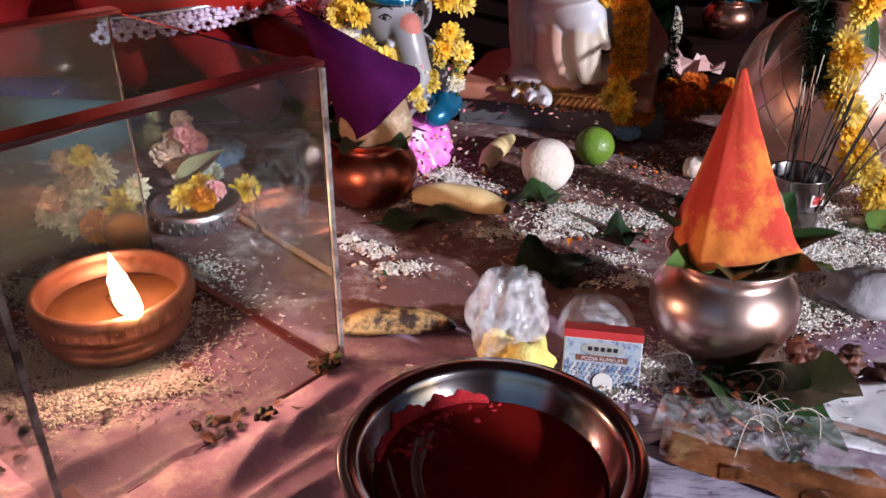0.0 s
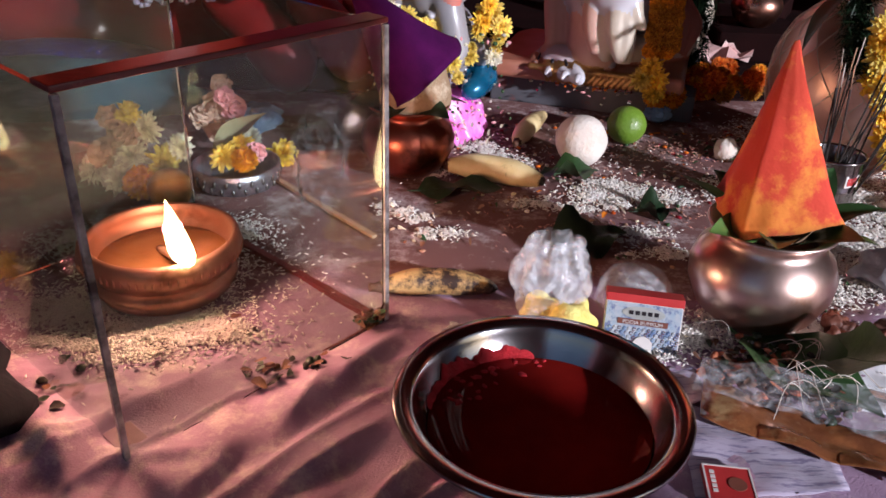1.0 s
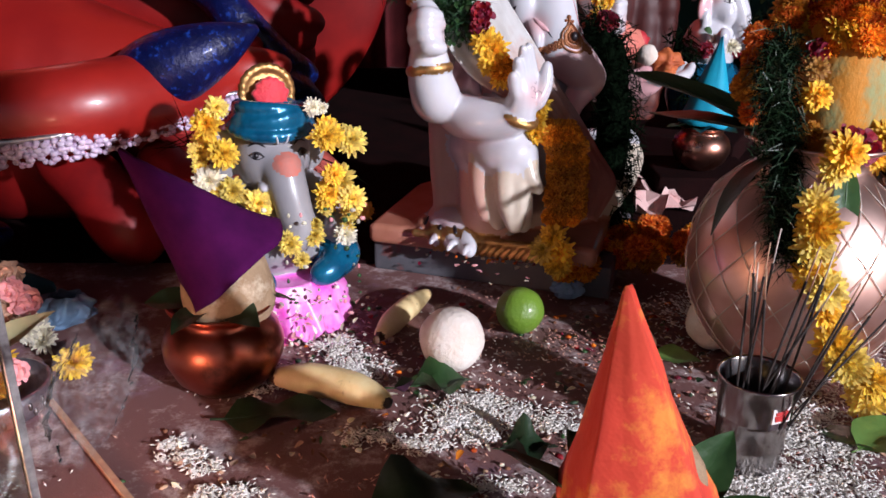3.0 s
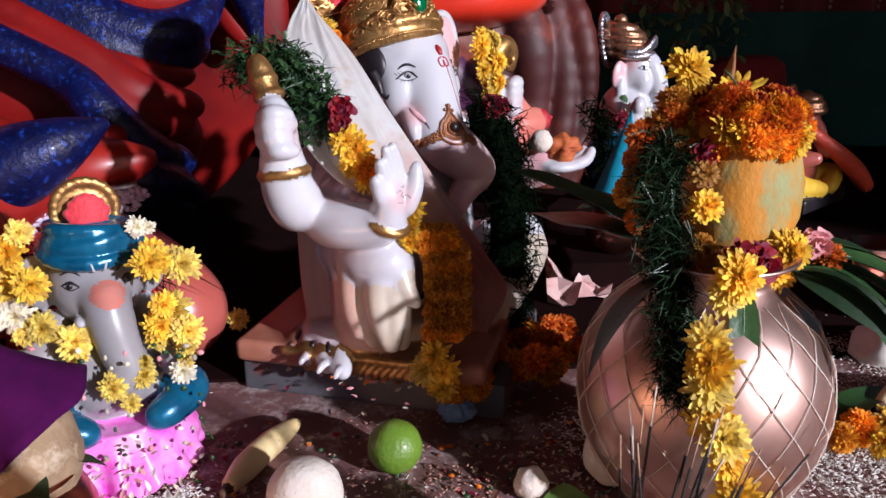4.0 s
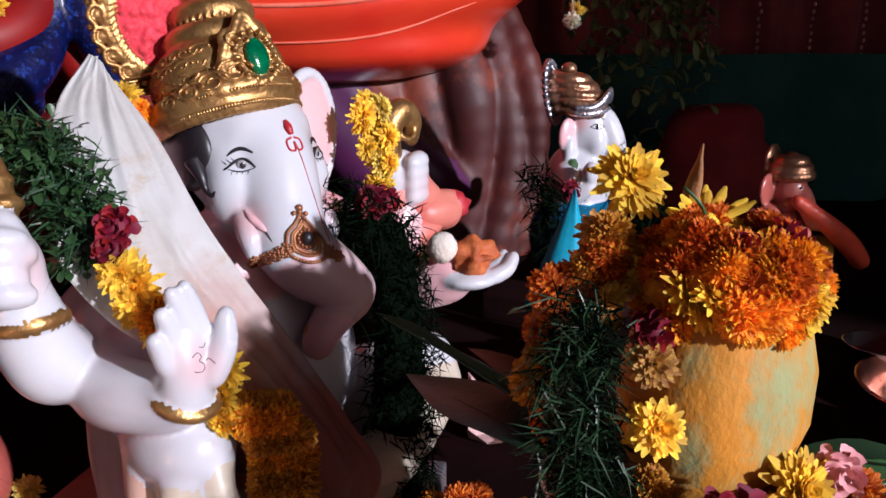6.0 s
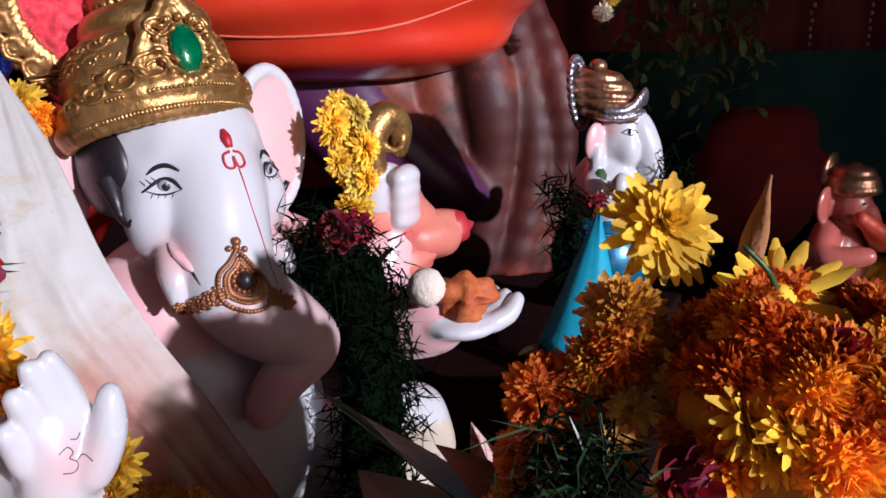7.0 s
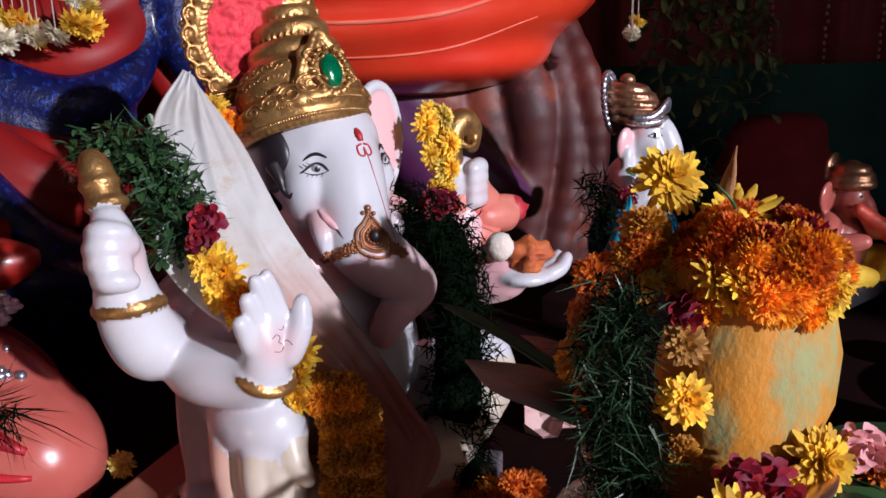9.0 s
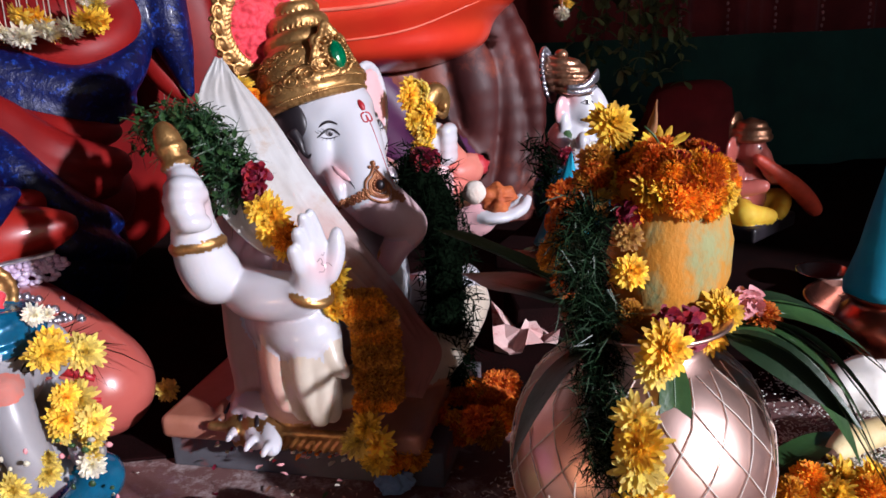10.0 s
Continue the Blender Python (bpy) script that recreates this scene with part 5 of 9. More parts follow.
        for u in (0.006, 0.01, 0.014):
            stroke(s, c, [at(u * sx, 0.0045 - 0.35 * (u - 0.006), 0.8), at((u + 0.004) * sx, 0.0075 - 0.35 * (u - 0.006), 0.3)], way, 0.0006, K)
        stroke(s, c, [at(-0.0125 * sx, -0.001, 0.4), at(-0.003 * sx, -0.0045), at(0.005 * sx, -0.0045), at(0.014 * sx, -0.002, 0.4)], way, 0.0006, K)
        for u in (-0.006, -0.001, 0.004, 0.009):
            stroke(s, c, [at(u * sx, -0.0045, 0.8), at((u + 0.0015) * sx, -0.0075, 0.3)], way, 0.0005, K)
        stroke(s, c, [at(-0.011 * sx, 0.012, 0.5), at(-0.002 * sx, 0.0155), at(0.006 * sx, 0.014), at(0.013 * sx, 0.009, 0.3)], way, 0.0015, K)
        q = c.hit(at(0, 0.0006)[:3], way)
        if q is not None:
            blob(s, q, (0.0042, 0.0011, 0.0042), GR, 12, 6, turn=sx * 33)
            blob(s, q + Vector((0.3 * -sx, -0.85, 0)) * 0.0007, (0.0028, 0.001, 0.0028), K, 10, 6, turn=sx * 33)
            blob(s, q + Vector((0.4 * -sx, -0.85, 0.9)) * 0.0015, (0.0008, 0.0005, 0.0008), W, 6, 4, turn=sx * 33)
    for a, z, r, d in ((-0.34, 0.013, 0.0105, 1), (0.34, 0.013, 0.0105, -1), (-0.62, 0.008, 0.009, 1), (0.62, 0.008, 0.009, -1), (-0.9, 0.005, 0.008, 1), (0.9, 0.005, 0.008, -1), (-0.2, 0.038, 0.007, -1), (0.2, 0.038, 0.007, 1), (-1.2, 0.003, 0.007, 1), (1.2, 0.003, 0.007, -1)):
        pts = []
        for i in range(15):
            t = i / 14
            u, v = r * (1 - 0.8 * t) * math.cos(d * 9.5 * t), r * (1 - 0.8 * t) * math.sin(d * 9.5 * t)
            pts.append((*arc(a + u / 0.06, z + v, 0.095), 1.0 - 0.3 * t))
        n = Vector(arc(a, z, 0.03)) - Vector(arc(a, z, 0.095))
        stroke(s, g, pts, n, 0.0016, G)
    for z, q in ((-0.0115, 0.0013), (-0.001, 0.0009)):
        for k in range(70):
            a = (k / 69 * 2 - 1) * 1.3
            p = g.hit(arc(a, z, 0.09), Vector(arc(a, z, 0.03)) - Vector(arc(a, z, 0.09)))
            if p is not None:
                blob(s, p, q * 1.5, G, 6, 4)
    # embossed scrolls over the dome of the crown
    for k in range(60):
        a, z, d = -2.4 + (k % 20) * 0.19 + 0.09 * (k // 20 % 2), 0.018 + 0.0105 * (k // 20), 1 if k % 2 else -1
        if -0.62 < a < 0.6:
            continue
        pts = []
        for i in range(9):
            q, w = 0.0052 * (1 - 0.085 * i), d * 0.85 * i
            pts.append((*arc(a + q * math.cos(w) / 0.05, z + q * math.sin(w), 0.1), 1.0 - 0.05 * i))
        stroke(s, g, pts, Vector(arc(a, z, 0.01)) - Vector(arc(a, z, 0.1)), 0.0011, G)
    stroke(s, c, [(0, -0.08, 0.364, 2.2), (0, -0.08, 0.369, 3.4), (0, -0.08, 0.374, 1.5)], fw, 0.0011, R)
    stroke(s, c, [(-0.0012, -0.08, 0.362, 1), (-0.006, -0.08, 0.36, 1), (-0.0065, -0.08, 0.354, 1), (-0.0015, -0.08, 0.353, 1), (0.0, -0.08, 0.359, 1)], fw, 0.0009, R)
    stroke(s, c, [(0.0012, -0.08, 0.362, 1), (0.006, -0.08, 0.36, 1), (0.0065, -0.08, 0.354, 1), (0.0015, -0.08, 0.353, 1), (0.0, -0.08, 0.359, 1)], fw, 0.0009, R)
    stroke(s, c, [(0.001, -0.08, 0.352, 1), (0.002, -0.08, 0.33, 0.7), (0.004, -0.08, 0.31, 0.7), (0.004, -0.08, 0.285, 0.6)], fw, 0.0005, R)
    view = Vector((0.665, 0.698, -0.265))
    stroke(s, c, [(-0.057, -0.018, 0.317, 0.4), (-0.053, -0.023, 0.31, 1.3), (-0.049, -0.029, 0.304, 1.0), (-0.047, -0.032, 0.301, 0.3)], view, 0.0026, P)
    stroke(s, c, [(-0.055, -0.02, 0.316, 0.4), (-0.051, -0.026, 0.307, 1.0), (-0.047, -0.032, 0.3, 0.6)], view, 0.0008, R)
    stroke(s, c, [(-0.05, -0.028, 0.307, 0.5), (-0.047, -0.032, 0.3, 1.0), (-0.044, -0.035, 0.293, 0.4)], view, 0.0006, K)
    # filigree band round the trunk with a dark stone
    face_in = Vector((0.47, 0.83, -0.3))
    tight = lambda u, v: (-0.0441 + 0.084 * u, -0.0892 - 0.08 * u, 0.3089 + 0.113 * v)

    def press(u, v, r, mat=FG, lift=0.0, flat=1.0):
        q = c.hit(tight(u, v), face_in)
        if q is not None:
            blob(s, q - face_in * lift, (r, r, r * flat), mat, 8, 6)

    # kite-shaped medallion: outline beads, scrolls inside, a tip above, a stone
    kite = spline([(0.0, 0.17), (0.08, 0.07), (0.15, -0.03), (0.14, -0.14), (0.03, -0.17), (-0.09, -0.11), (-0.1, 0.02), (-0.04, 0.1), (0.0, 0.17)], 7)
    for u, v in kite:
        press(u - 0.02, v, 0.0015, lift=0.0008)
        press(0.74 * (u - 0.02), 0.74 * v, 0.0012, lift=0.0004)
        for f in (0.6, 0.4, 0.2):
            press(f * (u - 0.02), f * v, 0.002, lift=-0.001)
    for u, v, r in ((-0.02, 0.18, 0.0024), (-0.02, 0.21, 0.003), (-0.06, 0.17, 0.002), (0.02, 0.17, 0.002)):
        press(u, v, r, lift=0.0006)
    for k in range(14):
        w = 2 * math.pi * k / 14
        press(0.01 + 0.06 * math.cos(w), 0.06 * math.sin(w) - 0.005, 0.0015, lift=0.0012)
    press(0.01, -0.005, 0.0062, FG, -0.001)
    press(0.01, -0.005, 0.0046, K, 0.0022, 1.2)
    # band of curls running down to the tusk and round the other side
    for u, v, r in ((-0.14, -0.09, 0.055), (-0.19, -0.115, 0.05), (-0.24, -0.135, 0.046), (-0.285, -0.15, 0.042), (-0.33, -0.16, 0.038), (0.16, -0.1, 0.05), (0.22, -0.13, 0.045)):
        for k in range(15):
            w, q = 0.85 * k, r * (1 - 0.05 * k)
            press(u + q * math.cos(w), v + q * math.sin(w), 0.0013, lift=0.0005)
        for f in (0.3, 0.6):
            for w in (0, 1.57, 3.14, 4.71):
                press(u + f * r * math.cos(w), v + f * r * math.sin(w), 0.0022, lift=-0.0012)
    # dark ear drop with a bright stone, on the pink ear
    tube(s, [(0.074, 0.0405, 0.3258, 0.0022), (0.071, 0.041, 0.321, 0.0024), (0.0672, 0.042, 0.3135, 0.0018)], 8, K)
    for k in range(7):
        w = 2 * math.pi * k / 6
        blob(s, (0.0668 + (0.003 * math.cos(w) if k < 6 else 0), 0.04, 0.3075 + (0.003 * math.sin(w) if k < 6 else 0)), 0.0018, W, 7, 5)
    # black lines between the toes, a written mark on the palm
    for p0, p1 in (((-0.148, 0.056), (-0.172, 0.046)), ((-0.15, 0.037), (-0.174, 0.018)), ((-0.152, 0.018), (-0.172, -0.008))):
        line = []
        for t in (0, 0.2, 0.4, 0.6, 0.8, 1.0):
            q = c.hit((p0[0] + (p1[0] - p0[0]) * t, p0[1] + (p1[1] - p0[1]) * t, 0.11), (0, 0, -1))
            if q is not None and q[2] < 0.082:
                line.append((q[0], q[1], q[2] - 0.0012, 0.0022 + 0.0008 * math.sin(9 * t)))
        if len(line) > 1:
            tube(s, line, 6, K)
    look_in = Vector((0.0, 1.0, 0.0))
    for pts in ([(-0.004, 0.006), (0.0, 0.008), (0.002, 0.005), (0.0, 0.003), (0.003, 0.0), (0.001, -0.004), (-0.004, -0.003)], [(0.003, 0.001), (0.006, 0.003), (0.008, 0.0)], [(0.002, 0.011), (0.005, 0.01), (0.007, 0.012)]):
        stroke(s, c, [(-0.143 + u, -0.16, 0.246 + v, 1) for u, v in pts], look_in, 0.00024, K)
    ob = part("white_statue", s, [MARBLE, GOLD, PINKISH, CREAM, BLACKP, REDP, REDVELVET, GREENGEM, BASE_RED, paint("pale_pink_statue_paint", (0.66, 0.5, 0.52), 0.22, (0.62, 0.42, 0.44), 20, 0, 0.03, 80, coat=0.3), GREYSKIN, paint("shaded_robe_paint", (0.62, 0.4, 0.33), 0.35, (0.54, 0.33, 0.26), 12, 0, 0.06, 80, coat=0.2), paint("brown_gold_filigree", (0.42, 0.19, 0.08), 0.36, (0.24, 0.08, 0.04), 60, 0.5, 0.2, 200)], at=pose(0.245, 1.253, 0, 0, 0, 45))
    return tagged(ob, "large white seated elephant-headed statue with gold crown and bracelets", "statue")


def small_statue():
    S, T, M, GD, RD, K, WH = range(7)
    c = Clay((-0.1, -0.09, -0.002), (0.1, 0.09, 0.31), 0.0022)
    c.ball((0.0, 0.0, 0.03), (0.075, 0.06, 0.034), M, 0.01)
    c.skirt((0.0, 0.0), 0.0, 0.062, 0.078, 0.055, 15, 0.09, M, 0.006)
    c.ball((0.0, 0.005, 0.105), (0.052, 0.045, 0.05), S, 0.01)
    for sx in (-1, 1):
        c.chain([(sx * 0.03, 0, 0.078, 0.02), (sx * 0.062, -0.022, 0.08, 0.019), (sx * 0.045, -0.045, 0.074, 0.014), (sx * 0.03, -0.052, 0.07, 0.011)], T, 0.006)
        c.chain([(sx * 0.04, 0.01, 0.15, 0.018), (sx * 0.056, 0.0, 0.12, 0.014), (sx * 0.056, -0.03, 0.11, 0.012), (sx * 0.05, -0.045, 0.13, 0.009)], S, 0.006)
        c.ball((sx * 0.046, 0.012, 0.195), (0.017, 0.006, 0.026), S, 0.004, turn=sx * 15)
    c.ball((0.0, 0.0, 0.193), (0.039, 0.036, 0.042), S, 0.008)
    c.chain([(0.002, -0.025, 0.19, 0.019), (0.004, -0.038, 0.165, 0.017), (0.008, -0.044, 0.14, 0.0155), (0.012, -0.048, 0.122, 0.014), (0.004, -0.052, 0.112, 0.011)], S, 0.006)
    c.chain([(0.003, -0.034, 0.188, 0.0165), (0.004, -0.04, 0.165, 0.0165), (0.006, -0.0445, 0.15, 0.0155)], 7, 0.001)
    c.ball((-0.02, -0.03, 0.167), (0.005, 0.009, 0.005), WH, 0.003)
    c.ball((0.0, 0.0, 0.232), (0.042, 0.04, 0.02), T, 0.004)
    for j in range(3):
        c.chain([((0.039 - 0.004 * j) * math.cos(a), (0.037 - 0.004 * j) * math.sin(a), 0.226 + 0.008 * j + 0.006 * math.sin(a + 2 * j), 0.0065) for a in [2 * math.pi * i / 14 for i in range(15)]], T, 0.002, 2)
    c.ball((0.0, 0.008, 0.258), (0.025, 0.007, 0.025), GD, 0.002)
    for i in range(14):
        a = math.pi * (i / 13 * 1.2 - 0.1)
        c.ball((0.025 * math.cos(a), 0.006, 0.258 + 0.025 * math.sin(a)), (0.005, 0.005, 0.005), GD, 0.002)
    for i in range(7):
        a = math.pi * (0.2 + 0.6 * i / 6)
        c.chain([(0.004 * math.cos(a), -0.016, 0.238, 0.004), (0.019 * math.cos(a), -0.008, 0.241 + 0.031 * math.sin(a), 0.0042)], RD, 0.0008, 2)
    s = Shape()
    c.pour(s)
    for sx in (-1, 1):
        way = (-sx * 0.45, 0.89, 0)
        o = Vector((sx * 0.019, -0.02, 0.2)) - Vector(way) * 0.05
        at = lambda u, v, w=1.0: (o.x + u, o.y, o.z + v, w)
        stroke(s, c, [at(-0.009, 0, 0.5), at(0, 0.0035), at(0.009, -0.0005, 0.5)], way, 0.0013, K)
        stroke(s, c, [at(-0.009, 0, 0.5), at(0, -0.0035), at(0.009, -0.0005, 0.5)], way, 0.0006, K)
        stroke(s, c, [at(-0.01, 0.009, 0.5), at(0, 0.013), at(0.01, 0.009, 0.4)], way, 0.0014, K)
        q = c.hit(at(0, 0)[:3], way)
        if q is not None:
            blob(s, q, (0.0028, 0.0014, 0.0028), K, 8, 6)
    stroke(s, c, [(-0.006, -0.09, 0.222, 0.8), (-0.004, -0.09, 0.214, 1), (0.0, -0.09, 0.212, 1), (0.004, -0.09, 0.214, 1), (0.006, -0.09, 0.222, 0.8)], (0, 1, 0), 0.0012, WH)
    ob = part("small_statue", s, [GREYSKIN, TEAL, MAGENTA, GOLD, REDVELVET, BLACKP, MARBLE, paint("sindoor_paint", (0.52, 0.14, 0.1), 0.6, (0.4, 0.16, 0.13), 60)], at=pose(-0.062, 1.035, 0, 0, 0, 28) @ Matrix.Diagonal((1, 1, 0.98, 1)))
    return tagged(ob, "small grey elephant-headed statue with teal turban on a magenta base", "statue")


def silver_statue():
    W, SV, BZ, P, K, T, GN, RM = range(8)
    c = Clay((-0.13, -0.11, 0.0), (0.13, 0.11, 0.44), 0.0026)
    c.ball((0, 0, 0.09), (0.1, 0.085, 0.09), T, 0.01)
    c.ball((0, 0.0, 0.19), (0.07, 0.06, 0.07), W, 0.01)
    c.ball((0, -0.012, 0.28), (0.041, 0.042, 0.056), W, 0.008)
    c.ball((-0.02, -0.034, 0.262), (0.02, 0.018, 0.024), W, 0.012)
    c.ball((0.02, -0.034, 0.262), (0.02, 0.018, 0.024), W, 0.012)
    c.chain([(0, -0.04, 0.3, 0.022), (0, -0.056, 0.268, 0.0205), (0.002, -0.064, 0.235, 0.019), (0.006, -0.068, 0.205, 0.0175), (0.018, -0.07, 0.185, 0.014)], W, 0.006)
    for sx in (-1, 1):
        c.ball((sx * 0.047, 0.012, 0.275), (0.02, 0.008, 0.032), P, 0.005, turn=sx * 35)
        c.ball((sx * 0.05, 0.006, 0.245), (0.013, 0.01, 0.03), W, 0.004, turn=sx * 35)
        c.ball((sx * 0.056, 0.0, 0.222), (0.013, 0.01, 0.017), GN, 0.002)
        c.chain([(sx * 0.05, 0.01, 0.215, 0.022), (sx * 0.09, -0.005, 0.185, 0.019), (sx * 0.095, -0.035, 0.2, 0.015)], W, 0.006)
        c.ball((sx * 0.095, -0.04, 0.222), (0.018, 0.014, 0.02), W, 0.005)
    c.chain([(-0.03, -0.05, 0.196, 0.012), (0.0, -0.06, 0.18, 0.012), (0.03, -0.05, 0.196, 0.012)], RM, 0.003)
    c.ball((0, 0.006, 0.338), (0.04, 0.04, 0.036), BZ, 0.004, tip=-10)
    for j, (z, r) in enumerate(((0.317, 0.045), (0.332, 0.0455), (0.347, 0.043), (0.361, 0.037), (0.373, 0.028))):
        c.chain([(r * math.cos(a), 0.004 + 0.004 * j + r * math.sin(a), z + 0.005 * math.sin(a), 0.0075) for a in [2 * math.pi * i / 14 for i in range(15)]], BZ, 0.002, 2)
    c.ball((0, 0.024, 0.386), (0.014, 0.014, 0.012), BZ, 0.003)
    for i in range(23):
        a = (i / 22 * 2 - 1) * 1.5
        h = 0.02 * max(0.0, math.cos(a * 1.4)) ** 2
        c.ball((0.05 * math.sin(a), 0.002 - 0.05 * math.cos(a), 0.314 + 0.3 * h), (0.0042, 0.0042, 0.0042), SV, 0.001)
        c.ball((0.05 * math.sin(a), 0.001 - 0.051 * math.cos(a), 0.324 + h), (0.0052, 0.005, 0.006 + 0.4 * h), SV, 0.0015)
    c.ball((0, 0.056, 0.345), (0.05, 0.005, 0.052), SV, 0.003, tip=-8)
    for i in range(26):
        a = 2 * math.pi * i / 26
        for q, w in ((0.051, 0.0062), (0.042, 0.0036)):
            c.ball((q * math.cos(a), 0.052 + 0.008 * math.sin(a), 0.345 + (q + 0.002) * math.sin(a)), w, SV, 0.0015)
    s = Shape()
    c.pour(s)
    for sx in (-1, 1):
        way = (-sx * 0.5, 0.86, 0)
        o = Vector((sx * 0.028, -0.03, 0.292)) - Vector(way) * 0.06
        at = lambda u, v, w=1.0: (o.x + u * 0.86, o.y + sx * u * 0.5, o.z + v, w)
        stroke(s, c, [at(-0.012, 0, 0.5), at(0, 0.005), at(0.012, 0, 0.5)], way, 0.0013, K)
        stroke(s, c, [at(-0.012, 0, 0.5), at(0, -0.004), at(0.012, 0, 0.5)], way, 0.0008, K)
        stroke(s, c, [at(-0.013, 0.013, 0.5), at(0, 0.017), at(0.013, 0.012, 0.5)], way, 0.0012, K)
        q = c.hit(at(0, 0.0005)[:3], way)
        if q is not None:
            blob(s, q, (0.0042, 0.002, 0.0042), K, 8, 6)
    return s


def red_statue():
    SK, BZ, Y, RD, K = range(5)
    c = Clay((-0.11, -0.12, 0.0), (0.13, 0.1, 0.25), 0.003)
    c.box((0.0, 0.0, 0.015), (0.085, 0.06, 0.015), K, 0.004, 0.006)
    c.ball((0.0, 0.01, 0.075), (0.05, 0.04, 0.06), SK, 0.01)
    for sx in (-1, 1):
        c.chain([(sx * 0.025, 0, 0.045, 0.024), (sx * 0.07, -0.03, 0.05, 0.02), (sx * 0.02, -0.055, 0.04, 0.014)], Y, 0.006)
        c.chain([(sx * 0.038, 0.01, 0.12, 0.018), (sx * 0.07, -0.005, 0.095, 0.015), (sx * 0.045, -0.05, 0.1, 0.012)], SK, 0.006)
        c.ball((sx * 0.042, 0.015, 0.158), (0.022, 0.006, 0.026), SK, 0.004)
    c.ball((0, 0, 0.155), (0.03, 0.029, 0.034), SK, 0.006)
    c.chain([(0, -0.024, 0.15, 0.014), (0, -0.036, 0.125, 0.012), (0.008, -0.044, 0.105, 0.01)], SK, 0.004)
    for z, r in ((0.18, 0.031), (0.191, 0.027), (0.201, 0.02)):
        c.chain([(r * math.cos(a), r * math.sin(a), z, 0.007) for a in [2 * math.pi * i / 12 for i in range(13)]], BZ, 0.003, 2)
    c.ball((0, 0, 0.19), (0.022, 0.022, 0.025), BZ, 0.003)
    c.ball((0, 0.03, 0.195), (0.026, 0.006, 0.03), BZ, 0.003)
    c.chain([(-0.03, -0.03, 0.145, 0.01), (0.03, -0.06, 0.1, 0.015), (0.075, -0.075, 0.065, 0.017), (0.12, -0.08, 0.03, 0.015)], RD, 0.003)
    s = Shape()
    c.pour(s)
    for sx in (-1, 1):
        q = c.hit((sx * 0.013, -0.1, 0.162), (0, 1, 0))
        if q is not None:
            blob(s, q, (0.004, 0.0015, 0.002), K, 8, 5)
    return s


BRONZE_SET = [MARBLE, SILVER, COPPER_PAINT, PINKISH, BLACKP, TEAL, LEAF, ROSE]
big_statue()
small_statue()
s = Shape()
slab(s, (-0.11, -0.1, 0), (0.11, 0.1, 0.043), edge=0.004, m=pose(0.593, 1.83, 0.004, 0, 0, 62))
tagged(part("statue_block", s, SHADED_CLOTH, smooth=False), "low dark block under a silver-crowned statue", "block")
tagged(part("silver_crowned_statue", silver_statue(), BRONZE_SET, at=pose(0.606, 1.836, 0.045, 0, 0, 66) @ Matrix.Diagonal((0.85, 0.85, 0.85, 1))), "pale elephant-headed statue with silver and bronze crown", "statue")
tagged(part("red_sash_statue", red_statue(), [SKINPINK, COPPER_PAINT, YELLOW, paint("red_sash_paint", (0.72, 0.09, 0.05), 0.4), BLACKP], at=pose(0.945, 1.85, 0.03, 0, 0, 40)), "small peach statue with bronze crown and red sash", "statue")


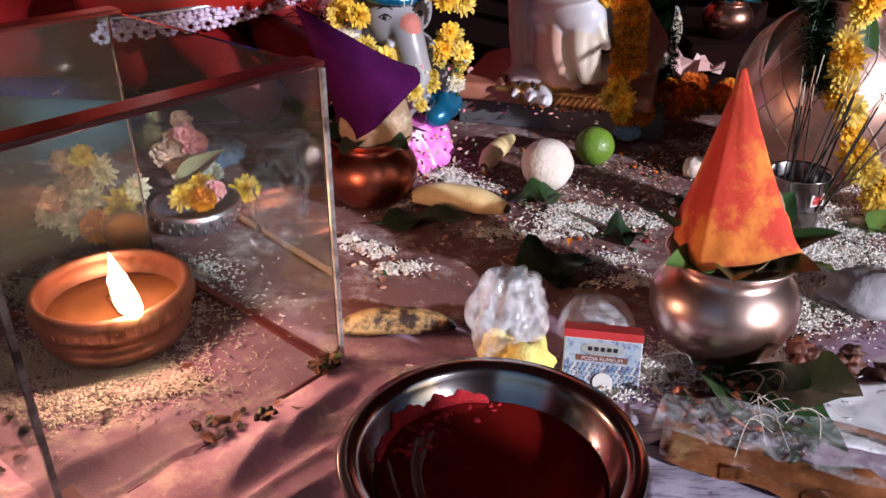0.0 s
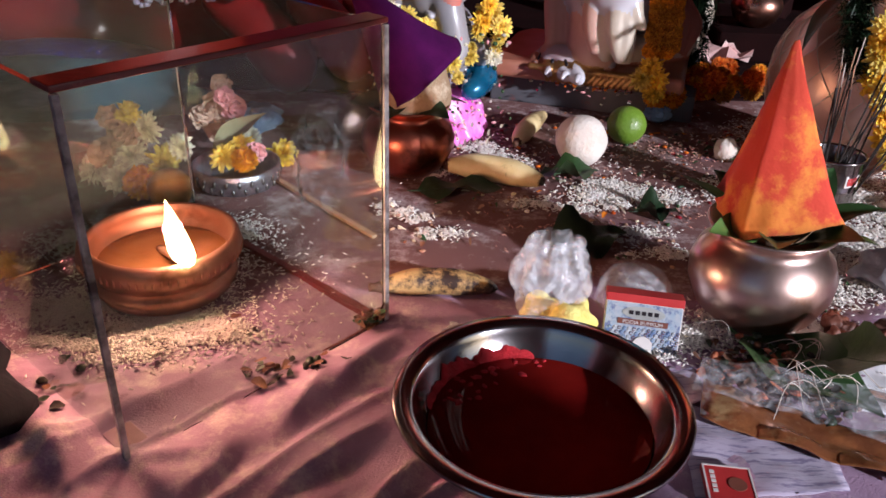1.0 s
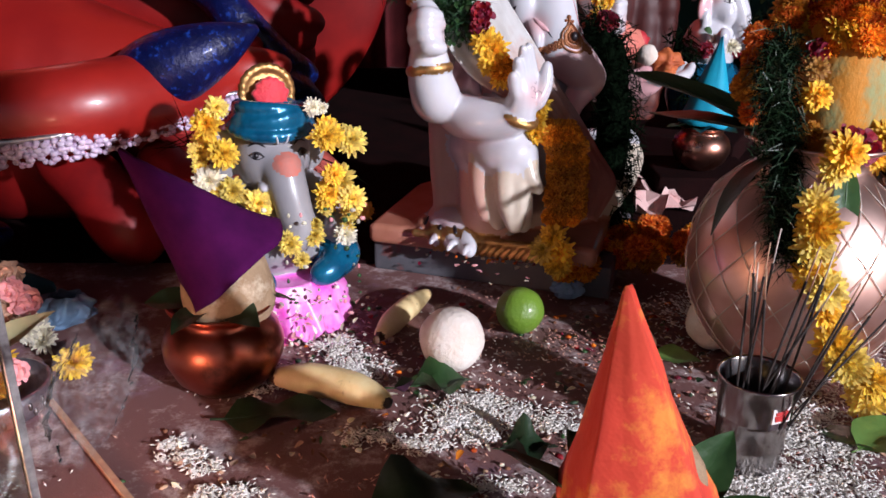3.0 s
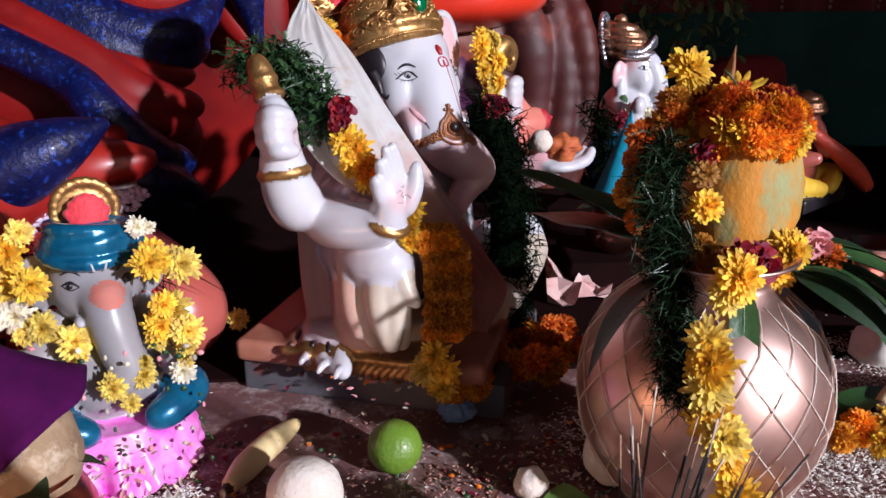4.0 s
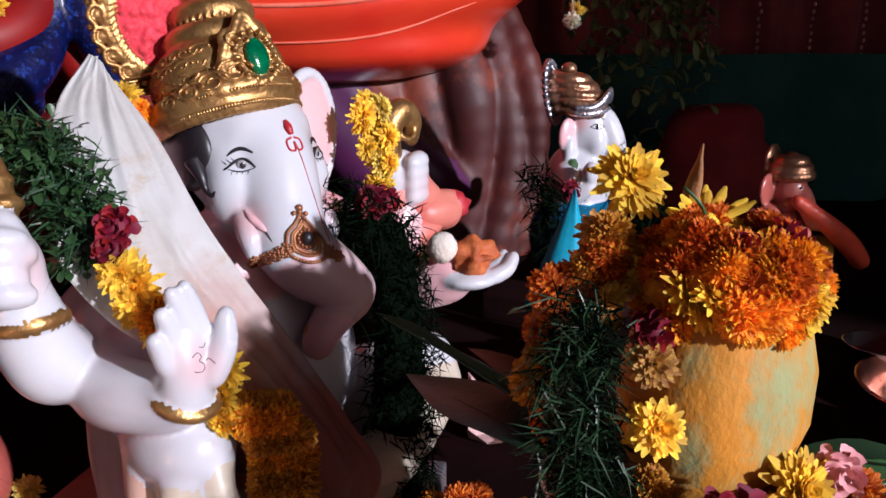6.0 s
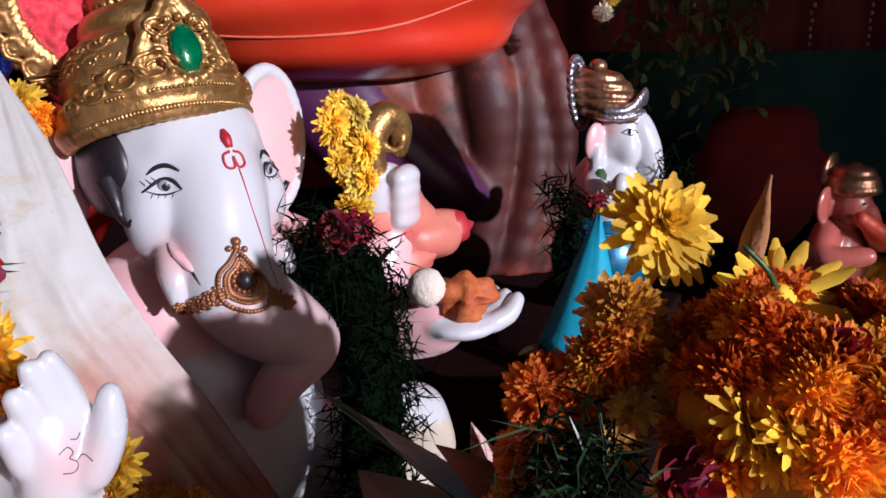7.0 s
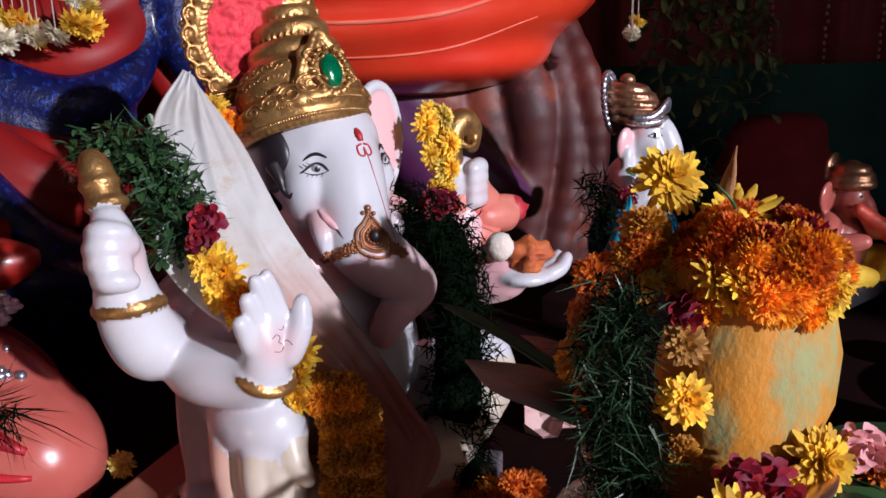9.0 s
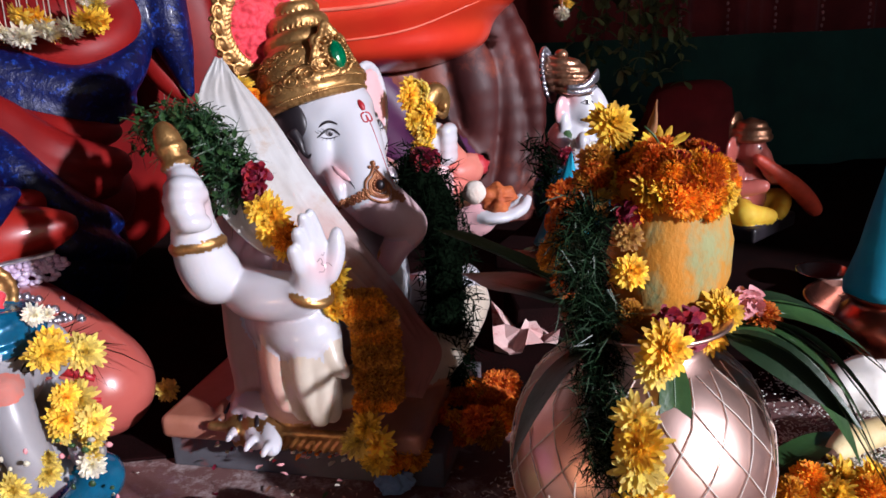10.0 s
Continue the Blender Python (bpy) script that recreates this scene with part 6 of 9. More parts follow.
# ---- the giant painted idol behind everything ----
def swags(s, RD, BL):
    """Draped sash over the side: heavy U-shaped folds of dark red and navy cloth."""
    box_lo, box_hi = (-0.78, 1.34, -0.01), (0.07, 1.92, 0.72)
    d, e = Clay(box_lo, box_hi, 0.0052), Clay(box_lo, box_hi, 0.0052)
    d.ball((-0.36, 1.84, 0.4), (0.36, 0.06, 0.4), RD, 0.02)
    e.ball((-0.46, 1.7, 0.1), (0.3, 0.14, 0.24), BL, 0.02)
    d.chain([(-0.5, 1.62, 0.35, 0.12), (-0.322, 1.62, 0.27, 0.098), (-0.24, 1.63, 0.234, 0.08), (-0.19, 1.67, 0.2, 0.06)], RD, 0.02)
    for pts, m, k in (
            ([(-0.45, 1.66, 0.54, 0.035), (-0.298, 1.66, 0.483, 0.033), (-0.212, 1.66, 0.472, 0.033), (-0.146, 1.68, 0.477, 0.03), (-0.113, 1.7, 0.53, 0.022)], RD, 0.016),
            ([(-0.45, 1.62, 0.49, 0.032), (-0.289, 1.62, 0.437, 0.032), (-0.221, 1.62, 0.422, 0.032), (-0.162, 1.63, 0.419, 0.0325), (-0.121, 1.66, 0.436, 0.028), (-0.101, 1.7, 0.483, 0.022)], RD, 0.012),
            ([(-0.42, 1.55, 0.48, 0.035), (-0.275, 1.56, 0.409, 0.0345), (-0.224, 1.57, 0.383, 0.035), (-0.177, 1.58, 0.368, 0.033), (-0.137, 1.6, 0.368, 0.0305), (-0.109, 1.64, 0.392, 0.0265), (-0.096, 1.68, 0.434, 0.021), (-0.088, 1.7, 0.5, 0.0185)], BL, 0.008),
            ([(-0.4, 1.53, 0.44, 0.02), (-0.272, 1.54, 0.373, 0.0213), (-0.214, 1.55, 0.35, 0.02), (-0.171, 1.57, 0.335, 0.0174), (-0.13, 1.6, 0.332, 0.0146), (-0.106, 1.64, 0.347, 0.01)], BL, 0.01),
            ([(-0.37, 1.5, 0.43, 0.017), (-0.249, 1.5, 0.361, 0.0177), (-0.205, 1.5, 0.326, 0.018), (-0.166, 1.5, 0.299, 0.018), (-0.132, 1.52, 0.281, 0.017), (-0.104, 1.56, 0.268, 0.013)], RD, 0.012),
            ([(-0.233, 1.54, 0.344, 0.0153), (-0.185, 1.54, 0.321, 0.0155), (-0.148, 1.56, 0.31, 0.0126), (-0.118, 1.6, 0.309, 0.008)], RD, 0.012),
            ([(-0.36, 1.47, 0.4, 0.014), (-0.245, 1.48, 0.335, 0.013), (-0.19, 1.48, 0.287, 0.0148), (-0.148, 1.49, 0.257, 0.0136), (-0.114, 1.54, 0.24, 0.0095)], RD, 0.014),
            ([(-0.35, 1.46, 0.38, 0.024), (-0.243, 1.462, 0.322, 0.0235), (-0.205, 1.447, 0.29, 0.0244), (-0.176, 1.447, 0.257, 0.0247), (-0.142, 1.456, 0.224, 0.0222), (-0.108, 1.5, 0.197, 0.0155)], BL, 0.006),
            ([(-0.34, 1.42, 0.2, 0.03), (-0.238, 1.41, 0.22, 0.0168), (-0.194, 1.405, 0.239, 0.0153), (-0.169, 1.43, 0.251, 0.0086)], RD, 0.012),
            ([(-0.32, 1.42, 0.17, 0.03), (-0.234, 1.4, 0.196, 0.018), (-0.188, 1.4, 0.209, 0.0153), (-0.158, 1.42, 0.213, 0.0086)], RD, 0.012),
            ([(-0.28, 1.44, 0.15, 0.03), (-0.199, 1.425, 0.178, 0.0202), (-0.152, 1.43, 0.191, 0.0204), (-0.114, 1.46, 0.177, 0.015), (-0.093, 1.5, 0.147, 0.0094)], BL, 0.008),
            ([(-0.102, 1.74, 0.441, 0.0177), (-0.082, 1.73, 0.388, 0.016), (-0.047, 1.72, 0.344, 0.009)], RD, 0.01),
            ([(-0.062, 1.74, 0.58, 0.034), (-0.058, 1.72, 0.502, 0.031), (-0.053, 1.71, 0.456, 0.0294), (-0.044, 1.71, 0.414, 0.0218), (-0.036, 1.71, 0.371, 0.0097), (-0.032, 1.71, 0.346, 0.0036)], BL, 0.004)):
        (d if m == RD else e).chain(pts, m, k + 0.006)
    d.pour(s)
    e.pour(s)


def giant_statue():
    OR, RD, BL, BW, SK, PU, CR, SV, NL, MR, LC = range(11)
    c = Clay((-1.35, 1.05, -0.005), (0.8, 2.55, 1.0), 0.0075)
    b = Clay((-0.9, 1.85, -0.005), (0.75, 2.3, 0.75), 0.0075)
    wave = lambda u, v, w: (0.015 * np.sin(w * 30 + 4.0 * u * u + 1.5 * u) + 0.006 * np.sin(w * 71 - 5.0 * u)) * np.clip(1.3 - np.abs(u) * 2.0, 0.25, 1) + 0 * v
    c.ball((0.2, 2.13, 0.655), (0.43, 0.29, 0.335), OR, 0.03, 0, 0, wave)
    c.ball((-0.62, 1.2, 0.03), (0.17, 0.06, 0.034), BL, 0.004)
    c.ball((-0.95, 1.66, 0.5), (0.5, 0.25, 0.3), OR, 0.03, 0, 0, wave)
    c.ball((-0.34, 2.06, 0.66), (0.46, 0.2, 0.38), RD, 0.03)
    b.ball((-0.5, 2.06, 0.25), (0.35, 0.16, 0.35), BW, 0.03)
    # brown pleats under the thigh
    for i, (x, r) in enumerate(((0.3, 0.05), (0.37, 0.06), (0.455, 0.055), (0.525, 0.045), (0.575, 0.03))):
        b.chain([(x - 0.05, 2.2, 0.48, r * 0.7), (x, 2.14 + 0.02 * (i % 2), 0.33, r), (x + 0.015, 2.14, 0.18, r * 0.8), (x - 0.02, 2.14, 0.0, r)], BW, 0.01, 4)
    b.chain([(0.2, 2.12, 0.36, 0.05), (0.3, 2.1, 0.24, 0.045), (0.42, 2.1, 0.14, 0.04)], PU, 0.03)
    b.chain([(0.14, 2.12, 0.34, 0.06), (0.26, 2.1, 0.2, 0.05), (0.36, 2.1, 0.06, 0.045)], PU, 0.03)
    # red and blue swags on the side
    for z, y, m, r in ((0.52, 1.95, RD, 0.05), (0.4, 1.95, RD, 0.05)):
        c.chain([(-0.66, y + 0.1, z + 0.16, r), (-0.45, y - 0.03, z + 0.04, r), (-0.25, y - 0.05, z - 0.03, r), (-0.1, y, z + 0.02, r * 0.8), (-0.02, y + 0.12, z + 0.12, r * 0.5)], m, 0.02, 4)
    # lower leg in red cloth with a hem, ankle and foot
    c.chain([(-1.25, 1.75, 0.35, 0.22), (-0.85, 1.58, 0.26, 0.19), (-0.5, 1.42, 0.2, 0.13), (-0.24, 1.38, 0.19, 0.055)], MR, 0.03)
    for i in range(6):
        a = i / 5
        c.chain([(-0.72 + 0.06 * i, 1.36 + 0.0 * i, 0.36 - 0.02 * i, 0.016), (-0.62 + 0.06 * i, 1.32, 0.26 - 0.012 * i, 0.017), (-0.55 + 0.06 * i, 1.3, 0.17, 0.012)], MR, 0.012)
    HEM = [(-0.46, 1.1, 0.165), (-0.33, 1.13, 0.176), (-0.27, 1.2, 0.181), (-0.2, 1.3, 0.19), (-0.12, 1.33, 0.2)]
    c.chain([(x, y + 0.05, z + 0.028, r) for (x, y, z), r in zip(HEM, (0.045, 0.045, 0.043, 0.034, 0.012))], MR, 0.02)
    c.chain([(-0.75, 1.36, 0.1, 0.1), (-0.45, 1.36, 0.1, 0.09), (-0.25, 1.36, 0.1, 0.08), (-0.14, 1.34, 0.09, 0.05)], RD, 0.02)
    c.chain([(-0.38, 1.22, 0.13, 0.032), (-0.33, 1.2, 0.1, 0.038), (-0.29, 1.18, 0.06, 0.04), (-0.275, 1.175, 0.04, 0.034)], RD, 0.01)
    c.chain([(-0.26, 1.24, 0.12, 0.03), (-0.22, 1.22, 0.09, 0.034), (-0.19, 1.2, 0.05, 0.034)], RD, 0.008)
    c.chain([(-0.15, 1.3, 0.115, 0.06), (-0.1, 1.27, 0.09, 0.06), (-0.062, 1.252, 0.068, 0.056)], SK, 0.01)
    s = Shape()
    c.pour(s)
    b.pour(s)
    swags(s, RD, BL)
    b = Clay((-0.37, 1.17, 0.13), (-0.1, 1.37, 0.33), 0.0036)
    b.chain([(-0.335, 1.27, 0.192, 0.008), (-0.29, 1.262, 0.222, 0.034), (-0.245, 1.26, 0.238, 0.047), (-0.19, 1.272, 0.262, 0.034), (-0.14, 1.3, 0.285, 0.008)], BL, 0.004)
    b.pour(s)
    # toe nail, anklet bead rows, silver hem flowers, highlights painted along the creases
    stroke(s, c, [(-0.13, 1.0, 0.12, 0.6), (-0.085, 1.0, 0.114, 1.4), (-0.05, 1.0, 0.1, 0.6)], (0, 1, 0), 0.006, NL)
    stroke(s, c, [(-0.13, 1.0, 0.088, 0.6), (-0.09, 1.0, 0.082, 1.2), (-0.045, 1.0, 0.078, 0.6)], (0, 1, 0), 0.0045, NL)
    rnd = random.Random(5)
    for i in range(110):
        x = -0.17 + 0.11 * rnd.random()
        q = c.hit((x, 0.95, 0.145 + 0.032 * rnd.random() + 0.1 * (x + 0.1)), (0, 1, 0))
        if q is not None:
            blob(s, q, 0.0048 * rnd.uniform(0.7, 1.3), SV, 6, 4)
    hem = spline(HEM, 14)
    for i, p in enumerate(hem):
        for k in range(7):
            a = 2 * math.pi * k / 7 + i
            drop = 0.011 * (i % 3 == 0) + 0.007 * math.sin(a)
            blob(s, (p[0] + 0.009 * math.cos(a), p[1] + 0.002 * math.sin(a), p[2] - 0.006 - drop), (0.0062, 0.004, 0.0038), LC, 6, 4, turn=math.degrees(a))
    tube(s, [(*q[:2], q[2] + 0.006, 0.004) for q in hem], 6, SV)
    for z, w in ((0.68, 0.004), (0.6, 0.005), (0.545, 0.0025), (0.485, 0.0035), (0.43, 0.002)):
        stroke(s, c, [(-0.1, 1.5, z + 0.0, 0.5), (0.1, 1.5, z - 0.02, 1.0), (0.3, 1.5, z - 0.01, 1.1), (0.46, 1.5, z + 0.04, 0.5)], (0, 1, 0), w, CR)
    ob = part("giant_statue", s, [ORANGE_DRAPE, RED_DRAPE, BLUE_BROCADE, BROWN_DRAPE, SKINPINK, PURPLE_DRAPE, CREASE_HIGHLIGHT, SILVER, REDP, paint("deep_red_drape_paint", (0.3, 0.014, 0.008), 0.34, (0.2, 0.007, 0.006), 4, 0, 0.08, 40, coat=0.3), paint("lilac_white_lace_paint", (0.6, 0.52, 0.64), 0.4, (0.42, 0.3, 0.44), 90, 0, 0.3, 200)])
    return tagged(ob, "giant painted statue in orange-red drapery with blue brocade sash", "statue")


giant_statue()


# ---- flowers, garlands, leaves ----
BLOOMS = {}
DUSTY_PETAL = paint("dusty_cream_petals", (0.55, 0.4, 0.28), 0.6, (0.5, 0.28, 0.2), 40, 0, 0.2, 200, vary=0.2)


def bloom_mesh(kind, i):
    """Shared flower meshes, three of each kind."""
    if (kind, i) not in BLOOMS:
        if kind in ("yellow", "pale", "white", "faded"):
            s = bloom(1.0, (26, 28, 28, 26, 24, 18, 12), 10 + i, 0.3, 0.18, 0.22)
            mat = {"yellow": YELLOW, "pale": YELLOW_PALE, "white": WHITE_PETAL, "faded": FADED_PETAL}[kind]
        elif kind in ("orange", "rust", "brown"):
            s = ruffle(1.0, 40 + i, 420, 0.14)
            mat = {"orange": ORANGE_PETAL, "rust": RUST_PETAL, "brown": BROWNED_PETAL}[kind]
        else:
            s = ruffle(1.0, 70 + i, 34, 0.5)
            mat = {"rose": ROSE, "pink": PINK_PETAL, "dusty": DUSTY_PETAL}[kind]
        me = s.mesh(kind + "_flower")
        me.materials.append(mat)
        BLOOMS[kind, i] = me
    return BLOOMS[kind, i]


def flower(p, r, kind, way, parent=None, rnd=random):
    ob = part("flower", bloom_mesh(kind, rnd.randrange(3)), None, parent)
    base = parent.matrix_basis.translation if parent else Vector((0, 0, 0))
    ob.matrix_basis = resting(Vector(p) - base, way, rnd.uniform(0, 360)) @ Matrix.Diagonal((r, r, r, 1))
    return ob


def garland(label, blooms, seed, toward=(0.2, -1, 0.25), jitter=0.5, name="flower_garland", category="garland"):
    """A string of flowers: each (x, y, z, radius, kind)."""
    rnd = random.Random(seed)
    x, y, z = blooms[-1][:3]
    g = thing(name, x, y, z, label, category, "garlands")
    for bx, by, bz, r, kind in blooms:
        way = Vector(toward).normalized() + Vector((rnd.uniform(-1, 1), rnd.uniform(-1, 1), rnd.uniform(-1, 1))) * jitter
        flower((bx, by, bz), r, kind, way, g, rnd)
    return g


def strung(points, step, r, kinds, seed, spread=0.004):
    """Flowers set along a line."""
    rnd = random.Random(seed)
    pts = spline(points, 12)
    out, acc = [], step
    for a, b in zip(pts[:-1], pts[1:]):
        acc += float(np.linalg.norm(b - a))
        if acc >= step:
            acc = 0.0
            out.append((b[0] + rnd.uniform(-spread, spread), b[1] + rnd.uniform(-spread, spread), b[2] + rnd.uniform(-spread, spread), r * rnd.uniform(0.85, 1.15), rnd.choice(kinds)))
    return out


def one_leaf(name, p, yaw, pitch, roll, length, width, mat, label, bend=0.3, fold=0.25, seed=0, group="leaves", wave=0.08):
    s = leaf(length, width, bend, fold, wave, 9, seed)
    return tagged(part(name, s, mat, at=pose(*p, 0, 0, yaw) @ pose(0, 0, 0, 0, -pitch, 0) @ pose(0, 0, 0, roll, 0, 0)), label, "leaf", group)


def grass_string(points, blades, length, thick, radius, mat, label, seed, name="grass_garland", droop=0.3):
    s = tuft(points, blades, length, thick, seed, 1.0, droop, radius)
    return tagged(part(name, s, mat), label, "garland", "garlands", kind="stuff")


# white statue: sash, grass bundle, flowers
MG = pose(0.245, 1.253, 0, 0, 0, 45)
mg = lambda x, y, z: MG @ Vector((x, y, z))


def ribbon(name, pairs, mat, label, sag=0.007, n=48, thick=0.0016, place=MG, category="sash", seed=1):
    """A cloth strip between pairs of edge points, with soft cross folds and thickness."""
    rows = spline([(*a, *b) for a, b in pairs], 9)
    s = Shape()
    grid = []
    for j, q in enumerate(rows):
        a, b = Vector(q[:3]), Vector(q[3:])
        row = []
        for i in range(n + 1):
            t = i / n
            p = a.lerp(b, t)
            g = j * 5 / 9
            f = sag * (math.sin(math.pi * t) + 0.7 * noise.noise(Vector((t * 6, g * 0.07, seed))) + 0.3 * noise.noise(Vector((t * 14, g * 0.12, seed + 4))))
            # pressed creases running along and slantwise over the strip
            f += sag * 0.55 * max(0.0, 1 - 5 * abs(noise.noise(Vector((t * 3.2 + g * 0.05, g * 0.1, seed + 9))))) * math.sin(math.pi * t)
            f += sag * 0.3 * max(0.0, 1 - 6 * abs(noise.noise(Vector((t * 4 - g * 0.2, g * 0.22, seed + 17))))) * math.sin(math.pi * t)
            row.append(p + Vector((0, -f, 0.3 * f)))
        grid.append(row)
    R, C = len(grid), n + 1
    verts = [p for row in grid for p in row] + [p + Vector((0, thick, 0)) for row in grid for p in row]
    o = R * C
    faces = []
    for j in range(R - 1):
        for i in range(n):
            a = j * C + i
            faces.append((a, a + C, a + C + 1, a + 1))
            faces.append((o + a, o + a + 1, o + a + C + 1, o + a + C))
    edge = [i for i in range(C)] + [j * C + n for j in range(1, R)] + [(R - 1) * C + i for i in range(n - 1, -1, -1)] + [j * C for j in range(R - 2, 0, -1)]
    for k in range(len(edge)):
        a, b = edge[k], edge[(k + 1) % len(edge)]
        faces.append((a, b, o + b, o + a))
    s.add(verts, faces)
    return tagged(part(name, s, mat, at=place), label, category)


ribbon("sash", [((-0.096, 0.104, 0.424), (-0.091, 0.096, 0.412)), ((-0.137, 0.079, 0.387), (-0.086, 0.04, 0.372)), ((-0.165, 0.031, 0.331), (-0.086, -0.015, 0.316)), ((-0.174, 0.012, 0.294), (-0.076, -0.042, 0.279)), ((-0.156, -0.014, 0.255), (-0.059, -0.062, 0.241)), ((-0.13, -0.042, 0.23), (-0.049, -0.082, 0.211)), ((-0.103, -0.074, 0.189), (-0.034, -0.105, 0.168)), ((-0.096, -0.094, 0.145), (-0.025, -0.127, 0.131)), ((-0.083, -0.113, 0.101), (-0.055, -0.124, 0.09))], WHITE_CLOTH, "wide white stained sash across a statue, lower end tinted as in shade", 0.005)

rnd = random.Random(3)
pts = [mg(*p) for p in ((-0.178, 0.105, 0.36), (-0.155, 0.068, 0.364), (-0.152, 0.03, 0.34), (-0.158, 0.006, 0.31))]
grass_string([tuple(p) for p in pts], 1500, 0.024, 0.0007, 0.027, GRASS, "thick bundle of dark green grass over a statue's arm", 11, "grass_bundle")
s = Shape()
rl = random.Random(8)
for _ in range(700):
    p = Vector(spline([tuple(q) for q in pts], 6)[rl.randrange(19)]) + Vector((rl.uniform(-0.022, 0.022), rl.uniform(-0.022, 0.01), rl.uniform(-0.02, 0.02)))
    w = Vector((rl.gauss(0, 1), rl.gauss(0, 1), rl.gauss(0, 1))).normalized()
    petal(s, p, w, 0.009, 0.0055, 0.002)
tagged(part("tulsi_leaves", s, LEAF, smooth=True), "small dark green leaves among a grass bundle", "leaves", kind="stuff")
garland("dark red rose and yellow chrysanthemums on a white sash", [(*mg(-0.15, -0.02, 0.322), 0.015, "rose"), (*mg(-0.157, -0.025, 0.309), 0.013, "rose"), (*mg(-0.156, -0.032, 0.295), 0.0165, "yellow"), (*mg(-0.149, -0.04, 0.288), 0.0165, "yellow"), (*mg(-0.151, -0.038, 0.274), 0.016, "yellow"), (*mg(-0.143, -0.046, 0.268), 0.015, "orange"), (*mg(-0.143, -0.044, 0.256), 0.013, "yellow")], 5, (-0.2, -0.95, 0.2), 0.3)
garland("broad string of browned marigolds hanging to a dark board", [(*mg(-0.114, -0.076, 0.228), 0.015, "yellow"), (*mg(-0.12, -0.08, 0.212), 0.014, "yellow"), (*mg(-0.124, -0.084, 0.198), 0.0125, "yellow")] + [(*mg(x + dx + 0.006, y - dx, z), r, kind) for x, y, z, r, kind in strung([(-0.108, -0.094, 0.205, 0), (-0.106, -0.106, 0.165, 0), (-0.107, -0.11, 0.132, 0), (-0.11, -0.112, 0.104, 0)], 0.0085, 0.0135, ["brown", "brown", "orange", "brown"], 6) for dx in (-0.006, 0.002, 0.01)] + [(*mg(-0.119, -0.112, 0.082), 0.018, "yellow"), (*mg(-0.126, -0.105, 0.067), 0.018, "pale"), (*mg(-0.114, -0.118, 0.065), 0.019, "yellow"), (*mg(-0.118, -0.12, 0.05), 0.016, "yellow")], 7, (-0.4, -0.85, 0.2), 0.45)
rl = random.Random(14)
garland("rust-orange marigold strings heaped in shade", [(x + rl.gauss(0, 0.012), y + rl.gauss(0, 0.012), 0.03 + 0.02 * rl.random(), rl.uniform(0.014, 0.02), rl.choice(("rust", "orange", "brown", "orange"))) for x, y in ((0.258, 1.12), (0.276, 1.15), (0.296, 1.121), (0.3, 1.17), (0.316, 1.2), (0.33, 1.16), (0.344, 1.147), (0.36, 1.22), (0.37, 1.18), (0.389, 1.174), (0.39, 1.24), (0.4, 1.2)) for _ in (0, 1, 2)], 10, (0.4, -0.8, 0.5), 0.5)
garland("yellow marigold string beside a statue's ear", strung([tuple(mg(*p)) for p in ((0.116, 0.032, 0.375), (0.118, 0.024, 0.35), (0.12, 0.02, 0.325), (0.122, 0.016, 0.295))], 0.003, 0.0135, ["yellow", "yellow", "pale"], 12, 0.011), 13, (0.6, -0.7, 0.2), 0.6)
garland("small yellow flowers tucked behind a gold crown", [(*mg(-0.082, 0.085, 0.392), 0.013, "yellow"), (*mg(-0.075, 0.08, 0.38), 0.012, "orange"), (*mg(-0.09, 0.08, 0.377), 0.011, "yellow")], 14, (0.3, -0.9, 0.2), 0.4)
grass_string([tuple(mg(*p)) for p in ((0.05, -0.02, 0.292), (0.078, -0.03, 0.265), (0.078, -0.045, 0.21), (0.066, -0.06, 0.15), (0.056, -0.062, 0.09), (0.05, -0.062, 0.05))], 7500, 0.017, 0.0007, 0.036, GRASS_SHADED, "heavy dark green grass garland over a statue's shoulder", 15)
# added filler tube, near-black so the garland's inside reads as shade
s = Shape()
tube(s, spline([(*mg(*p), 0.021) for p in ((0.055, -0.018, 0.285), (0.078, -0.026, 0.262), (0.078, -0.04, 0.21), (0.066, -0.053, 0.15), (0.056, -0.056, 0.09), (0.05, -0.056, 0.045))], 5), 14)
tagged(part("garland_core", s, GRASS_SHADED), "added core filling a heavy grass garland, darkened as in shade", "garland", "garlands")
garland("dark red rose on a grass garland", [(*mg(0.062, -0.03, 0.303), 0.016, "rose"), (*mg(0.085, -0.02, 0.3), 0.014, "rose")], 16)
s = Shape()
blob(s, (0, 0, 0), 0.0135, 0, 14, 10, 0.1, 3)
tagged(part("sweet_ball", s, BALLW, at=Matrix.Translation(mg(0.108, -0.066, 0.262))), "pale round sweet on a statue's hand", "sweet")
s = Shape()
blob(s, (0, 0, 0), (0.017, 0.016, 0.013), 0, 30, 20, 0.9, 5)
tagged(part("orange_sweet", s, paint("orange_sweet", (0.5, 0.13, 0.03), 0.6, (0.36, 0.07, 0.02), 60, 0, 1.0, 120), at=Matrix.Translation(mg(0.132, -0.08, 0.25))), "crumbly orange sweet on a statue's open palm", "sweet")
s = Shape()
blob(s, (-0.01, 0.004, 0.012), (0.042, 0.028, 0.03), 0, 26, 16, 0.12, 3, 30)
blob(s, (0.022, 0.022, -0.006), (0.04, 0.024, 0.024), 0, 26, 16, 0.15, 7, 40)
blob(s, (0.045, 0.036, -0.004), (0.02, 0.016, 0.014), 1, 20, 12, 0.25, 5, 40)
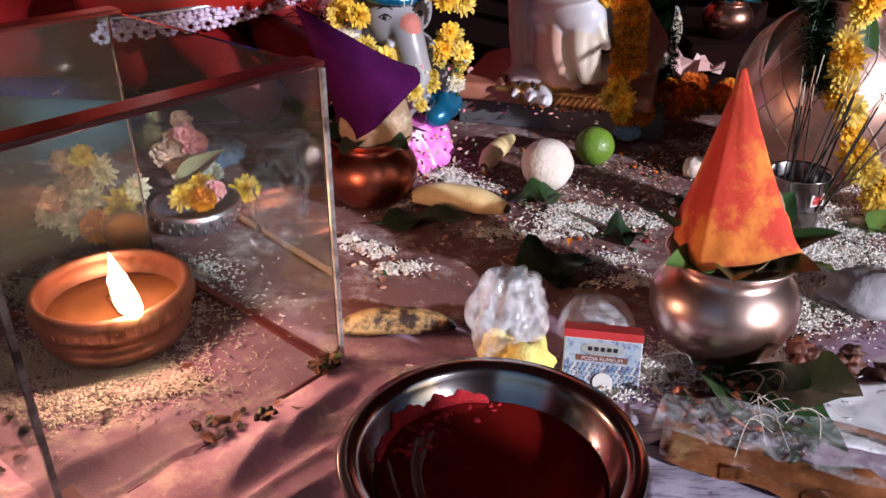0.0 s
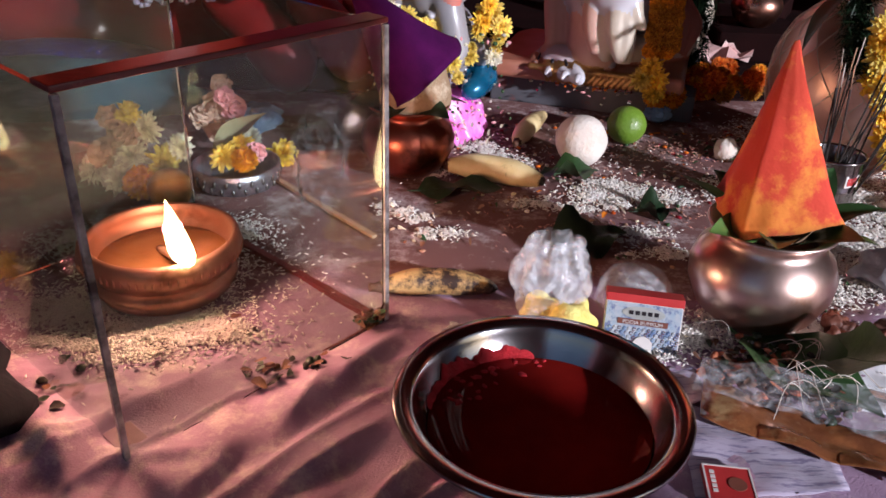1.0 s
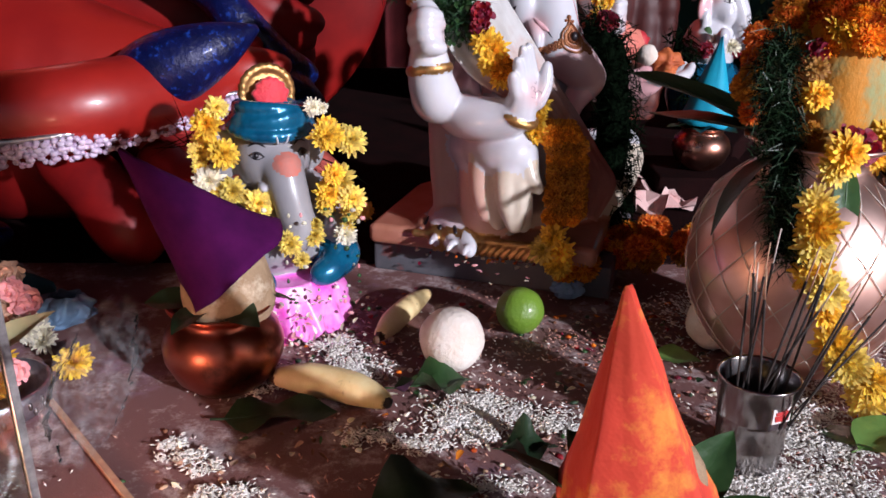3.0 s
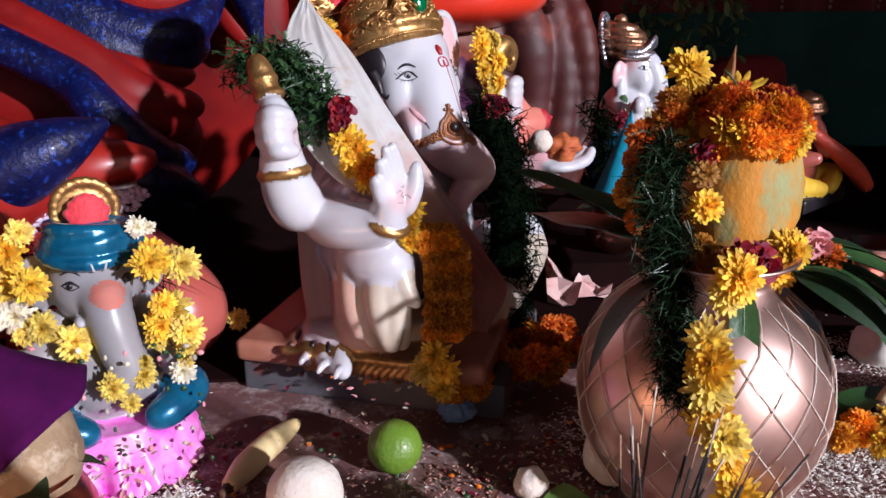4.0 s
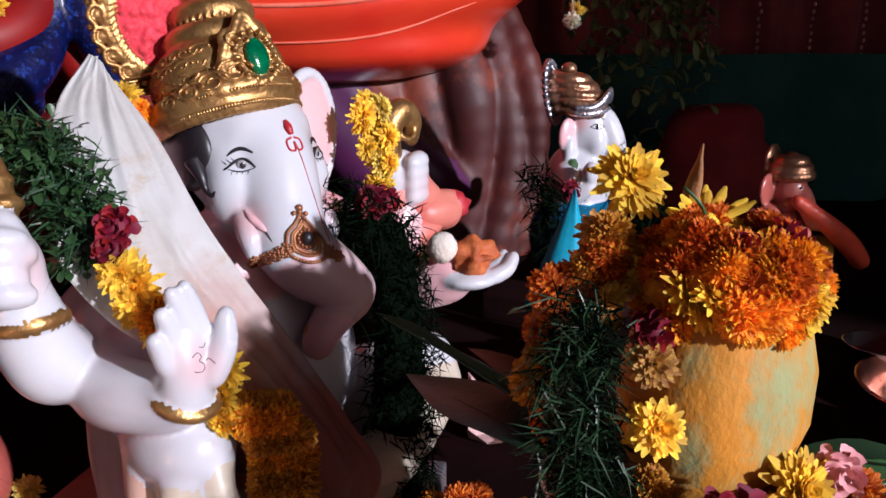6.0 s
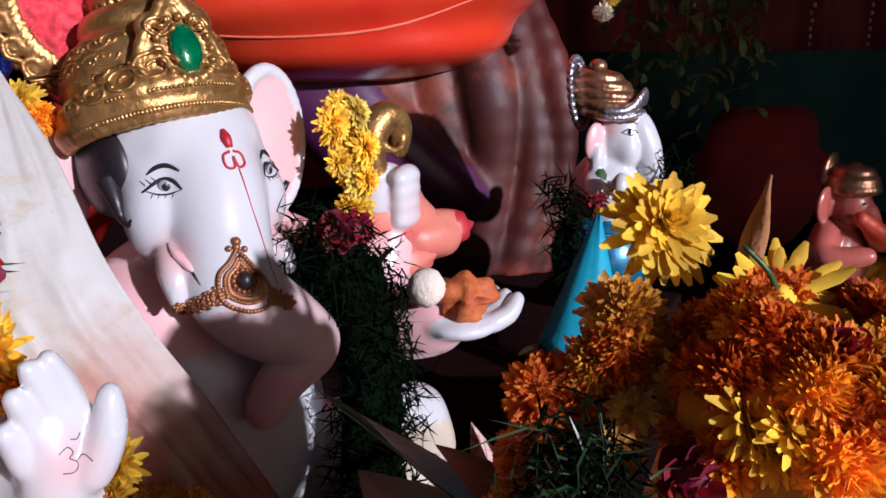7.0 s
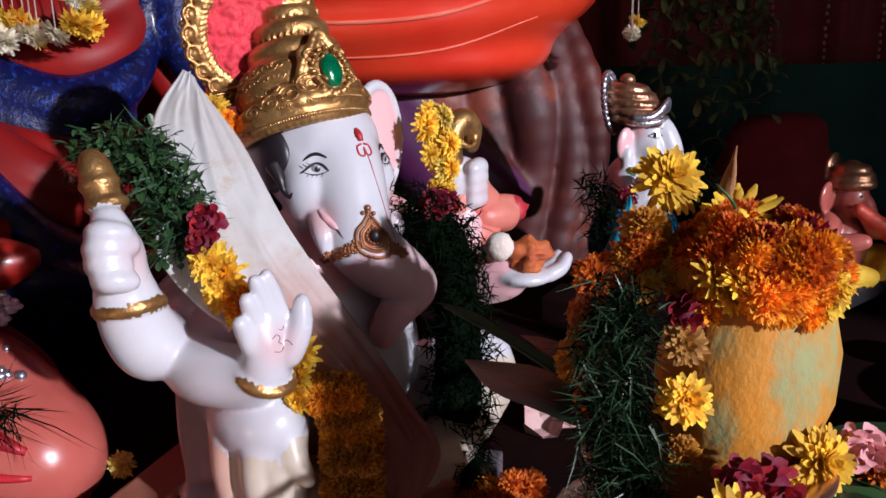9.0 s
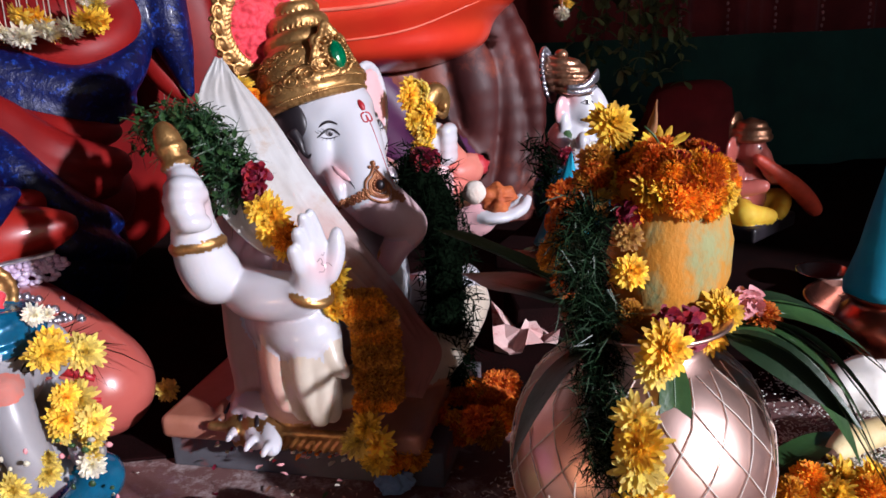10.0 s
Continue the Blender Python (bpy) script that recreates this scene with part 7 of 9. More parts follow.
blob(s, (0.0, 0.0, -0.022), (0.034, 0.022, 0.016), 0, 24, 14, 0.2, 9, 25)
tagged(part("pink_roll", s, [paint("salmon_cloth", (0.62, 0.22, 0.16), 0.4, (0.55, 0.12, 0.1), 18, 0, 0.2, 80, (0.4, 0.03, 0.03), 24, 0.64), paint("wet_red_cloth", (0.5, 0.05, 0.06), 0.35, (0.4, 0.02, 0.03), 20)], at=Matrix.Translation(mg(0.185, 0.045, 0.264))), "salmon pink cloth roll with a red tip behind a statue's hand", "cloth roll")

# back cloth added, shade put into its near-black colour, and a low step
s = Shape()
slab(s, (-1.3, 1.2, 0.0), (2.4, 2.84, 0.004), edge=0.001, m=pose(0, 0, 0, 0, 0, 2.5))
tagged(part("back_cloth", s, SHADED_CLOTH, smooth=False), "added maroon cloth at the platform's back, darkened for shade", "cloth", kind="structure")
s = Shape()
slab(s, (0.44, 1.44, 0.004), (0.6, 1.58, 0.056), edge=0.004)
tagged(part("low_block", s, SHADED_CLOTH, smooth=False), "low block covered in dark maroon cloth", "block")

# dark board under the white statue
s = Shape()
slab(s, (0, -0.22, 0), (0.3, 0, 0.04), edge=0.003, m=pose(0.024, 1.188, 0.0, 0, 0, -16.5) @ pose(0, 0.22, 0))
tagged(part("board", s, BOARD, smooth=False), "dark slate grey board under a white statue", "board")

# small grey statue: yellow garland
FL = [(-0.092, 0.985, 0.234, 0.02, "yellow"), (-0.1, 0.99, 0.209, 0.019, "pale"), (-0.077, 0.98, 0.199, 0.019, "yellow"), (-0.09, 0.98, 0.176, 0.019, "white"), (-0.067, 0.972, 0.159, 0.017, "pale"), (-0.049, 0.966, 0.146, 0.019, "yellow"), (-0.034, 0.963, 0.108, 0.015, "pale"), (0.006, 0.985, 0.232, 0.019, "yellow"), (0.01, 0.985, 0.21, 0.019, "yellow"), (0.014, 0.985, 0.185, 0.02, "yellow"), (-0.0, 0.975, 0.157, 0.018, "yellow"), (0.017, 0.98, 0.152, 0.018, "pale"), (-0.013, 0.97, 0.13, 0.014, "pale"), (-0.107, 0.99, 0.19, 0.015, "white"), (0.022, 0.988, 0.128, 0.014, "white"), (-0.01, 0.992, 0.246, 0.011, "white"), (-0.098, 0.99, 0.15, 0.012, "white")]
rl = random.Random(77)
FL = [(x + (-0.026 if x < -0.04 else -0.004) + rl.gauss(0, 0.006), y + 0.022 + rl.gauss(0, 0.006), z - 0.008 + rl.gauss(0, 0.007), r * q, rl.choice((kind, kind, "pale"))) for x, y, z, r, kind in FL for q in (0.86, 0.6)]
garland("yellow and white chrysanthemum garland round a small grey statue", FL, 21, (0.15, -1, 0.2), 0.35)
s = Shape()
rl = random.Random(12)
for _ in range(150):
    a = rl.uniform(0, 2 * math.pi)
    blob(s, (-0.055 + 0.075 * math.cos(a) + rl.gauss(0, 0.008), 1.0 + 0.03 * math.sin(a) + rl.gauss(0, 0.008), rl.uniform(0.03, 0.15)), (rl.uniform(0.0015, 0.004), 0.002, rl.uniform(0.0015, 0.003)), rl.choice((0, 0, 1, 2)), 5, 4)
for _ in range(90):
    petal(s, (-0.04 + rl.gauss(0, 0.035), 0.965 + rl.gauss(0, 0.008), abs(rl.gauss(0.02, 0.025))), (rl.gauss(0, 1), -1, rl.gauss(0, 1)), rl.uniform(0.005, 0.01), 0.004, 0.001, rl.choice((0, 0, 2)))
tagged(part("bead_string", s, [WHITE_PETAL, LEAF, PINK_PETAL]), "loose string of white beads and buds on a statue", "beads", kind="stuff")

# ---- big copper kalash with coconut, leaves, flowers ----
KX, KY = 0.466, 0.97


def kalash():
    k = thing("kalash", KX, KY, 0.001, "large tinned copper water pot wrapped in a string net", "pot")
    prof = [(0.0, 0.0), (0.045, 0.0), (0.056, 0.004), (0.082, 0.03), (0.1, 0.068), (0.105, 0.105), (0.1, 0.142), (0.085, 0.174), (0.062, 0.196), (0.05, 0.205), (0.048, 0.213), (0.056, 0.222), (0.066, 0.228), (0.066, 0.231), (0.054, 0.226), (0.045, 0.216), (0.045, 0.205), (0.07, 0.188), (0.0, 0.18)]
    s = Shape()
    lathe(s, prof, 72)
    part("body", s, paint("bright_tinned_copper", (0.84, 0.6, 0.53), 0.33, (0.7, 0.42, 0.34), 10, 1.0, 0.05, 70, (0.6, 0.28, 0.18), 7, 0.62, 0.42), k)
    rad = lambda z: np.interp(z, [p[1] for p in prof[:10]], [p[0] for p in prof[:10]])
    s = Shape()
    for d in (-1, 1):
        for i in range(18):
            a0 = 2 * math.pi * i / 18 + 0.1 * d
            tube(s, [((rad(z) + 0.0015) * math.cos(a0 + d * (z - 0.01) * 7.5), (rad(z) + 0.0015) * math.sin(a0 + d * (z - 0.01) * 7.5), z, 0.00055) for z in [0.012 + 0.0125 * j for j in range(16)]], 5)
    part("string_net", s, STRING, k, "thin pale string net")
    return k


kalash()
s = Shape()
lathe(s, [(0.0015, -0.068), (0.02, -0.064), (0.036, -0.052), (0.048, -0.03), (0.0525, -0.005), (0.05, 0.022), (0.041, 0.046), (0.027, 0.062), (0.012, 0.07), (0.005, 0.082), (0.001, 0.088)], 40, 0, lambda a, z: 1 + 0.035 * math.cos(3 * a + 0.6) + 0.02 * noise.noise(Vector((math.cos(a) * 2, math.sin(a) * 2, z * 30))))
tagged(part("coconut", s, COCONUT, at=pose(0.492, 0.998, 0.266, 4, 6, 0) @ Matrix.Diagonal((0.93, 0.93, 1.0, 1))), "husked coconut smeared orange with turmeric on a kalash", "coconut")
s = Shape()
tube(s, spline([(0, 0, -0.03, 0.005), (0.001, 0, 0.012, 0.0055), (0.004, 0.002, 0.03, 0.0045), (0.0055, 0.002, 0.046, 0.001)], 4), 7, flat=0.5)
tagged(part("coconut_husk_tip", s, paint("dry_husk", (0.35, 0.16, 0.06), 0.8, (0.22, 0.09, 0.04), 60, 0, 0.6, 200), at=pose(0.487, 1.04, 0.34, 0, 2, 0)), "dry pointed husk tip among flowers", "husk")

MARI = []
rl = random.Random(31)
for i in range(84):
    level = i % 4
    a = 2.399963 * i
    r = (0.036, 0.038, 0.034, 0.022)[level]
    kind = rl.choice((("yellow", "orange", "yellow"), ("orange", "orange", "yellow"), ("orange", "rust", "rust"), ("rust", "rose", "rust", "orange"))[level])
    MARI.append((0.494 + r * math.cos(a), 0.995 + r * math.sin(a), 0.316 + 0.0095 * level + rl.uniform(-0.004, 0.004), rl.uniform(0.011, 0.015), kind))
garland("thick orange and rust marigold ring round a coconut", MARI, 32, (0.2, -0.5, 0.6), 0.9)
garland("browned marigolds hanging over the side of a kalash", strung([(0.44, 1.012, 0.34), (0.426, 1.01, 0.328), (0.416, 1.008, 0.31), (0.41, 1.006, 0.29), (0.41, 1.003, 0.268), (0.414, 1.0, 0.25)], 0.006, 0.0135, ["rust", "rust", "brown"], 33, 0.008), 34, (-0.1, -0.9, 0.2), 0.6)
garland("faded pale chrysanthemums on top of a grass string", [(0.436, 1.024, 0.342, 0.013, "faded"), (0.444, 1.008, 0.332, 0.011, "faded"), (0.428, 1.008, 0.328, 0.011, "brown"), (0.438, 0.995, 0.318, 0.009, "pale"), (0.432, 0.985, 0.31, 0.009, "faded")], 134, (-0.1, -0.9, 0.2), 0.6)
garland("large yellow chrysanthemum on top of marigolds", [(0.457, 1.045, 0.366, 0.0215, "yellow")], 35, (0.2, -0.75, 0.5), 0.05)
garland("yellow chrysanthemum lying face down on marigolds", [(0.487, 1.008, 0.352, 0.0205, "yellow")], 36, (0.2, 0.6, -0.75), 0.05)
s = Shape()
tube(s, spline([(0.487, 1.008, 0.352, 0.0012), (0.481, 1.005, 0.362, 0.001), (0.473, 1.007, 0.37, 0.0008)], 4), 6)
tagged(part("flower_stalk", s, LEAF), "short green flower stalk on marigolds", "stalk")
garland("yellow and red flowers at the neck of a kalash", [(0.455, 0.89, 0.236, 0.02, "yellow"), (0.449, 0.893, 0.222, 0.017, "pale"), (0.52, 0.955, 0.232, 0.021, "yellow"), (0.508, 0.945, 0.218, 0.015, "yellow"), (0.545, 0.965, 0.235, 0.015, "pink"), (0.555, 0.965, 0.222, 0.016, "rust"), (0.485, 0.93, 0.232, 0.018, "rose"), (0.468, 0.925, 0.24, 0.014, "rose"), (0.57, 0.98, 0.215, 0.012, "rust"), (0.445, 0.94, 0.275, 0.014, "yellow")], 37, (0.2, -0.9, 0.3), 0.3)
garland("yellow chrysanthemum string down the front of a kalash", strung([(0.428, 0.872, 0.195, 0), (0.432, 0.862, 0.165, 0), (0.44, 0.858, 0.13, 0), (0.455, 0.856, 0.09, 0), (0.475, 0.853, 0.055, 0), (0.5, 0.855, 0.025, 0), (0.535, 0.86, 0.02, 0)], 0.015, 0.019, ["yellow", "yellow", "pale"], 38, 0.007), 39, (-0.1, -0.9, 0.35), 0.5)
grass_string([(0.412, 0.965, 0.315), (0.408, 0.945, 0.282), (0.412, 0.936, 0.25), (0.414, 0.922, 0.222), (0.414, 0.892, 0.18), (0.418, 0.878, 0.15)], 2000, 0.016, 0.00038, 0.024, GRASS, "tangled dark green grass garland on a kalash", 40)
# inner blades: shade inside the tangle is put into their colour
grass_string([(0.418, 0.972, 0.315), (0.412, 0.952, 0.282), (0.416, 0.942, 0.25), (0.418, 0.926, 0.222), (0.418, 0.896, 0.18), (0.42, 0.882, 0.15)], 6500, 0.012, 0.00045, 0.021, GRASS_SHADED, "inner grass of a kalash garland, its shade painted near-black", 140)
garland("withered rose and brown flowers under a marigold ring", [(0.452, 0.975, 0.308, 0.014, "rose"), (0.45, 0.965, 0.295, 0.012, "faded"), (0.446, 0.955, 0.268, 0.011, "yellow"), (0.447, 0.95, 0.24, 0.011, "brown")], 42)
for i, (p, yaw, pitch, roll, ln, wd, bend) in enumerate((
        ((0.47, 0.915, 0.222), -100, -60, 0, 0.1, 0.022, 0.2), ((0.53, 0.95, 0.222), -42, -8, 20, 0.13, 0.026, 1.25), ((0.535, 0.965, 0.225), -12, 0, -20, 0.14, 0.026, 1.1),
        ((0.525, 0.985, 0.226), 10, 8, 0, 0.15, 0.028, 0.7), ((0.52, 0.945, 0.22), -58, 0, 30, 0.11, 0.028, 0.9), ((0.42, 0.985, 0.232), 122, -2, 0, 0.16, 0.05, 0.05), ((0.425, 1.0, 0.235), 128, 14, 40, 0.17, 0.05, 0.15), ((0.53, 0.975, 0.224), -2, 6, 10, 0.17, 0.03, 0.9), ((0.52, 0.94, 0.222), -30, 4, -20, 0.14, 0.026, 1.3), ((0.535, 0.96, 0.222), -24, 2, 0, 0.15, 0.024, 1.5), ((0.405, 0.955, 0.2), 235, -55, 0, 0.085, 0.02, 0.3),
        ((0.425, 0.93, 0.222), 205, 5, 20, 0.11, 0.03, 1.0), ((0.5, 1.0, 0.226), 60, 25, 0, 0.12, 0.03, 0.5), ((0.44, 1.0, 0.226), 125, 30, 0, 0.12, 0.03, 0.5))):
    one_leaf("mango_leaf", p, yaw, pitch, roll, ln, wd, LEAF if i in (0, 1, 7, 8, 9) else LEAF_DARK, "long dark green mango leaf standing in a kalash", bend, 0.2, i, "mango leaves in the kalash")

# leaves round the orange cone in its pot
for i in range(9):
    a = -150 + i * 38
    one_leaf("betel_leaf", (0.241 + 0.03 * math.cos(radians(a)), 0.588 + 0.03 * math.sin(radians(a)), 0.091), a, 22 + 8 * (i % 3), (i % 3 - 1) * 25, 0.05 + 0.008 * (i % 3), 0.03, LEAF if i % 3 else LEAF_LIGHT, "green leaf fanned round a copper pot's mouth", 0.3, 0.35, 20 + i, "leaves in the copper pot")
for i in range(6):
    a = -170 + i * 60
    one_leaf("betel_leaf", (-0.085 + 0.025 * math.cos(radians(a)), 0.892 + 0.025 * math.sin(radians(a)), 0.087), a, 15, (i % 3 - 1) * 25, 0.045, 0.028, LEAF_DARK, "dark leaf round a copper pot's mouth", 0.5, 0.3, 40 + i, "leaves in the dark pot")
for i in range(4):
    a = -160 + i * 50
    one_leaf("betel_leaf", (0.515 + 0.02 * math.cos(radians(a)), 1.5 + 0.02 * math.sin(radians(a)), 0.122), a, 20, 10, 0.05, 0.03, LEAF_DARK, "dark leaf in a small copper pot", 0.4, 0.3, 60 + i, "leaves in the small pot")


# ---- offerings on the cloth ----
def banana(p, yaw, length, r, seed, label, curve=0.25, skin=BANANA):
    b = thing("banana", *p, label, "banana", "bananas", yaw)
    s = Shape()
    n = 15
    pts = [(length * (t - 0.5), curve * length * (0.25 - (t - 0.5) ** 2) * 1.5, r * 0.92, r * (0.3 + 0.7 * min(1.0, 3.2 * t + 0.12, 3.0 * (1 - t) + 0.05) ** 0.6)) for t in [i / n for i in range(n + 1)]]
    tube(s, pts, 5)
    me = s.mesh("banana_skin")
    bm = bmesh.new()
    bm.from_mesh(me)
    bmesh.ops.subdivide_edges(bm, edges=bm.edges[:], cuts=1, use_grid_fill=True, smooth=0.5)
    bm.to_mesh(me)
    bm.free()
    for f in me.polygons:
        f.use_smooth = True
    part("skin", me, skin, b)
    s = Shape()
    tube(s, [(-length * 0.49, curve * length * 0.01, r * 0.92, r * 0.5), (-length * 0.56, -curve * length * 0.05, r * 0.95, r * 0.3), (-length * 0.6, -curve * length * 0.1, r, r * 0.34)], 7)
    part("stem", s, DRY, b, "dark dried stem")
    s = Shape()
    blob(s, (length * 0.5, 0, r * 0.92), (r * 0.34, r * 0.32, r * 0.32), 0, 10, 8, 0.4, seed)
    part("blossom_end", s, STICK, b, "black dried tip")
    return b


banana((0.018, 0.862, 0.0), -20, 0.115, 0.016, 1, "pale ripe banana lying on rice")
banana((-0.042, 0.6, 0.002), 2, 0.1, 0.0125, 2, "overripe banana with black patches beside a glass case", skin=BANANA_OLD)
banana((0.075, 1.03, 0.0), 68, 0.12, 0.013, 3, "browned banana lying in shade", 0.1)
banana((0.76, 1.11, 0.0), 20, 0.12, 0.016, 4, "pale banana among marigolds")


def ball(name, p, r, mat, label, cat, bumpy=0.05, seed=1, n=28, squash=1.0):
    s = Shape()
    blob(s, (0, 0, 0), (r, r, r * squash), 0, n, n // 2 + 4, bumpy, seed)
    return tagged(part(name, s, mat, at=Matrix.Translation(p)), label, cat)


ball("pale_fruit", (0.128, 0.933, 0.032), 0.032, BALLW, "round chalky white fruit on a green leaf", "fruit", 0.04, 1, 32)
ball("lime", (0.2, 1.015, 0.026), 0.026, LIME, "smooth green lime on petals", "lime", 0.03, 2, 28, 0.97)
ball("areca_nut", (0.4, 0.99, 0.028), 0.028, BALLW, "pale yellow round fruit behind a steel cup", "fruit", 0.06, 6)
ball("areca_nut", (0.462, 0.99, 0.02), 0.02, BALLB, "pinkish round nut behind a steel cup", "nut", 0.06, 7)
ball("sweet", (0.322, 0.972, 0.012), 0.015, BALLW, "small pale yellow sweet on the cloth", "sweet", 0.2, 8)


def steel_cup():
    c = thing("steel_cup", 0.372, 0.787, 0.001, "small steel tumbler holding black incense sticks", "cup")
    s = Shape()
    lathe(s, [(0.0, 0.0), (0.024, 0.0), (0.0255, 0.002), (0.0262, 0.02), (0.0272, 0.022), (0.0265, 0.024), (0.028, 0.045), (0.029, 0.047), (0.0283, 0.049), (0.031, 0.079), (0.0322, 0.081), (0.0312, 0.0825), (0.0298, 0.08), (0.027, 0.047), (0.0245, 0.003), (0.0, 0.003)], 48)
    part("body", s, STEEL, c)
    s = Shape()
    a = math.radians(-68)
    for dz, col, half, up in ((0.061, 0, 0.0085, 0.0065), (0.0635, 1, 0.006, 0.0012), (0.0605, 1, 0.0065, 0.001), (0.058, 1, 0.006, 0.0012)):
        verts, faces = [], []
        for k, (u, v) in enumerate(((-half, -up), (half, -up), (half, up), (-half, up))):
            rr = 0.0305 + 0.0003 * col
            verts.append((rr * math.cos(a + u / rr), rr * math.sin(a + u / rr), dz + v))
        for u, v in ((-half, -up), (half, -up), (half, up), (-half, up)):
            rr = 0.0285
            verts.append((rr * math.cos(a + u / rr), rr * math.sin(a + u / rr), dz + v))
        s.add(verts, [(0, 1, 2, 3), (4, 7, 6, 5), (0, 4, 5, 1), (1, 5, 6, 2), (2, 6, 7, 3), (3, 7, 4, 0)], col)
    part("sticker", s, [CARD_WHITE, CARD_RED], c, "small white sticker with red bars", smooth=False)
    return c


steel_cup()
rl = random.Random(51)
for i in range(15):
    x, y = 0.372 + rl.gauss(0, 0.007), 0.787 + rl.gauss(0, 0.007)
    tx, ty, tz = x + rl.uniform(-0.03, 0.055), y + rl.uniform(-0.055, 0.0), rl.uniform(0.17, 0.205)
    if i == 14:
        tx, ty, tz = 0.53, 0.87, 0.125
    st = thing("incense_stick", x, y, 0.004, "thin black incense stick in a steel cup", "incense stick", "incense sticks")
    s = Shape()
    d = Vector((tx - x, ty - y, tz - 0.004))
    tube(s, [(0, 0, 0, 0.0009), (*(d * 0.86), 0.001)], 6)
    part("coated_length", s, STICK, st)
    s = Shape()
    tube(s, [(*(d * 0.86), 0.0006), (*d, 0.0006)], 5)
    part("bare_tip", s, STICK_END if i % 3 else STRING, st, "pale bare tip")


def powder_box():
    b = thing("powder_box", 0.126, 0.539, 0.0, "small printed card box of red powder with a red lid", "box")
    b.matrix_basis = pose(0.1245, 0.523, 0.001, -16, 0, -10)
    s = Shape()
    slab(s, (-0.0305, 0, 0), (0.0305, 0.02, 0.05), edge=0.0008)
    part("carton", s, CARD_WHITE, b, smooth=False)
    s = Shape()
    slab(s, (-0.031, -0.0006, 0.044), (0.031, 0.0206, 0.0508), edge=0.0006)
    part("red_band", s, CARD_RED, b, smooth=False)
    s = Shape()
    slab(s, (-0.0298, -0.0003, 0.0015), (0.0298, 0.0002, 0.0435))
    part("printed_field", s, paint("pale_blue_print", (0.3, 0.4, 0.5), 0.5, (0.42, 0.46, 0.5), 160, 0, 0.05, 300, (0.12, 0.16, 0.3), 130, 0.54), b, smooth=False)
    s = Shape()
    for i in range(15):
        for j in range(6):
            x, z = -0.0275 + 0.0039 * (i + 0.5 * (j % 2)), 0.004 + 0.0036 * j
            tube(s, [(x + 0.0013 * math.cos(q), -0.0005, z + 0.0013 * math.sin(q), 0.00035) for q in (0.3, 1.3, 2.3, 3.3, 4.3, 5.3)], 4, (i * 7 + j * 3) % 3)
    part("scroll_pattern", s, [CARD_BLUE, CARD_WHITE, CARD_BROWN], b)
    s = Shape()
    slab(s, (-0.02, -0.0009, 0.0258), (0.02, -0.0001, 0.0305))
    band = part("title_band", s, CARD_BROWN, b, smooth=False)
    s = Shape()
    lathe(s, [(0.0, 0.0), (0.017, 0.0), (0.017, 0.0006), (0.0, 0.0007)], 32)
    ob = part("name_oval", s, paint("grey_print", (0.4, 0.42, 0.4), 0.5), b, smooth=False)
    ob.matrix_basis = pose(0, -0.0002, 0.036, 90, 0, 0) @ Matrix.Diagonal((1.0, 0.32, 1, 1))
    s = Shape()
    for i in range(5):
        slab(s, (-0.0115 + 0.005 * i, -0.0013, 0.0345), (-0.0082 + 0.005 * i, -0.0008, 0.0378))
    part("name_bars", s, BLACKP, b, smooth=False)
    cu = bpy.data.curves.new("title", "FONT")
    cu.body, cu.size, cu.align_x, cu.extrude = "POOJA KUMKUM", 0.0042, "CENTER", 0.0001
    t = new("title", cu)
    dg = bpy.context.evaluated_depsgraph_get()
    me = bpy.data.meshes.new_from_object(t.evaluated_get(dg))
    bpy.data.objects.remove(t)
    me.materials.clear()
    ob = part("title", me, CARD_WHITE, band)
    ob.matrix_basis = pose(0, -0.0012, 0.0266, 90, 0, 0)
    s = Shape()
    lathe(s, [(0.0, 0.0), (0.008, 0.0), (0.008, 0.0006), (0.0, 0.0006)], 24)
    ob = part("round_mark", s, CARD_WHITE, b, smooth=False)
    ob.matrix_basis = pose(0.002, -0.0012, 0.009, 90, 0, 0)
    return b


powder_box()


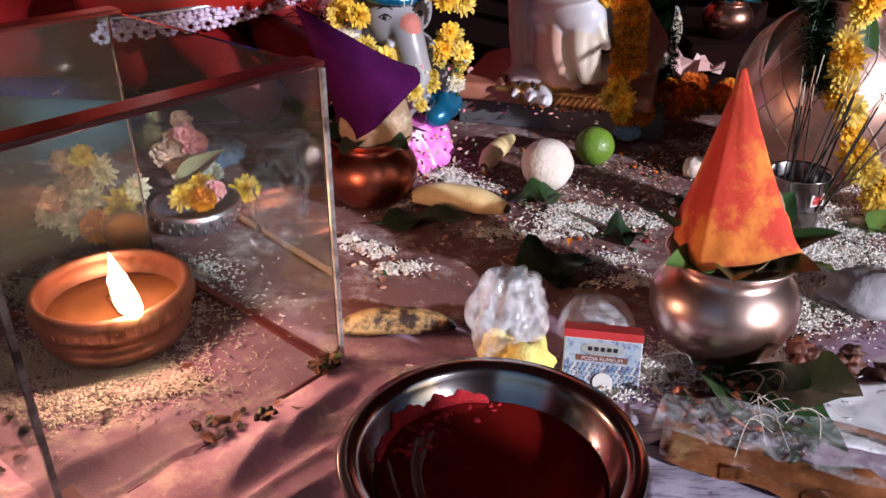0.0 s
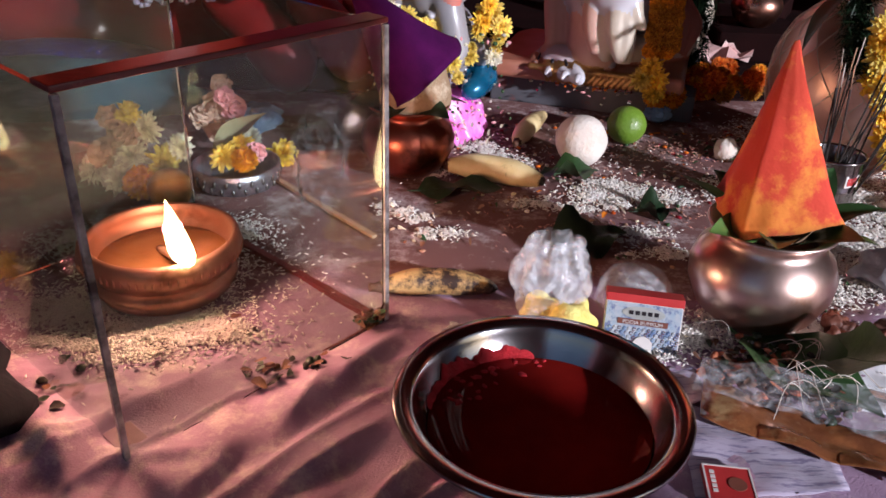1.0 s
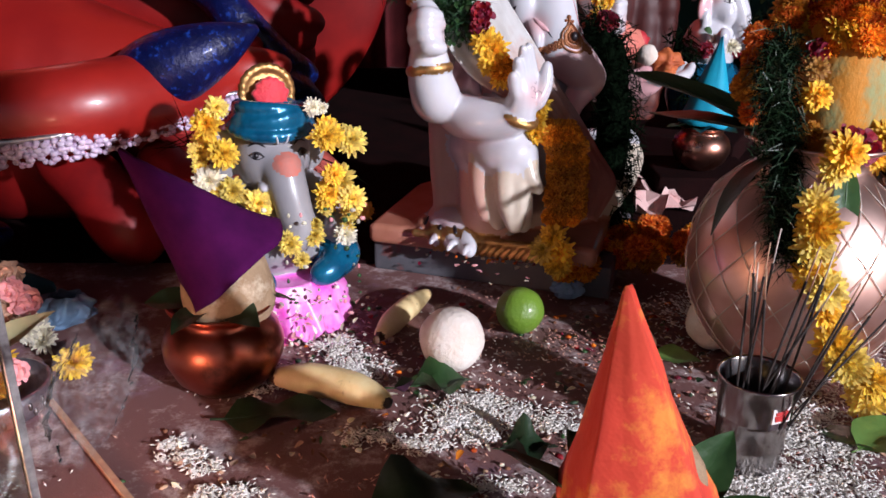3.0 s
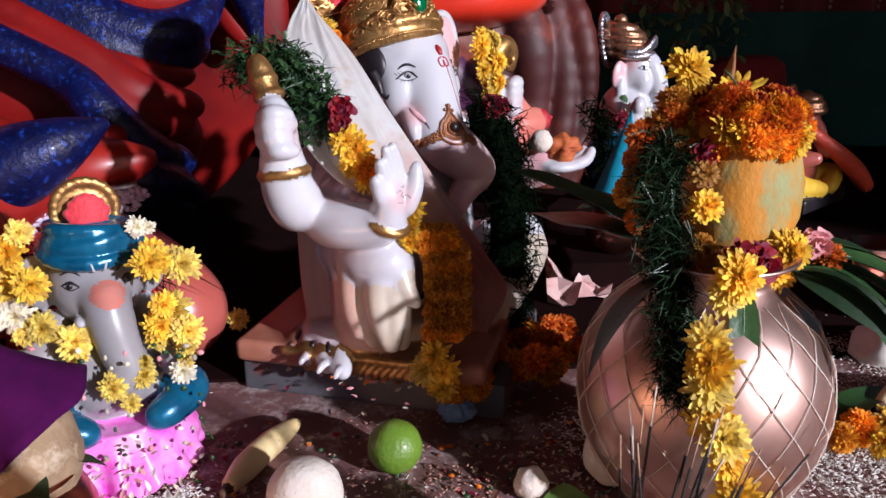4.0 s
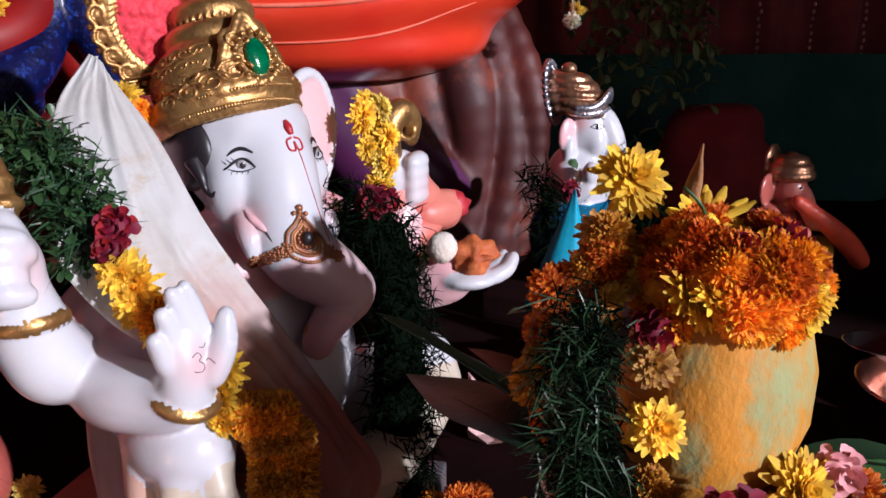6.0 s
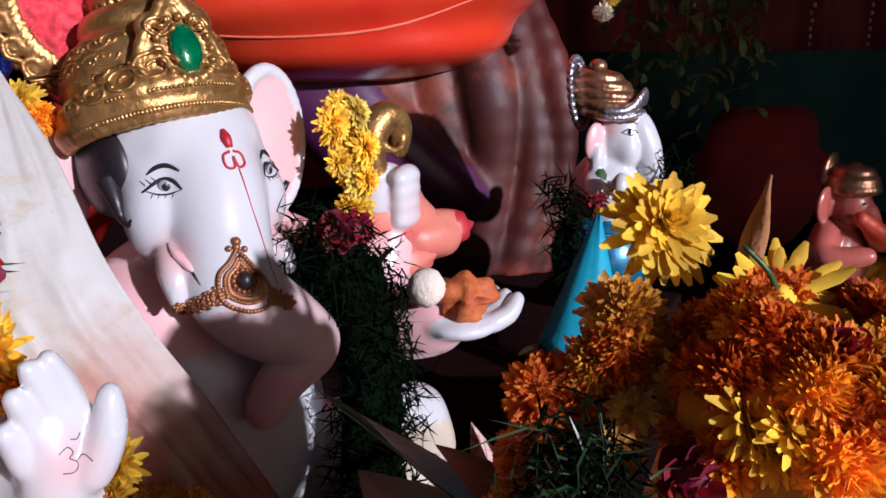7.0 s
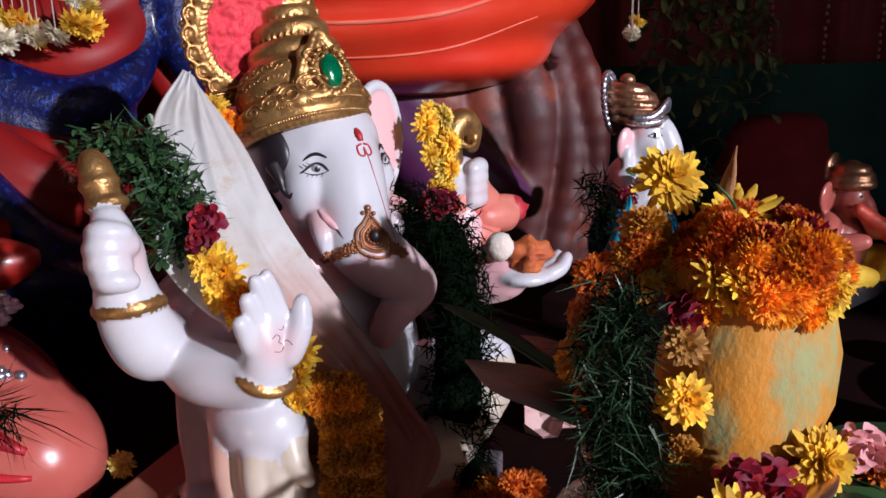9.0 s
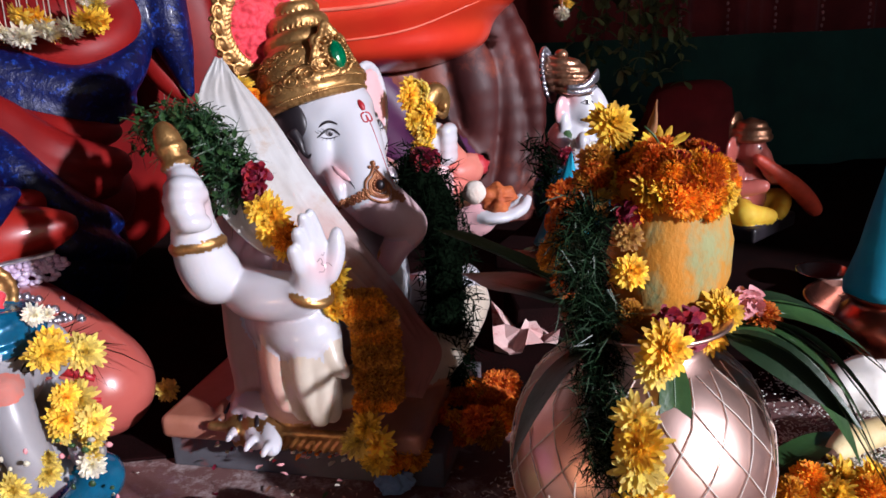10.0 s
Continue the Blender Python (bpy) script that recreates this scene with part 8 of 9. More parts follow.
def crumple(name, c, r, top, mat, label, cat, seed, n=56, m=26, amount=0.35):
    """A crumpled thin-walled bag: an uneven lump pulled up to a twisted peak, with thickness."""
    s = Shape()
    outer, inner = [], []
    for j in range(m + 1):
        t = j / m
        for i in range(n):
            a = 2 * math.pi * i / n
            rad = (math.sin(math.pi * min(1.0, 0.15 + 0.85 * (1 - t))) ** 0.7) * (1 - 0.25 * t)
            q = Vector((math.cos(a) * rad, math.sin(a) * rad, t))
            k = 1 + amount * (abs(noise.noise(q * 2.6 + Vector((seed, 0, 0)))) * 1.4 - 0.4) + amount * 0.5 * (abs(noise.noise(q * 6 + Vector((0, seed, 0)))) - 0.25)
            k += 0.16 * t * math.cos(7 * a + seed + 2.5 * t) + 0.08 * t * math.cos(13 * a + 2 * seed)
            p = Vector((q.x * r[0] * k, q.y * r[1] * k, 0)) + Vector(top) * t
            outer.append(p)
            inner.append(p * 0.97 + Vector((0, 0, 0.0006)))
    faces = []
    for j in range(m):
        for i in range(n):
            k = (i + 1) % n
            faces.append((j * n + i, j * n + k, (j + 1) * n + k, (j + 1) * n + i))
    o = len(outer)
    s.add(outer + inner, faces + [tuple(o + i for i in f)[::-1] for f in faces] + [(i, o + i, o + (i + 1) % n, (i + 1) % n) for i in range(n)])
    ob = part(name, s, mat, at=Matrix.Translation(c))
    ob.visible_shadow = mat not in (PLASTIC, CLEAR_BAG)
    return tagged(ob, label, cat)


crumple("plastic_bag", (0.052, 0.545, 0.001), (0.036, 0.028), (0.004, 0.02, 0.086), PLASTIC, "crumpled clear plastic bag of yellow powder", "plastic bag", 3, amount=0.28)
ball("turmeric_lump", (0.068, 0.532, 0.02), 0.022, TURMERIC, "lump of yellow turmeric in a plastic bag", "powder", 0.5, 4, 24, 1.0)
s = Shape()
blob(s, (0, 0, 0), (0.018, 0.016, 0.02), 0, 16, 12, 0.5, 9)
tagged(part("turmeric_lump", s, TURMERIC, at=Matrix.Translation((0.048, 0.55, 0.018))), "lump of yellow turmeric inside a bag", "powder")
s = Shape()
lathe(s, [(0.034, 0.0), (0.035, 0.004), (0.033, 0.02), (0.026, 0.032), (0.014, 0.037), (0.0, 0.038), (0.0, 0.0365), (0.013, 0.0358), (0.025, 0.031), (0.0315, 0.0195), (0.0335, 0.004)], 40)
ob = part("plastic_dome", s, PLASTIC, at=Matrix.Translation((0.135, 0.6, 0.001)))
ob.visible_shadow = False
tagged(ob, "clear plastic dome lid on the cloth", "lid")
crumple("plastic_film", (-0.0, 0.525, 0.002), (0.035, 0.02), (-0.01, 0.0, 0.018), PLASTIC, "crushed clear plastic film on the cloth", "plastic film", 8, amount=0.5)

# leaf plate with dried scraps, wrappers and papers before the copper pot
one_leaf("plate_leaf", (0.215, 0.545, 0.008), -58, 0, 0, 0.125, 0.075, LEAF, "green leaf curled up under dried scraps", -0.1, 0.35, 71, "offering leaves", 0.2)
one_leaf("plate_leaf", (0.272, 0.535, 0.006), -75, 22, 35, 0.1, 0.05, LEAF, "green leaf curled up beside dried scraps", -0.3, 0.5, 79, "offering leaves", 0.3)
one_leaf("plate_leaf", (0.075, 0.882, 0.006), 10, 2, 0, 0.075, 0.045, LEAF, "green leaf holding a few nuts", 0.0, 0.5, 72, "offering leaves", 0.7)
one_leaf("plate_leaf", (0.17, 0.79, 0.005), 5, 0, 0, 0.05, 0.036, LEAF_DARK, "green leaf with crumbs on rice", 0.0, 0.5, 73, "offering leaves", 0.8)
one_leaf("plate_leaf", (-0.07, 0.825, 0.005), 8, 4, 0, 0.1, 0.05, LEAF_DARK, "nearly black leaf lying on the cloth", 0.1, 0.2, 74, "offering leaves", 0.4)
one_leaf("plate_leaf", (0.07, 0.7, 0.006), 20, 8, 10, 0.09, 0.06, LEAF_DARK, "nearly black leaf lying on the cloth", 0.2, 0.3, 75, "offering leaves", 0.5)
one_leaf("plate_leaf", (0.33, 0.955, 0.006), -15, 5, 0, 0.05, 0.035, LEAF_LIGHT, "bright green leaf on petals", 0.1, 0.3, 76, "offering leaves")
one_leaf("plate_leaf", (0.47, 0.8, 0.006), 25, 8, 0, 0.07, 0.05, LEAF_LIGHT, "bright green leaf on rice", 0.1, 0.3, 77, "offering leaves")
one_leaf("plate_leaf", (0.45, 0.83, 0.004), -30, 4, 0, 0.07, 0.03, LEAF, "green leaf on rice", 0.1, 0.2, 78, "offering leaves")


def scraps(name, spots, count, size, mats, label, seed, cat="scraps", lift=0.0):
    """Many small dried bits, petals and crumbs strewn on the cloth: (x, y, spread)."""
    rr = random.Random(seed)
    s = Shape()
    for _ in range(count):
        x, y, w = spots[rr.randrange(len(spots))]
        p = (x + rr.gauss(0, w), y + rr.gauss(0, w))
        z = max(0, fold_height(*p)) + size * 0.2 + lift * rr.random()
        if rr.random() < 0.55:
            petal(s, (*p, z), (rr.gauss(0, 1), rr.gauss(0, 1), rr.uniform(-0.1, 0.35)), size * rr.uniform(0.7, 2.2), size * rr.uniform(0.5, 1.3), size * 0.2, rr.randrange(len(mats)), rr.uniform(-0.2, 0.4))
        else:
            blob(s, (*p, z), (size * rr.uniform(0.3, 0.9), size * rr.uniform(0.3, 0.6), size * 0.3), rr.randrange(len(mats)), 6, 4, 0.5, rr.random() * 9, rr.uniform(0, 180))
    return tagged(part(name, s, mats), label, cat, kind="stuff")


scraps("dried_scraps", [(0.235, 0.505, 0.014), (0.255, 0.485, 0.014), (0.185, 0.5, 0.008), (0.205, 0.498, 0.014), (0.25, 0.46, 0.014), (0.23, 0.495, 0.02)], 230, 0.0075, [DRY, DRY, STICK, paint("dried_red", (0.32, 0.06, 0.03), 0.6, (0.4, 0.13, 0.05), 60), LEAF_DARK], "dried brown and red flower scraps heaped on a leaf", 81, lift=0.014)
s = Shape()
rl = random.Random(19)
for i in range(22):
    x, y = 0.255 + rl.gauss(0, 0.02), 0.49 + rl.gauss(0, 0.018)
    a = rl.uniform(0, 6.28)
    tube(s, spline([(x, y, 0.012, 0.0004), (x + 0.02 * math.cos(a), y + 0.02 * math.sin(a), 0.02 + rl.random() * 0.012, 0.0004), (x + 0.045 * math.cos(a + 0.5), y + 0.045 * math.sin(a + 0.5), 0.008, 0.0003)], 4), 4)
tagged(part("fibres", s, STRING), "pale curled fibres over dried scraps", "fibres", kind="stuff")
rl = random.Random(23)
for i in range(15):
    ball("dried_nut", (0.318 + rl.gauss(0, 0.02), 0.553 + rl.gauss(0, 0.012), 0.007 + 0.006 * (i % 2)), rl.uniform(0.006, 0.0105), paint("date_skin_%d" % i, (0.1 + 0.016 * i, 0.05 + 0.002 * i, 0.035), 0.5, (0.08, 0.03, 0.02), 40, 0, 0.8, 160), "wrinkled brown dried date on the cloth", "date", 0.8, i, 20, 0.75)


def sheet(name, corners, mat, label, cat, seed, bumps=0.004, n=16, thick=0.0006, z=0.003):
    """A crinkled sheet lying on the cloth between four corners, with thickness."""
    a, b, c, d = [Vector((*q, 0)) for q in corners]
    s = Shape()
    top, low = [], []
    for j in range(n + 1):
        for i in range(n + 1):
            u, v = i / n, j / n
            p = a.lerp(b, u).lerp(d.lerp(c, u), v)
            h = z + bumps * (abs(noise.noise(Vector((p.x * 30, p.y * 30, seed)))) * 2 + 0.7 * abs(noise.noise(Vector((p.x * 75, p.y * 75, seed + 3)))))
            top.append((p.x, p.y, h + thick))
            low.append((p.x, p.y, h))
    w = n + 1
    f = [(j * w + i, j * w + i + 1, (j + 1) * w + i + 1, (j + 1) * w + i) for j in range(n) for i in range(n)]
    o = w * w
    edge = list(range(w)) + [j * w + n for j in range(1, w)] + [n * w + i for i in range(n - 1, -1, -1)] + [j * w for j in range(n - 1, 0, -1)]
    s.add(top + low, f + [tuple(o + i for i in q)[::-1] for q in f] + [(edge[k], o + edge[k], o + edge[(k + 1) % len(edge)], edge[(k + 1) % len(edge)]) for k in range(len(edge))])
    ob = part(name, s, mat)
    if mat in (PLASTIC, WRAP):
        ob.visible_shadow = False
    return tagged(ob, label, cat)


NEWS = paint("lilac_newsprint", (0.46, 0.42, 0.52), 0.8, (0.4, 0.35, 0.46), 20, 0, 0.2, 300, (0.2, 0.17, 0.27), 130, 0.56, stretch=(0.35, 2.6, 1))
sheet("newspaper", [(0.13, 0.36), (0.235, 0.375), (0.24, 0.43), (0.14, 0.455)], NEWS, "scrap of grey-lilac newspaper on the cloth", "newspaper", 3)
sheet("paper_scrap", [(0.135, 0.455), (0.165, 0.46), (0.165, 0.505), (0.145, 0.505)], NEWS, "torn grey paper beside a box", "paper", 4)
TORN = paint("brown_wrapper", (0.36, 0.14, 0.05), 0.2, (0.2, 0.07, 0.03), 30, 0, 0.5, 90, (0.42, 0.26, 0.12), 16, 0.6, coat=0.8)
sheet("wrapper", [(0.15, 0.435), (0.3, 0.36), (0.315, 0.4), (0.165, 0.48)], TORN, "brown film wrapper lying crinkled", "wrapper", 6, 0.006, z=0.008)
sheet("plastic_wrap", [(0.15, 0.46), (0.33, 0.38), (0.37, 0.44), (0.17, 0.5)], WRAP, "clear plastic wrap over a brown wrapper", "plastic wrap", 7, 0.006, z=0.016)
sheet("white_paper", [(0.27, 0.46), (0.42, 0.42), (0.46, 0.53), (0.3, 0.53)], paint("white_paper", (0.84, 0.85, 0.9), 0.5, (0.74, 0.75, 0.82), 14), "creased white paper under dried scraps", "paper", 8, 0.003)
s = Shape()
tube(s, spline([(0.28, 0.475, 0.012, 0.004), (0.32, 0.455, 0.012, 0.004), (0.37, 0.42, 0.01, 0.004)], 5), 8, flat=0.4)
tagged(part("brown_strap", s, TORN), "brown strap lying on white paper", "strap")


def match_card():
    c = thing("match_card", 0.155, 0.372, 0.008, "red and white printed card on newspaper", "card")
    c.matrix_basis = pose(0.153, 0.372, 0.0085, 0, 0, -6)
    s = Shape()
    slab(s, (-0.016, -0.02, 0), (0.016, 0.014, 0.004), edge=0.0005)
    part("card", s, CARD_RED, c, smooth=False)
    s = Shape()
    for lo, hi in (((-0.0155, -0.0195), (0.0155, -0.0183)), ((-0.0155, 0.0123), (0.0155, 0.0135)), ((-0.0155, -0.0183), (-0.0143, 0.0123)), ((0.0143, -0.0183), (0.0155, 0.0123))):
        slab(s, (*lo, 0.0039), (*hi, 0.0044))
    part("white_border", s, CARD_WHITE, c, smooth=False)
    s = Shape()
    for i in range(5):
        slab(s, (-0.0115, -0.0115 + 0.0042 * i, 0.0039), (-0.0085, -0.0087 + 0.0042 * i, 0.0044))
    part("name_bars", s, CARD_WHITE, c, smooth=False)
    s = Shape()
    lathe(s, [(0.0, 0.0), (0.006, 0.0), (0.006, 0.0006), (0.0, 0.0006)], 20)
    ob = part("round_mark", s, CARD_BROWN, c, smooth=False)
    ob.matrix_basis = pose(0.005, -0.003, 0.0039)
    return c


match_card()

# lump of grey camphor and a folded grey cloth at the edge of the rice
s = Shape()
blob(s, (0, 0, 0.012), (0.05, 0.03, 0.022), 0, 24, 14, 0.5, 6, -10)
tagged(part("grey_cloth_lump", s, ROCK, at=Matrix.Translation((0.408, 0.655, 0))), "crumpled grey cloth on spilled rice", "cloth")

# things beyond the glass case
def patterned_bowl():
    b = thing("patterned_bowl", -0.275, 0.83, 0.001, "small silver patterned bowl with flowers and a leaf", "bowl")
    s = Shape()
    lathe(s, [(0.0, 0.0), (0.03, 0.0), (0.042, 0.006), (0.048, 0.02), (0.049, 0.03), (0.046, 0.031), (0.044, 0.02), (0.036, 0.008), (0.0, 0.006)], 40)
    part("body", s, SILVER, b)
    s = Shape()
    for i in range(22):
        for j in range(2):
            a = 2 * math.pi * (i + 0.5 * j) / 22
            r = 0.0455 + 0.0028 * j
            blob(s, (r * math.cos(a), r * math.sin(a), 0.012 + 0.009 * j), (0.0022, 0.0022, 0.0042), 0, 6, 4, turn=40 * i)
    part("raised_pattern", s, paint("tarnished_silver", (0.3, 0.28, 0.28), 0.3, (0.1, 0.09, 0.09), 90, 0.9, 0.4, 200), b)
    return b


patterned_bowl()
one_leaf("plate_leaf", (-0.315, 0.885, 0.012), 40, 42, 0, 0.085, 0.045, paint("pale_cream_leaf", (0.5, 0.46, 0.26), 0.5, (0.4, 0.38, 0.2), 30, 0, 0.2, 150), "pale cream leaf standing behind a silver bowl", 0.3, 0.4, 90, "offering leaves")
garland("tall heap of wilted pink and white flowers beyond a silver bowl", [(-0.33, 0.965, 0.02, 0.02, "dusty"), (-0.3, 0.955, 0.02, 0.018, "white"), (-0.335, 0.97, 0.05, 0.019, "dusty"), (-0.31, 0.965, 0.048, 0.018, "pink"), (-0.325, 0.975, 0.075, 0.015, "dusty"), (-0.35, 0.96, 0.035, 0.018, "dusty"), (-0.3, 0.94, 0.03, 0.016, "white"), (-0.318, 0.958, 0.065, 0.014, "pink"), (-0.285, 0.945, 0.014, 0.015, "white")], 94, (0.1, -0.8, 0.4), 0.5, "flower_heap", "flowers")
crumple("pale_blue_cloth", (-0.3, 0.995, 0.001), (0.04, 0.03), (0.015, 0.0, 0.042), BLUEP, "crumpled pale blue cloth beside wilted flowers", "cloth", 21)
crumple("plastic_bag", (-0.168, 0.775, 0.001), (0.036, 0.1), (-0.02, 0.1, 0.078), CLEAR_BAG, "crumpled clear plastic bag lying empty on the cloth", "plastic bag", 12, amount=0.5)
garland("mixed yellow and orange flowers in a silver bowl", [(-0.285, 0.82, 0.04, 0.017, "pale"), (-0.262, 0.815, 0.038, 0.016, "orange"), (-0.272, 0.84, 0.043, 0.018, "yellow"), (-0.255, 0.835, 0.04, 0.014, "pink")], 91, (0, -0.5, 0.8), 0.5, "flower_heap", "flowers")
garland("single yellow flower on the cloth", [(-0.238, 0.905, 0.012, 0.019, "yellow")], 92, (0.1, -0.6, 0.6), 0.1, "yellow_flower", "flower")
garland("heap of white and orange flowers behind a glass case", [(-0.4, 0.8, 0.02, 0.02, "white"), (-0.37, 0.785, 0.022, 0.02, "orange"), (-0.385, 0.8, 0.045, 0.021, "white"), (-0.41, 0.795, 0.05, 0.019, "dusty"), (-0.35, 0.8, 0.04, 0.02, "pale"), (-0.39, 0.805, 0.07, 0.02, "dusty"), (-0.365, 0.81, 0.075, 0.018, "white"), (-0.34, 0.79, 0.02, 0.018, "dusty"), (-0.425, 0.8, 0.03, 0.02, "white"), (-0.405, 0.81, 0.085, 0.015, "dusty"), (-0.33, 0.81, 0.055, 0.016, "white"), (-0.38, 0.8, 0.095, 0.013, "pale")], 93, (0.1, -0.8, 0.4), 0.5, "flower_heap", "flowers")
ball("orange_fruit", (-0.335, 0.77, 0.022), 0.023, paint("orange_peel", (0.6, 0.26, 0.04), 0.45, (0.5, 0.18, 0.03), 20, 0, 0.5, 260), "orange fruit behind a glass case", "fruit")
TEAL_TINT = paint("dim_teal_tint", (0.006, 0.065, 0.085), 0.7, (0.004, 0.04, 0.055), 9, 0, 0.4, 200)
# added lump: stands for the teal look of the case's panes
s = Shape()
blob(s, (0, 0, 0.02), (0.24, 0.05, 0.055), 0, 40, 18, 0.35, 2, 4)
tagged(part("teal_cloth", s, TEAL_TINT, at=Matrix.Translation((-0.6, 1.07, 0.0))), "added teal lump standing for the teal look of the case's glass", "cloth")
s = Shape()
slab(s, (-0.12, -0.003, 0), (0.12, 0.003, 0.004), edge=0.001, m=pose(-0.19, 0.8, 0.002, 0, 0, -47))
tagged(part("wooden_strip", s, STICK_END, smooth=False), "pale wooden strip lying on the cloth", "strip")
# dark bag and flowers left of the case
s = Shape()
blob(s, (0, 0, 0.03), (0.075, 0.09, 0.055), 0, 28, 16, 0.35, 11, 20)
tagged(part("dark_bag", s, paint("dark_bag", (0.009, 0.009, 0.014), 0.8, (0.006, 0.006, 0.01), 20, 0, 0.4, 80, spec=0.1), at=Matrix.Translation((-0.4, 0.395, 0))), "dark crumpled bag beside a glass case", "bag")
garland("white flower string beside a glass case", strung([(-0.46, 0.5, 0.02), (-0.475, 0.54, 0.03), (-0.49, 0.58, 0.05), (-0.5, 0.6, 0.08)], 0.022, 0.017, ["white", "pale"], 95), 96)
# camphor bits, charred crumbs near the case
scraps("charred_crumbs", [(-0.205, 0.53, 0.008), (-0.22, 0.535, 0.01), (-0.24, 0.535, 0.008), (-0.26, 0.51, 0.006), (-0.165, 0.475, 0.01), (-0.13, 0.49, 0.008), (-0.33, 0.46, 0.02)], 60, 0.0075, [DRY, LEAF_DARK, STICK], "charred crumbs and petals on white cloth", 97)
scraps("leaf_wad", [(-0.092, 0.556, 0.006), (-0.1, 0.552, 0.006), (-0.176, 0.478, 0.008)], 46, 0.006, [DRY, BALLB, LEAF], "small brown wad of leaves at a glass case's corner", 98, lift=0.012)

# ---- right side: plates, bowl, flowers, rice heap ----
def metal_dish(x, y, r, mat, label, h=0.02):
    d = thing("dish", x, y, 0.001, label, "dish")
    s = Shape()
    lathe(s, [(0, 0), (r * 0.7, 0), (r * 0.78, 0.002), (r * 0.95, h), (r, h + 0.001), (r, h + 0.003), (r * 0.94, h + 0.002), (r * 0.76, 0.004), (0, 0.003)], 48)
    part("body", s, mat, d)
    return d


metal_dish(0.99, 1.47, 0.11, COPPER, "wide shallow copper plate with scraps")
metal_dish(0.97, 1.6, 0.045, STEEL, "small steel dish on the cloth", 0.025)
garland("loose orange and yellow marigolds on rice", [(0.655, 1.045, 0.016, 0.02, "orange"), (0.69, 1.05, 0.016, 0.02, "yellow"), (0.72, 1.045, 0.015, 0.019, "yellow"), (0.67, 1.02, 0.016, 0.019, "yellow"), (0.705, 1.02, 0.015, 0.018, "orange"), (0.74, 1.03, 0.015, 0.018, "yellow"), (0.63, 1.03, 0.015, 0.017, "orange")], 101, (0, -0.5, 0.8), 0.5, "flower_heap", "flowers")
s = Shape()
blob(s, (0, 0, 0), (0.06, 0.045, 0.035), 0, 26, 16, 0.5, 5)
tagged(part("rice_heap", s, RICE, at=Matrix.Translation((0.815, 1.23, 0.004))), "heap of white rice on the cloth", "rice")
one_leaf("plate_leaf", (0.62, 1.06, 0.01), 30, 10, 0, 0.14, 0.04, LEAF, "green leaf lying beside a kalash", 0.2, 0.2, 105, "offering leaves")
s = Shape()
rr = random.Random(44)
rows = [[(0.405 + 0.017 * i + rr.gauss(0, 0.004), 1.4 + 0.016 * j + rr.gauss(0, 0.004), 0.006 + 0.055 * rr.random() * (0.4 + 0.2 * j)) for i in range(6)] for j in range(5)]
top = [p for row in rows for p in row]
quads = [(j * 6 + i, j * 6 + i + 1, j * 6 + i + 7, j * 6 + i + 6) for j in range(4) for i in range(5)]
s.add(top + [(x, y, z - 0.001) for x, y, z in top], quads + [tuple(30 + k for k in q)[::-1] for q in quads])
tagged(part("white_paper_packet", s, CARD_PINK, smooth=False), "crumpled white paper packet with red print", "packet")
crumple("blue_cloth_knot", (0.262, 1.1, 0.001), (0.022, 0.016), (0, 0, 0.024), BLUEP, "small crumpled pale blue cloth by a board", "cloth", 15)

# hanging flowers, plant and beads before the curtain
def hanging(x, y, z, kinds, r, top, label, seed):
    rr = random.Random(seed)
    h = thing("hanging_flowers", x, y, z, label, "hanging flowers", "hanging flowers")
    for i, k in enumerate(kinds):
        px, py, pz = rr.gauss(0, r * 0.8), rr.gauss(0, r * 0.4), rr.gauss(0, r * 0.6)
        ob = part("flower", bloom_mesh(k, i % 3), None, h)
        ob.matrix_basis = resting((px, py, pz), (rr.gauss(0, 0.6), -0.6, -0.7)) @ Matrix.Diagonal((r, r, r, 1))
        s = Shape()
        tube(s, [(px, py, pz, 0.0009), (px * 0.4 + 0.003, py * 0.4, top - z, 0.0009)], 5)
        part("thread", s, STRING, h, "thin white thread")
    return h


hanging(-0.2, 1.54, 0.468, ["yellow", "white", "pale", "white", "yellow"], 0.021, 1.6, "bunch of white and yellow flowers hung on threads", 1)
hanging(-0.15, 1.55, 0.462, ["yellow", "white", "white", "pale"], 0.02, 1.6, "bunch of white and yellow flowers hung on threads", 2)
hanging(-0.115, 1.57, 0.474, ["yellow", "white", "pale"], 0.02, 1.6, "bunch of white and yellow flowers hung on threads", 3)
hanging(0.62, 2.0, 0.447, ["white", "pale", "white"], 0.015, 1.6, "small white flower hung on thread", 4)


def fern():
    f = thing("hanging_plant", 0.86, 2.32, 0.62, "dim green plant with small leaves before a curtain", "plant")
    s, l = Shape(), Shape()
    rr = random.Random(77)
    for i in range(38):
        a, d = rr.uniform(0, 6.28), rr.uniform(0.04, 0.22)
        e = Vector((d * math.cos(a), 0.5 * d * math.sin(a), -rr.uniform(0.02, 0.4)))
        mid = Vector((e.x * 0.6, e.y * 0.6, e.z * 0.25 + 0.05))
        pts = spline([(0, 0, 0.1, 0.0016), (*mid, 0.0014), (*e, 0.0008)], 7)
        tube(s, pts, 4)
        for p in pts[3:]:
            for _ in range(3):
                petal(l, p[:3], (rr.gauss(0, 1), rr.gauss(0, 1), rr.gauss(-0.3, 0.6)), rr.uniform(0.016, 0.042), 0.016, 0.002)
    part("stem", s, LEAF_DARK, f)
    part("leaves", l, paint("fern_green", (0.17, 0.22, 0.08), 0.5, (0.09, 0.14, 0.05), 20), f)
    return f


fern()
